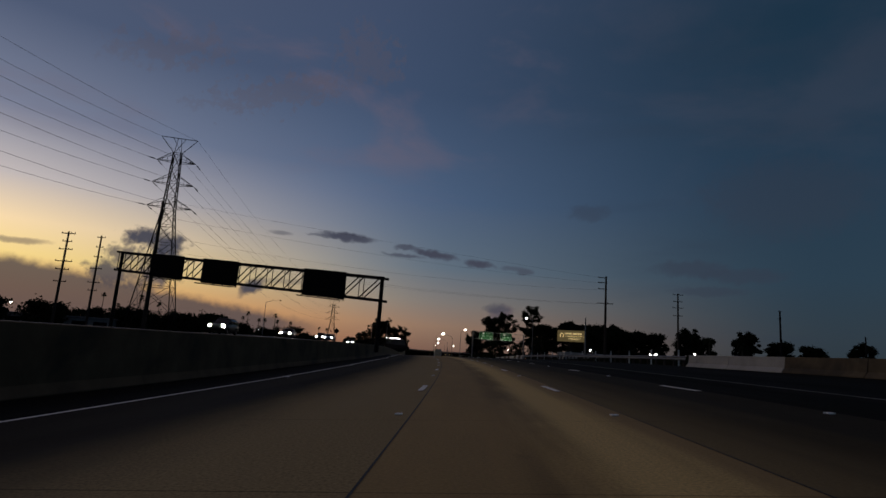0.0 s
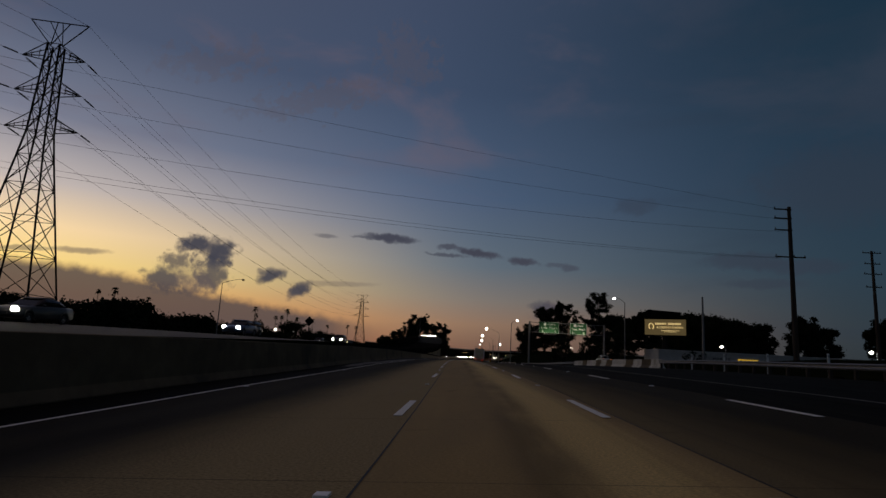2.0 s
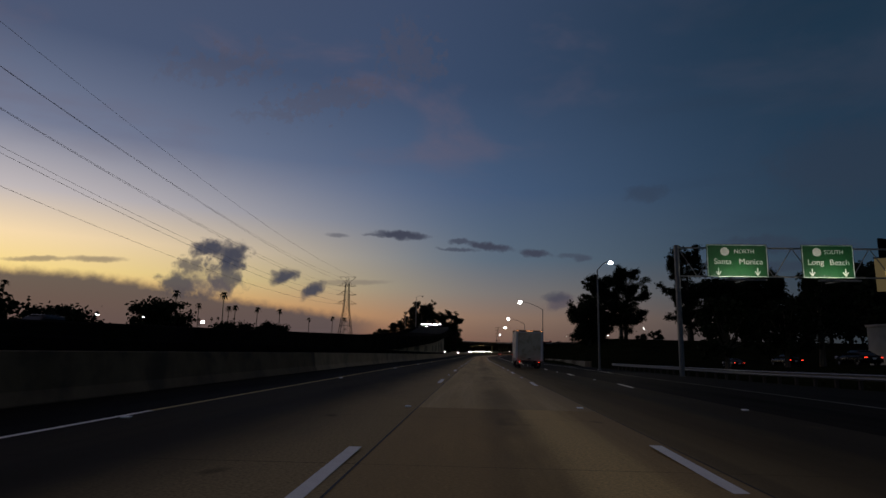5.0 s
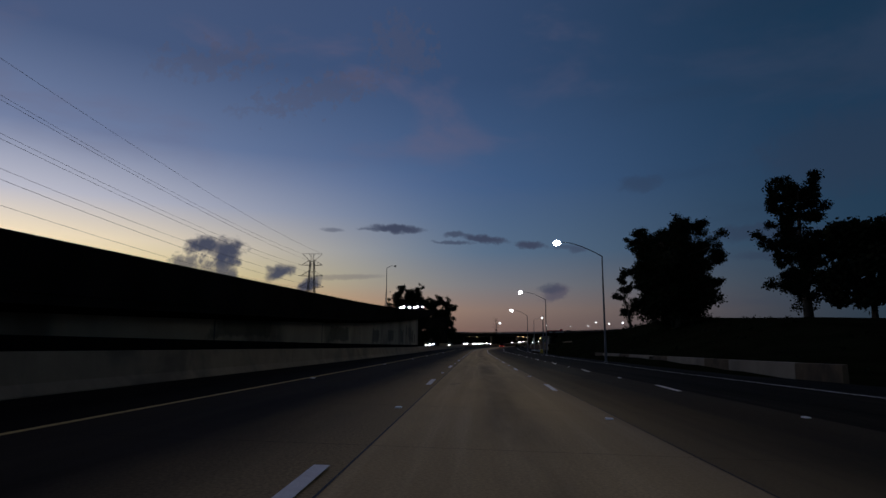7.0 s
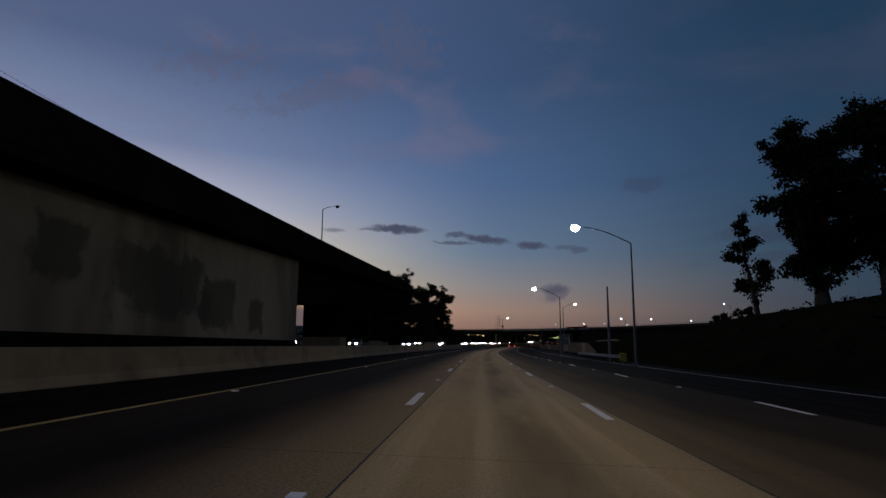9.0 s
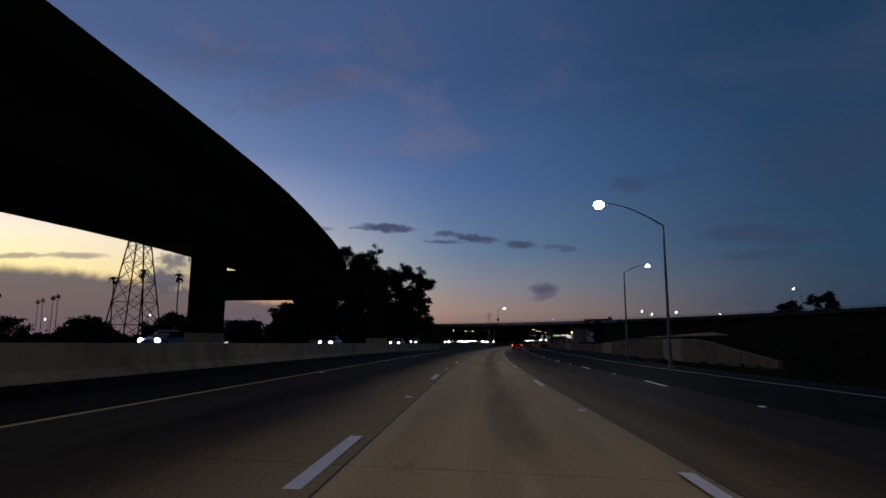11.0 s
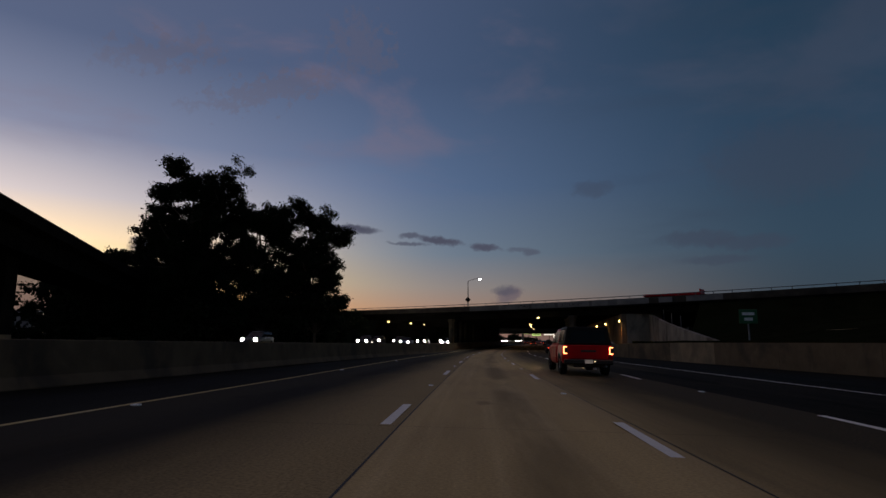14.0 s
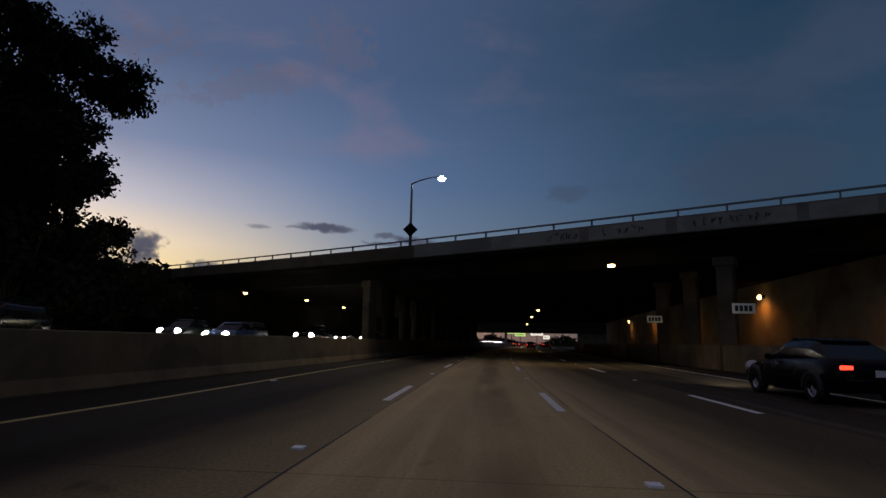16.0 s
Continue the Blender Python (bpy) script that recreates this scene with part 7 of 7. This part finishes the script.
om = thing("object_marker", "yellow and black striped marker on the guardrail end", "road marker", m=here(343.2, 13.0))
part("post", blocks(((-0.04, 0.03, -0.1), (0.04, 0.1, 0.9))), M_STEEL, om)
M_MARKY = plain("yellow_marker_sheet", (0.75, 0.55, 0.03), 0.4)
part("panel", blocks(((-0.3, -0.02, 0.2), (0.3, 0.02, 0.95), 0.01)), M_MARKY, om)
for q in (0.35, 0.6, 0.85):
    st = bmesh.new()
    strut(st, (-0.26, -0.03, q - 0.13), (0.26, -0.03, q + 0.06), 0.05)
    part("stripe", st, M_BLACK, om)

bb = thing("billboard", "lit gold and brown billboard on a steel post", "billboard", m=here(240, 60.5, 0, -34) @ Matrix.Diagonal((0.93, 1, 0.93, 1)))
part("face", blocks(((-6.4, -0.2, 11.6), (6.4, 0.1, 16.6), 0.05)), M_BOARD, bb, "brown advertising face with gold lettering")
part("frame", blocks(((-6.55, -0.1, 11.35), (6.55, 0.3, 11.58), 0.03), ((-6.55, -0.1, 16.62), (6.55, 0.3, 16.8), 0.03)), M_DARKSTEEL, bb)
words("slogan", "A LEGEND IS BORN.", 0.95, M_GOLD, bb, (1.6, -0.24, 14.0))
part("brand_line", blocks(*[((-3.0 + i * 0.5, -0.24, 14.85), (-2.65 + i * 0.5, -0.2, 15.5)) for i in range(16) if i != 7]), M_GOLD, bb, "gold bars of lettering")
part("fine_print", blocks(((-1.2, -0.24, 12.95), (4.4, -0.2, 13.1)), ((-0.2, -0.24, 12.55), (3.4, -0.2, 12.7))), M_GOLD, bb)
hs = bmesh.new()
tube(hs, [(-4.3 + 0.75 * math.cos(a), -0.24, 14.3 + 0.95 * math.sin(a)) for a in np.linspace(-1.0, math.pi + 1.0, 14)], 0.17, 5)
part("emblem", hs, M_GOLD, bb, "gold horseshoe emblem")
part("post", tube(bmesh.new(), [(0, 0.6, -2), (0, 0.6, 12)], 0.5, 10), M_DARKSTEEL, bb)
part("catwalk", blocks(((-6.4, -1.2, 11.1), (6.4, -0.3, 11.2))), M_DARKSTEEL, bb)
bk = thing("billboard", "dark back of a second billboard behind the lit one", "billboard", m=here(246, 62.5, 0, 22))
part("panel", blocks(((-6.2, 0, 14.4), (6.2, 0.3, 18.6), 0.05)), M_SIGNBACK, bk)
part("post", tube(bmesh.new(), [(0, 0.5, -2), (0, 0.5, 15)], 0.5, 10), M_DARKSTEEL, bk)


def building(label, m, w, d, h, mat, rows=0, cols=0, lit=0.25, seed=0):
    t = thing("building", label, "building", "buildings", m=m)
    part("wall", blocks(((-w / 2, 0, -3), (w / 2, d, h), 0.05)), mat, t)
    part("roof", blocks(((-w / 2 - 0.15, -0.15, h), (w / 2 + 0.15, d + 0.15, h + 0.35), 0.05)), mat, t)
    rnd = random.Random(seed)
    for r in range(rows):
        for c in range(cols):
            x, z = -w / 2 + w * (c + 0.5) / cols, h * (r + 0.55) / rows
            a, b = w / cols * 0.32, h / rows * 0.28
            part("window", blocks(((x - a, -0.06, z - b), (x + a, -0.01, z + b), 0.01)), M_LITWIN if rnd.random() < lit else M_GLASS, t)
    return t


store = building("long white stucco store with dark lettering", here(231, 84, 1.6, -3), 56, 16, 4.3, M_STUCCO)
words("store_name", "MARBLE", 1.35, M_BLACK, store, (-10.8, -0.03, 2.6), 0.02)
words("store_name", "TILE", 1.35, M_BLACK, store, (-16.0, -0.03, 2.6), 0.02)
M_SHOP = glowing("yellow_shop_sign", (0.95, 0.62, 0.08), 0.38)
lit = part("lit_sign", blocks(((-6.4, -0.12, 1.7), (-1.0, -0.02, 3.0), 0.03)), M_SHOP, store, "yellow lit shop sign")
for x in (-5.9, -4.7, -3.9, -2.9, -2.0):
    part("legend", blocks(((x, -0.14, 2.0), (x + 0.55, -0.12, 2.7))), M_BLACK, lit, "dark illegible lettering")
building("pale office block in the distance", here(265, 238, -3, -20), 34, 18, 13, M_STUCCO, 4, 9, 0.3, 1)
building("dark low commercial block in the distance", here(300, 190, -5, -20), 26, 14, 9, M_FACADE, 2, 6, 0.2, 2)
building("low warehouse beyond the opposite carriageway", here(150, -96, -1, 8), 30, 14, 4.5, M_FACADE, 1, 6, 0.0, 3)
building("low warehouse beyond the opposite carriageway", here(420, -150, -3, 8), 44, 18, 7, M_FACADE, 1, 8, 0.3, 4)
building("distant block with a red lit roof sign", here(620, -170, -4, 8), 40, 18, 15, M_FACADE, 3, 8, 0.25, 5)
building("distant pale block beyond the bridge approach", here(640, 120, 0, -10), 40, 18, 11, M_STUCCO, 3, 8, 0.3, 7)
building("long low block far in the distance", here(820, 70, -2, -10), 50, 18, 9, M_FACADE, 2, 9, 0.2, 8)

# far belt of trees closing the horizon
rng = np.random.default_rng(77)
far = []
for _ in range(900):
    s, l = rng.uniform(880, 1240), rng.choice([-1, 1]) * rng.uniform(16, 420)
    p = road(s, l, rng.uniform(-2, 6) * rng.uniform(0.4, 1.0))
    far.append((tuple(p), rng.uniform(2.2, 5.0), 0.8))
for _ in range(700):
    s, l = rng.uniform(0, 900), -rng.uniform(230, 480)
    p = road(s, l, rng.uniform(-4, 4))
    far.append((tuple(p), rng.uniform(2.2, 4.5), 0.8))
for _ in range(500):
    s, l = rng.uniform(250, 900), rng.uniform(240, 480)
    p = road(s, l, rng.uniform(-4, 4))
    far.append((tuple(p), rng.uniform(2.2, 4.5), 0.8))
belt = leaf_mesh("tree_belt", far, 14, 2.2, rng)
belt.materials.append(M_LEAF)
tagged(new("tree_belt", belt), "far dark belt of trees along the horizon", "trees", kind="stuff")
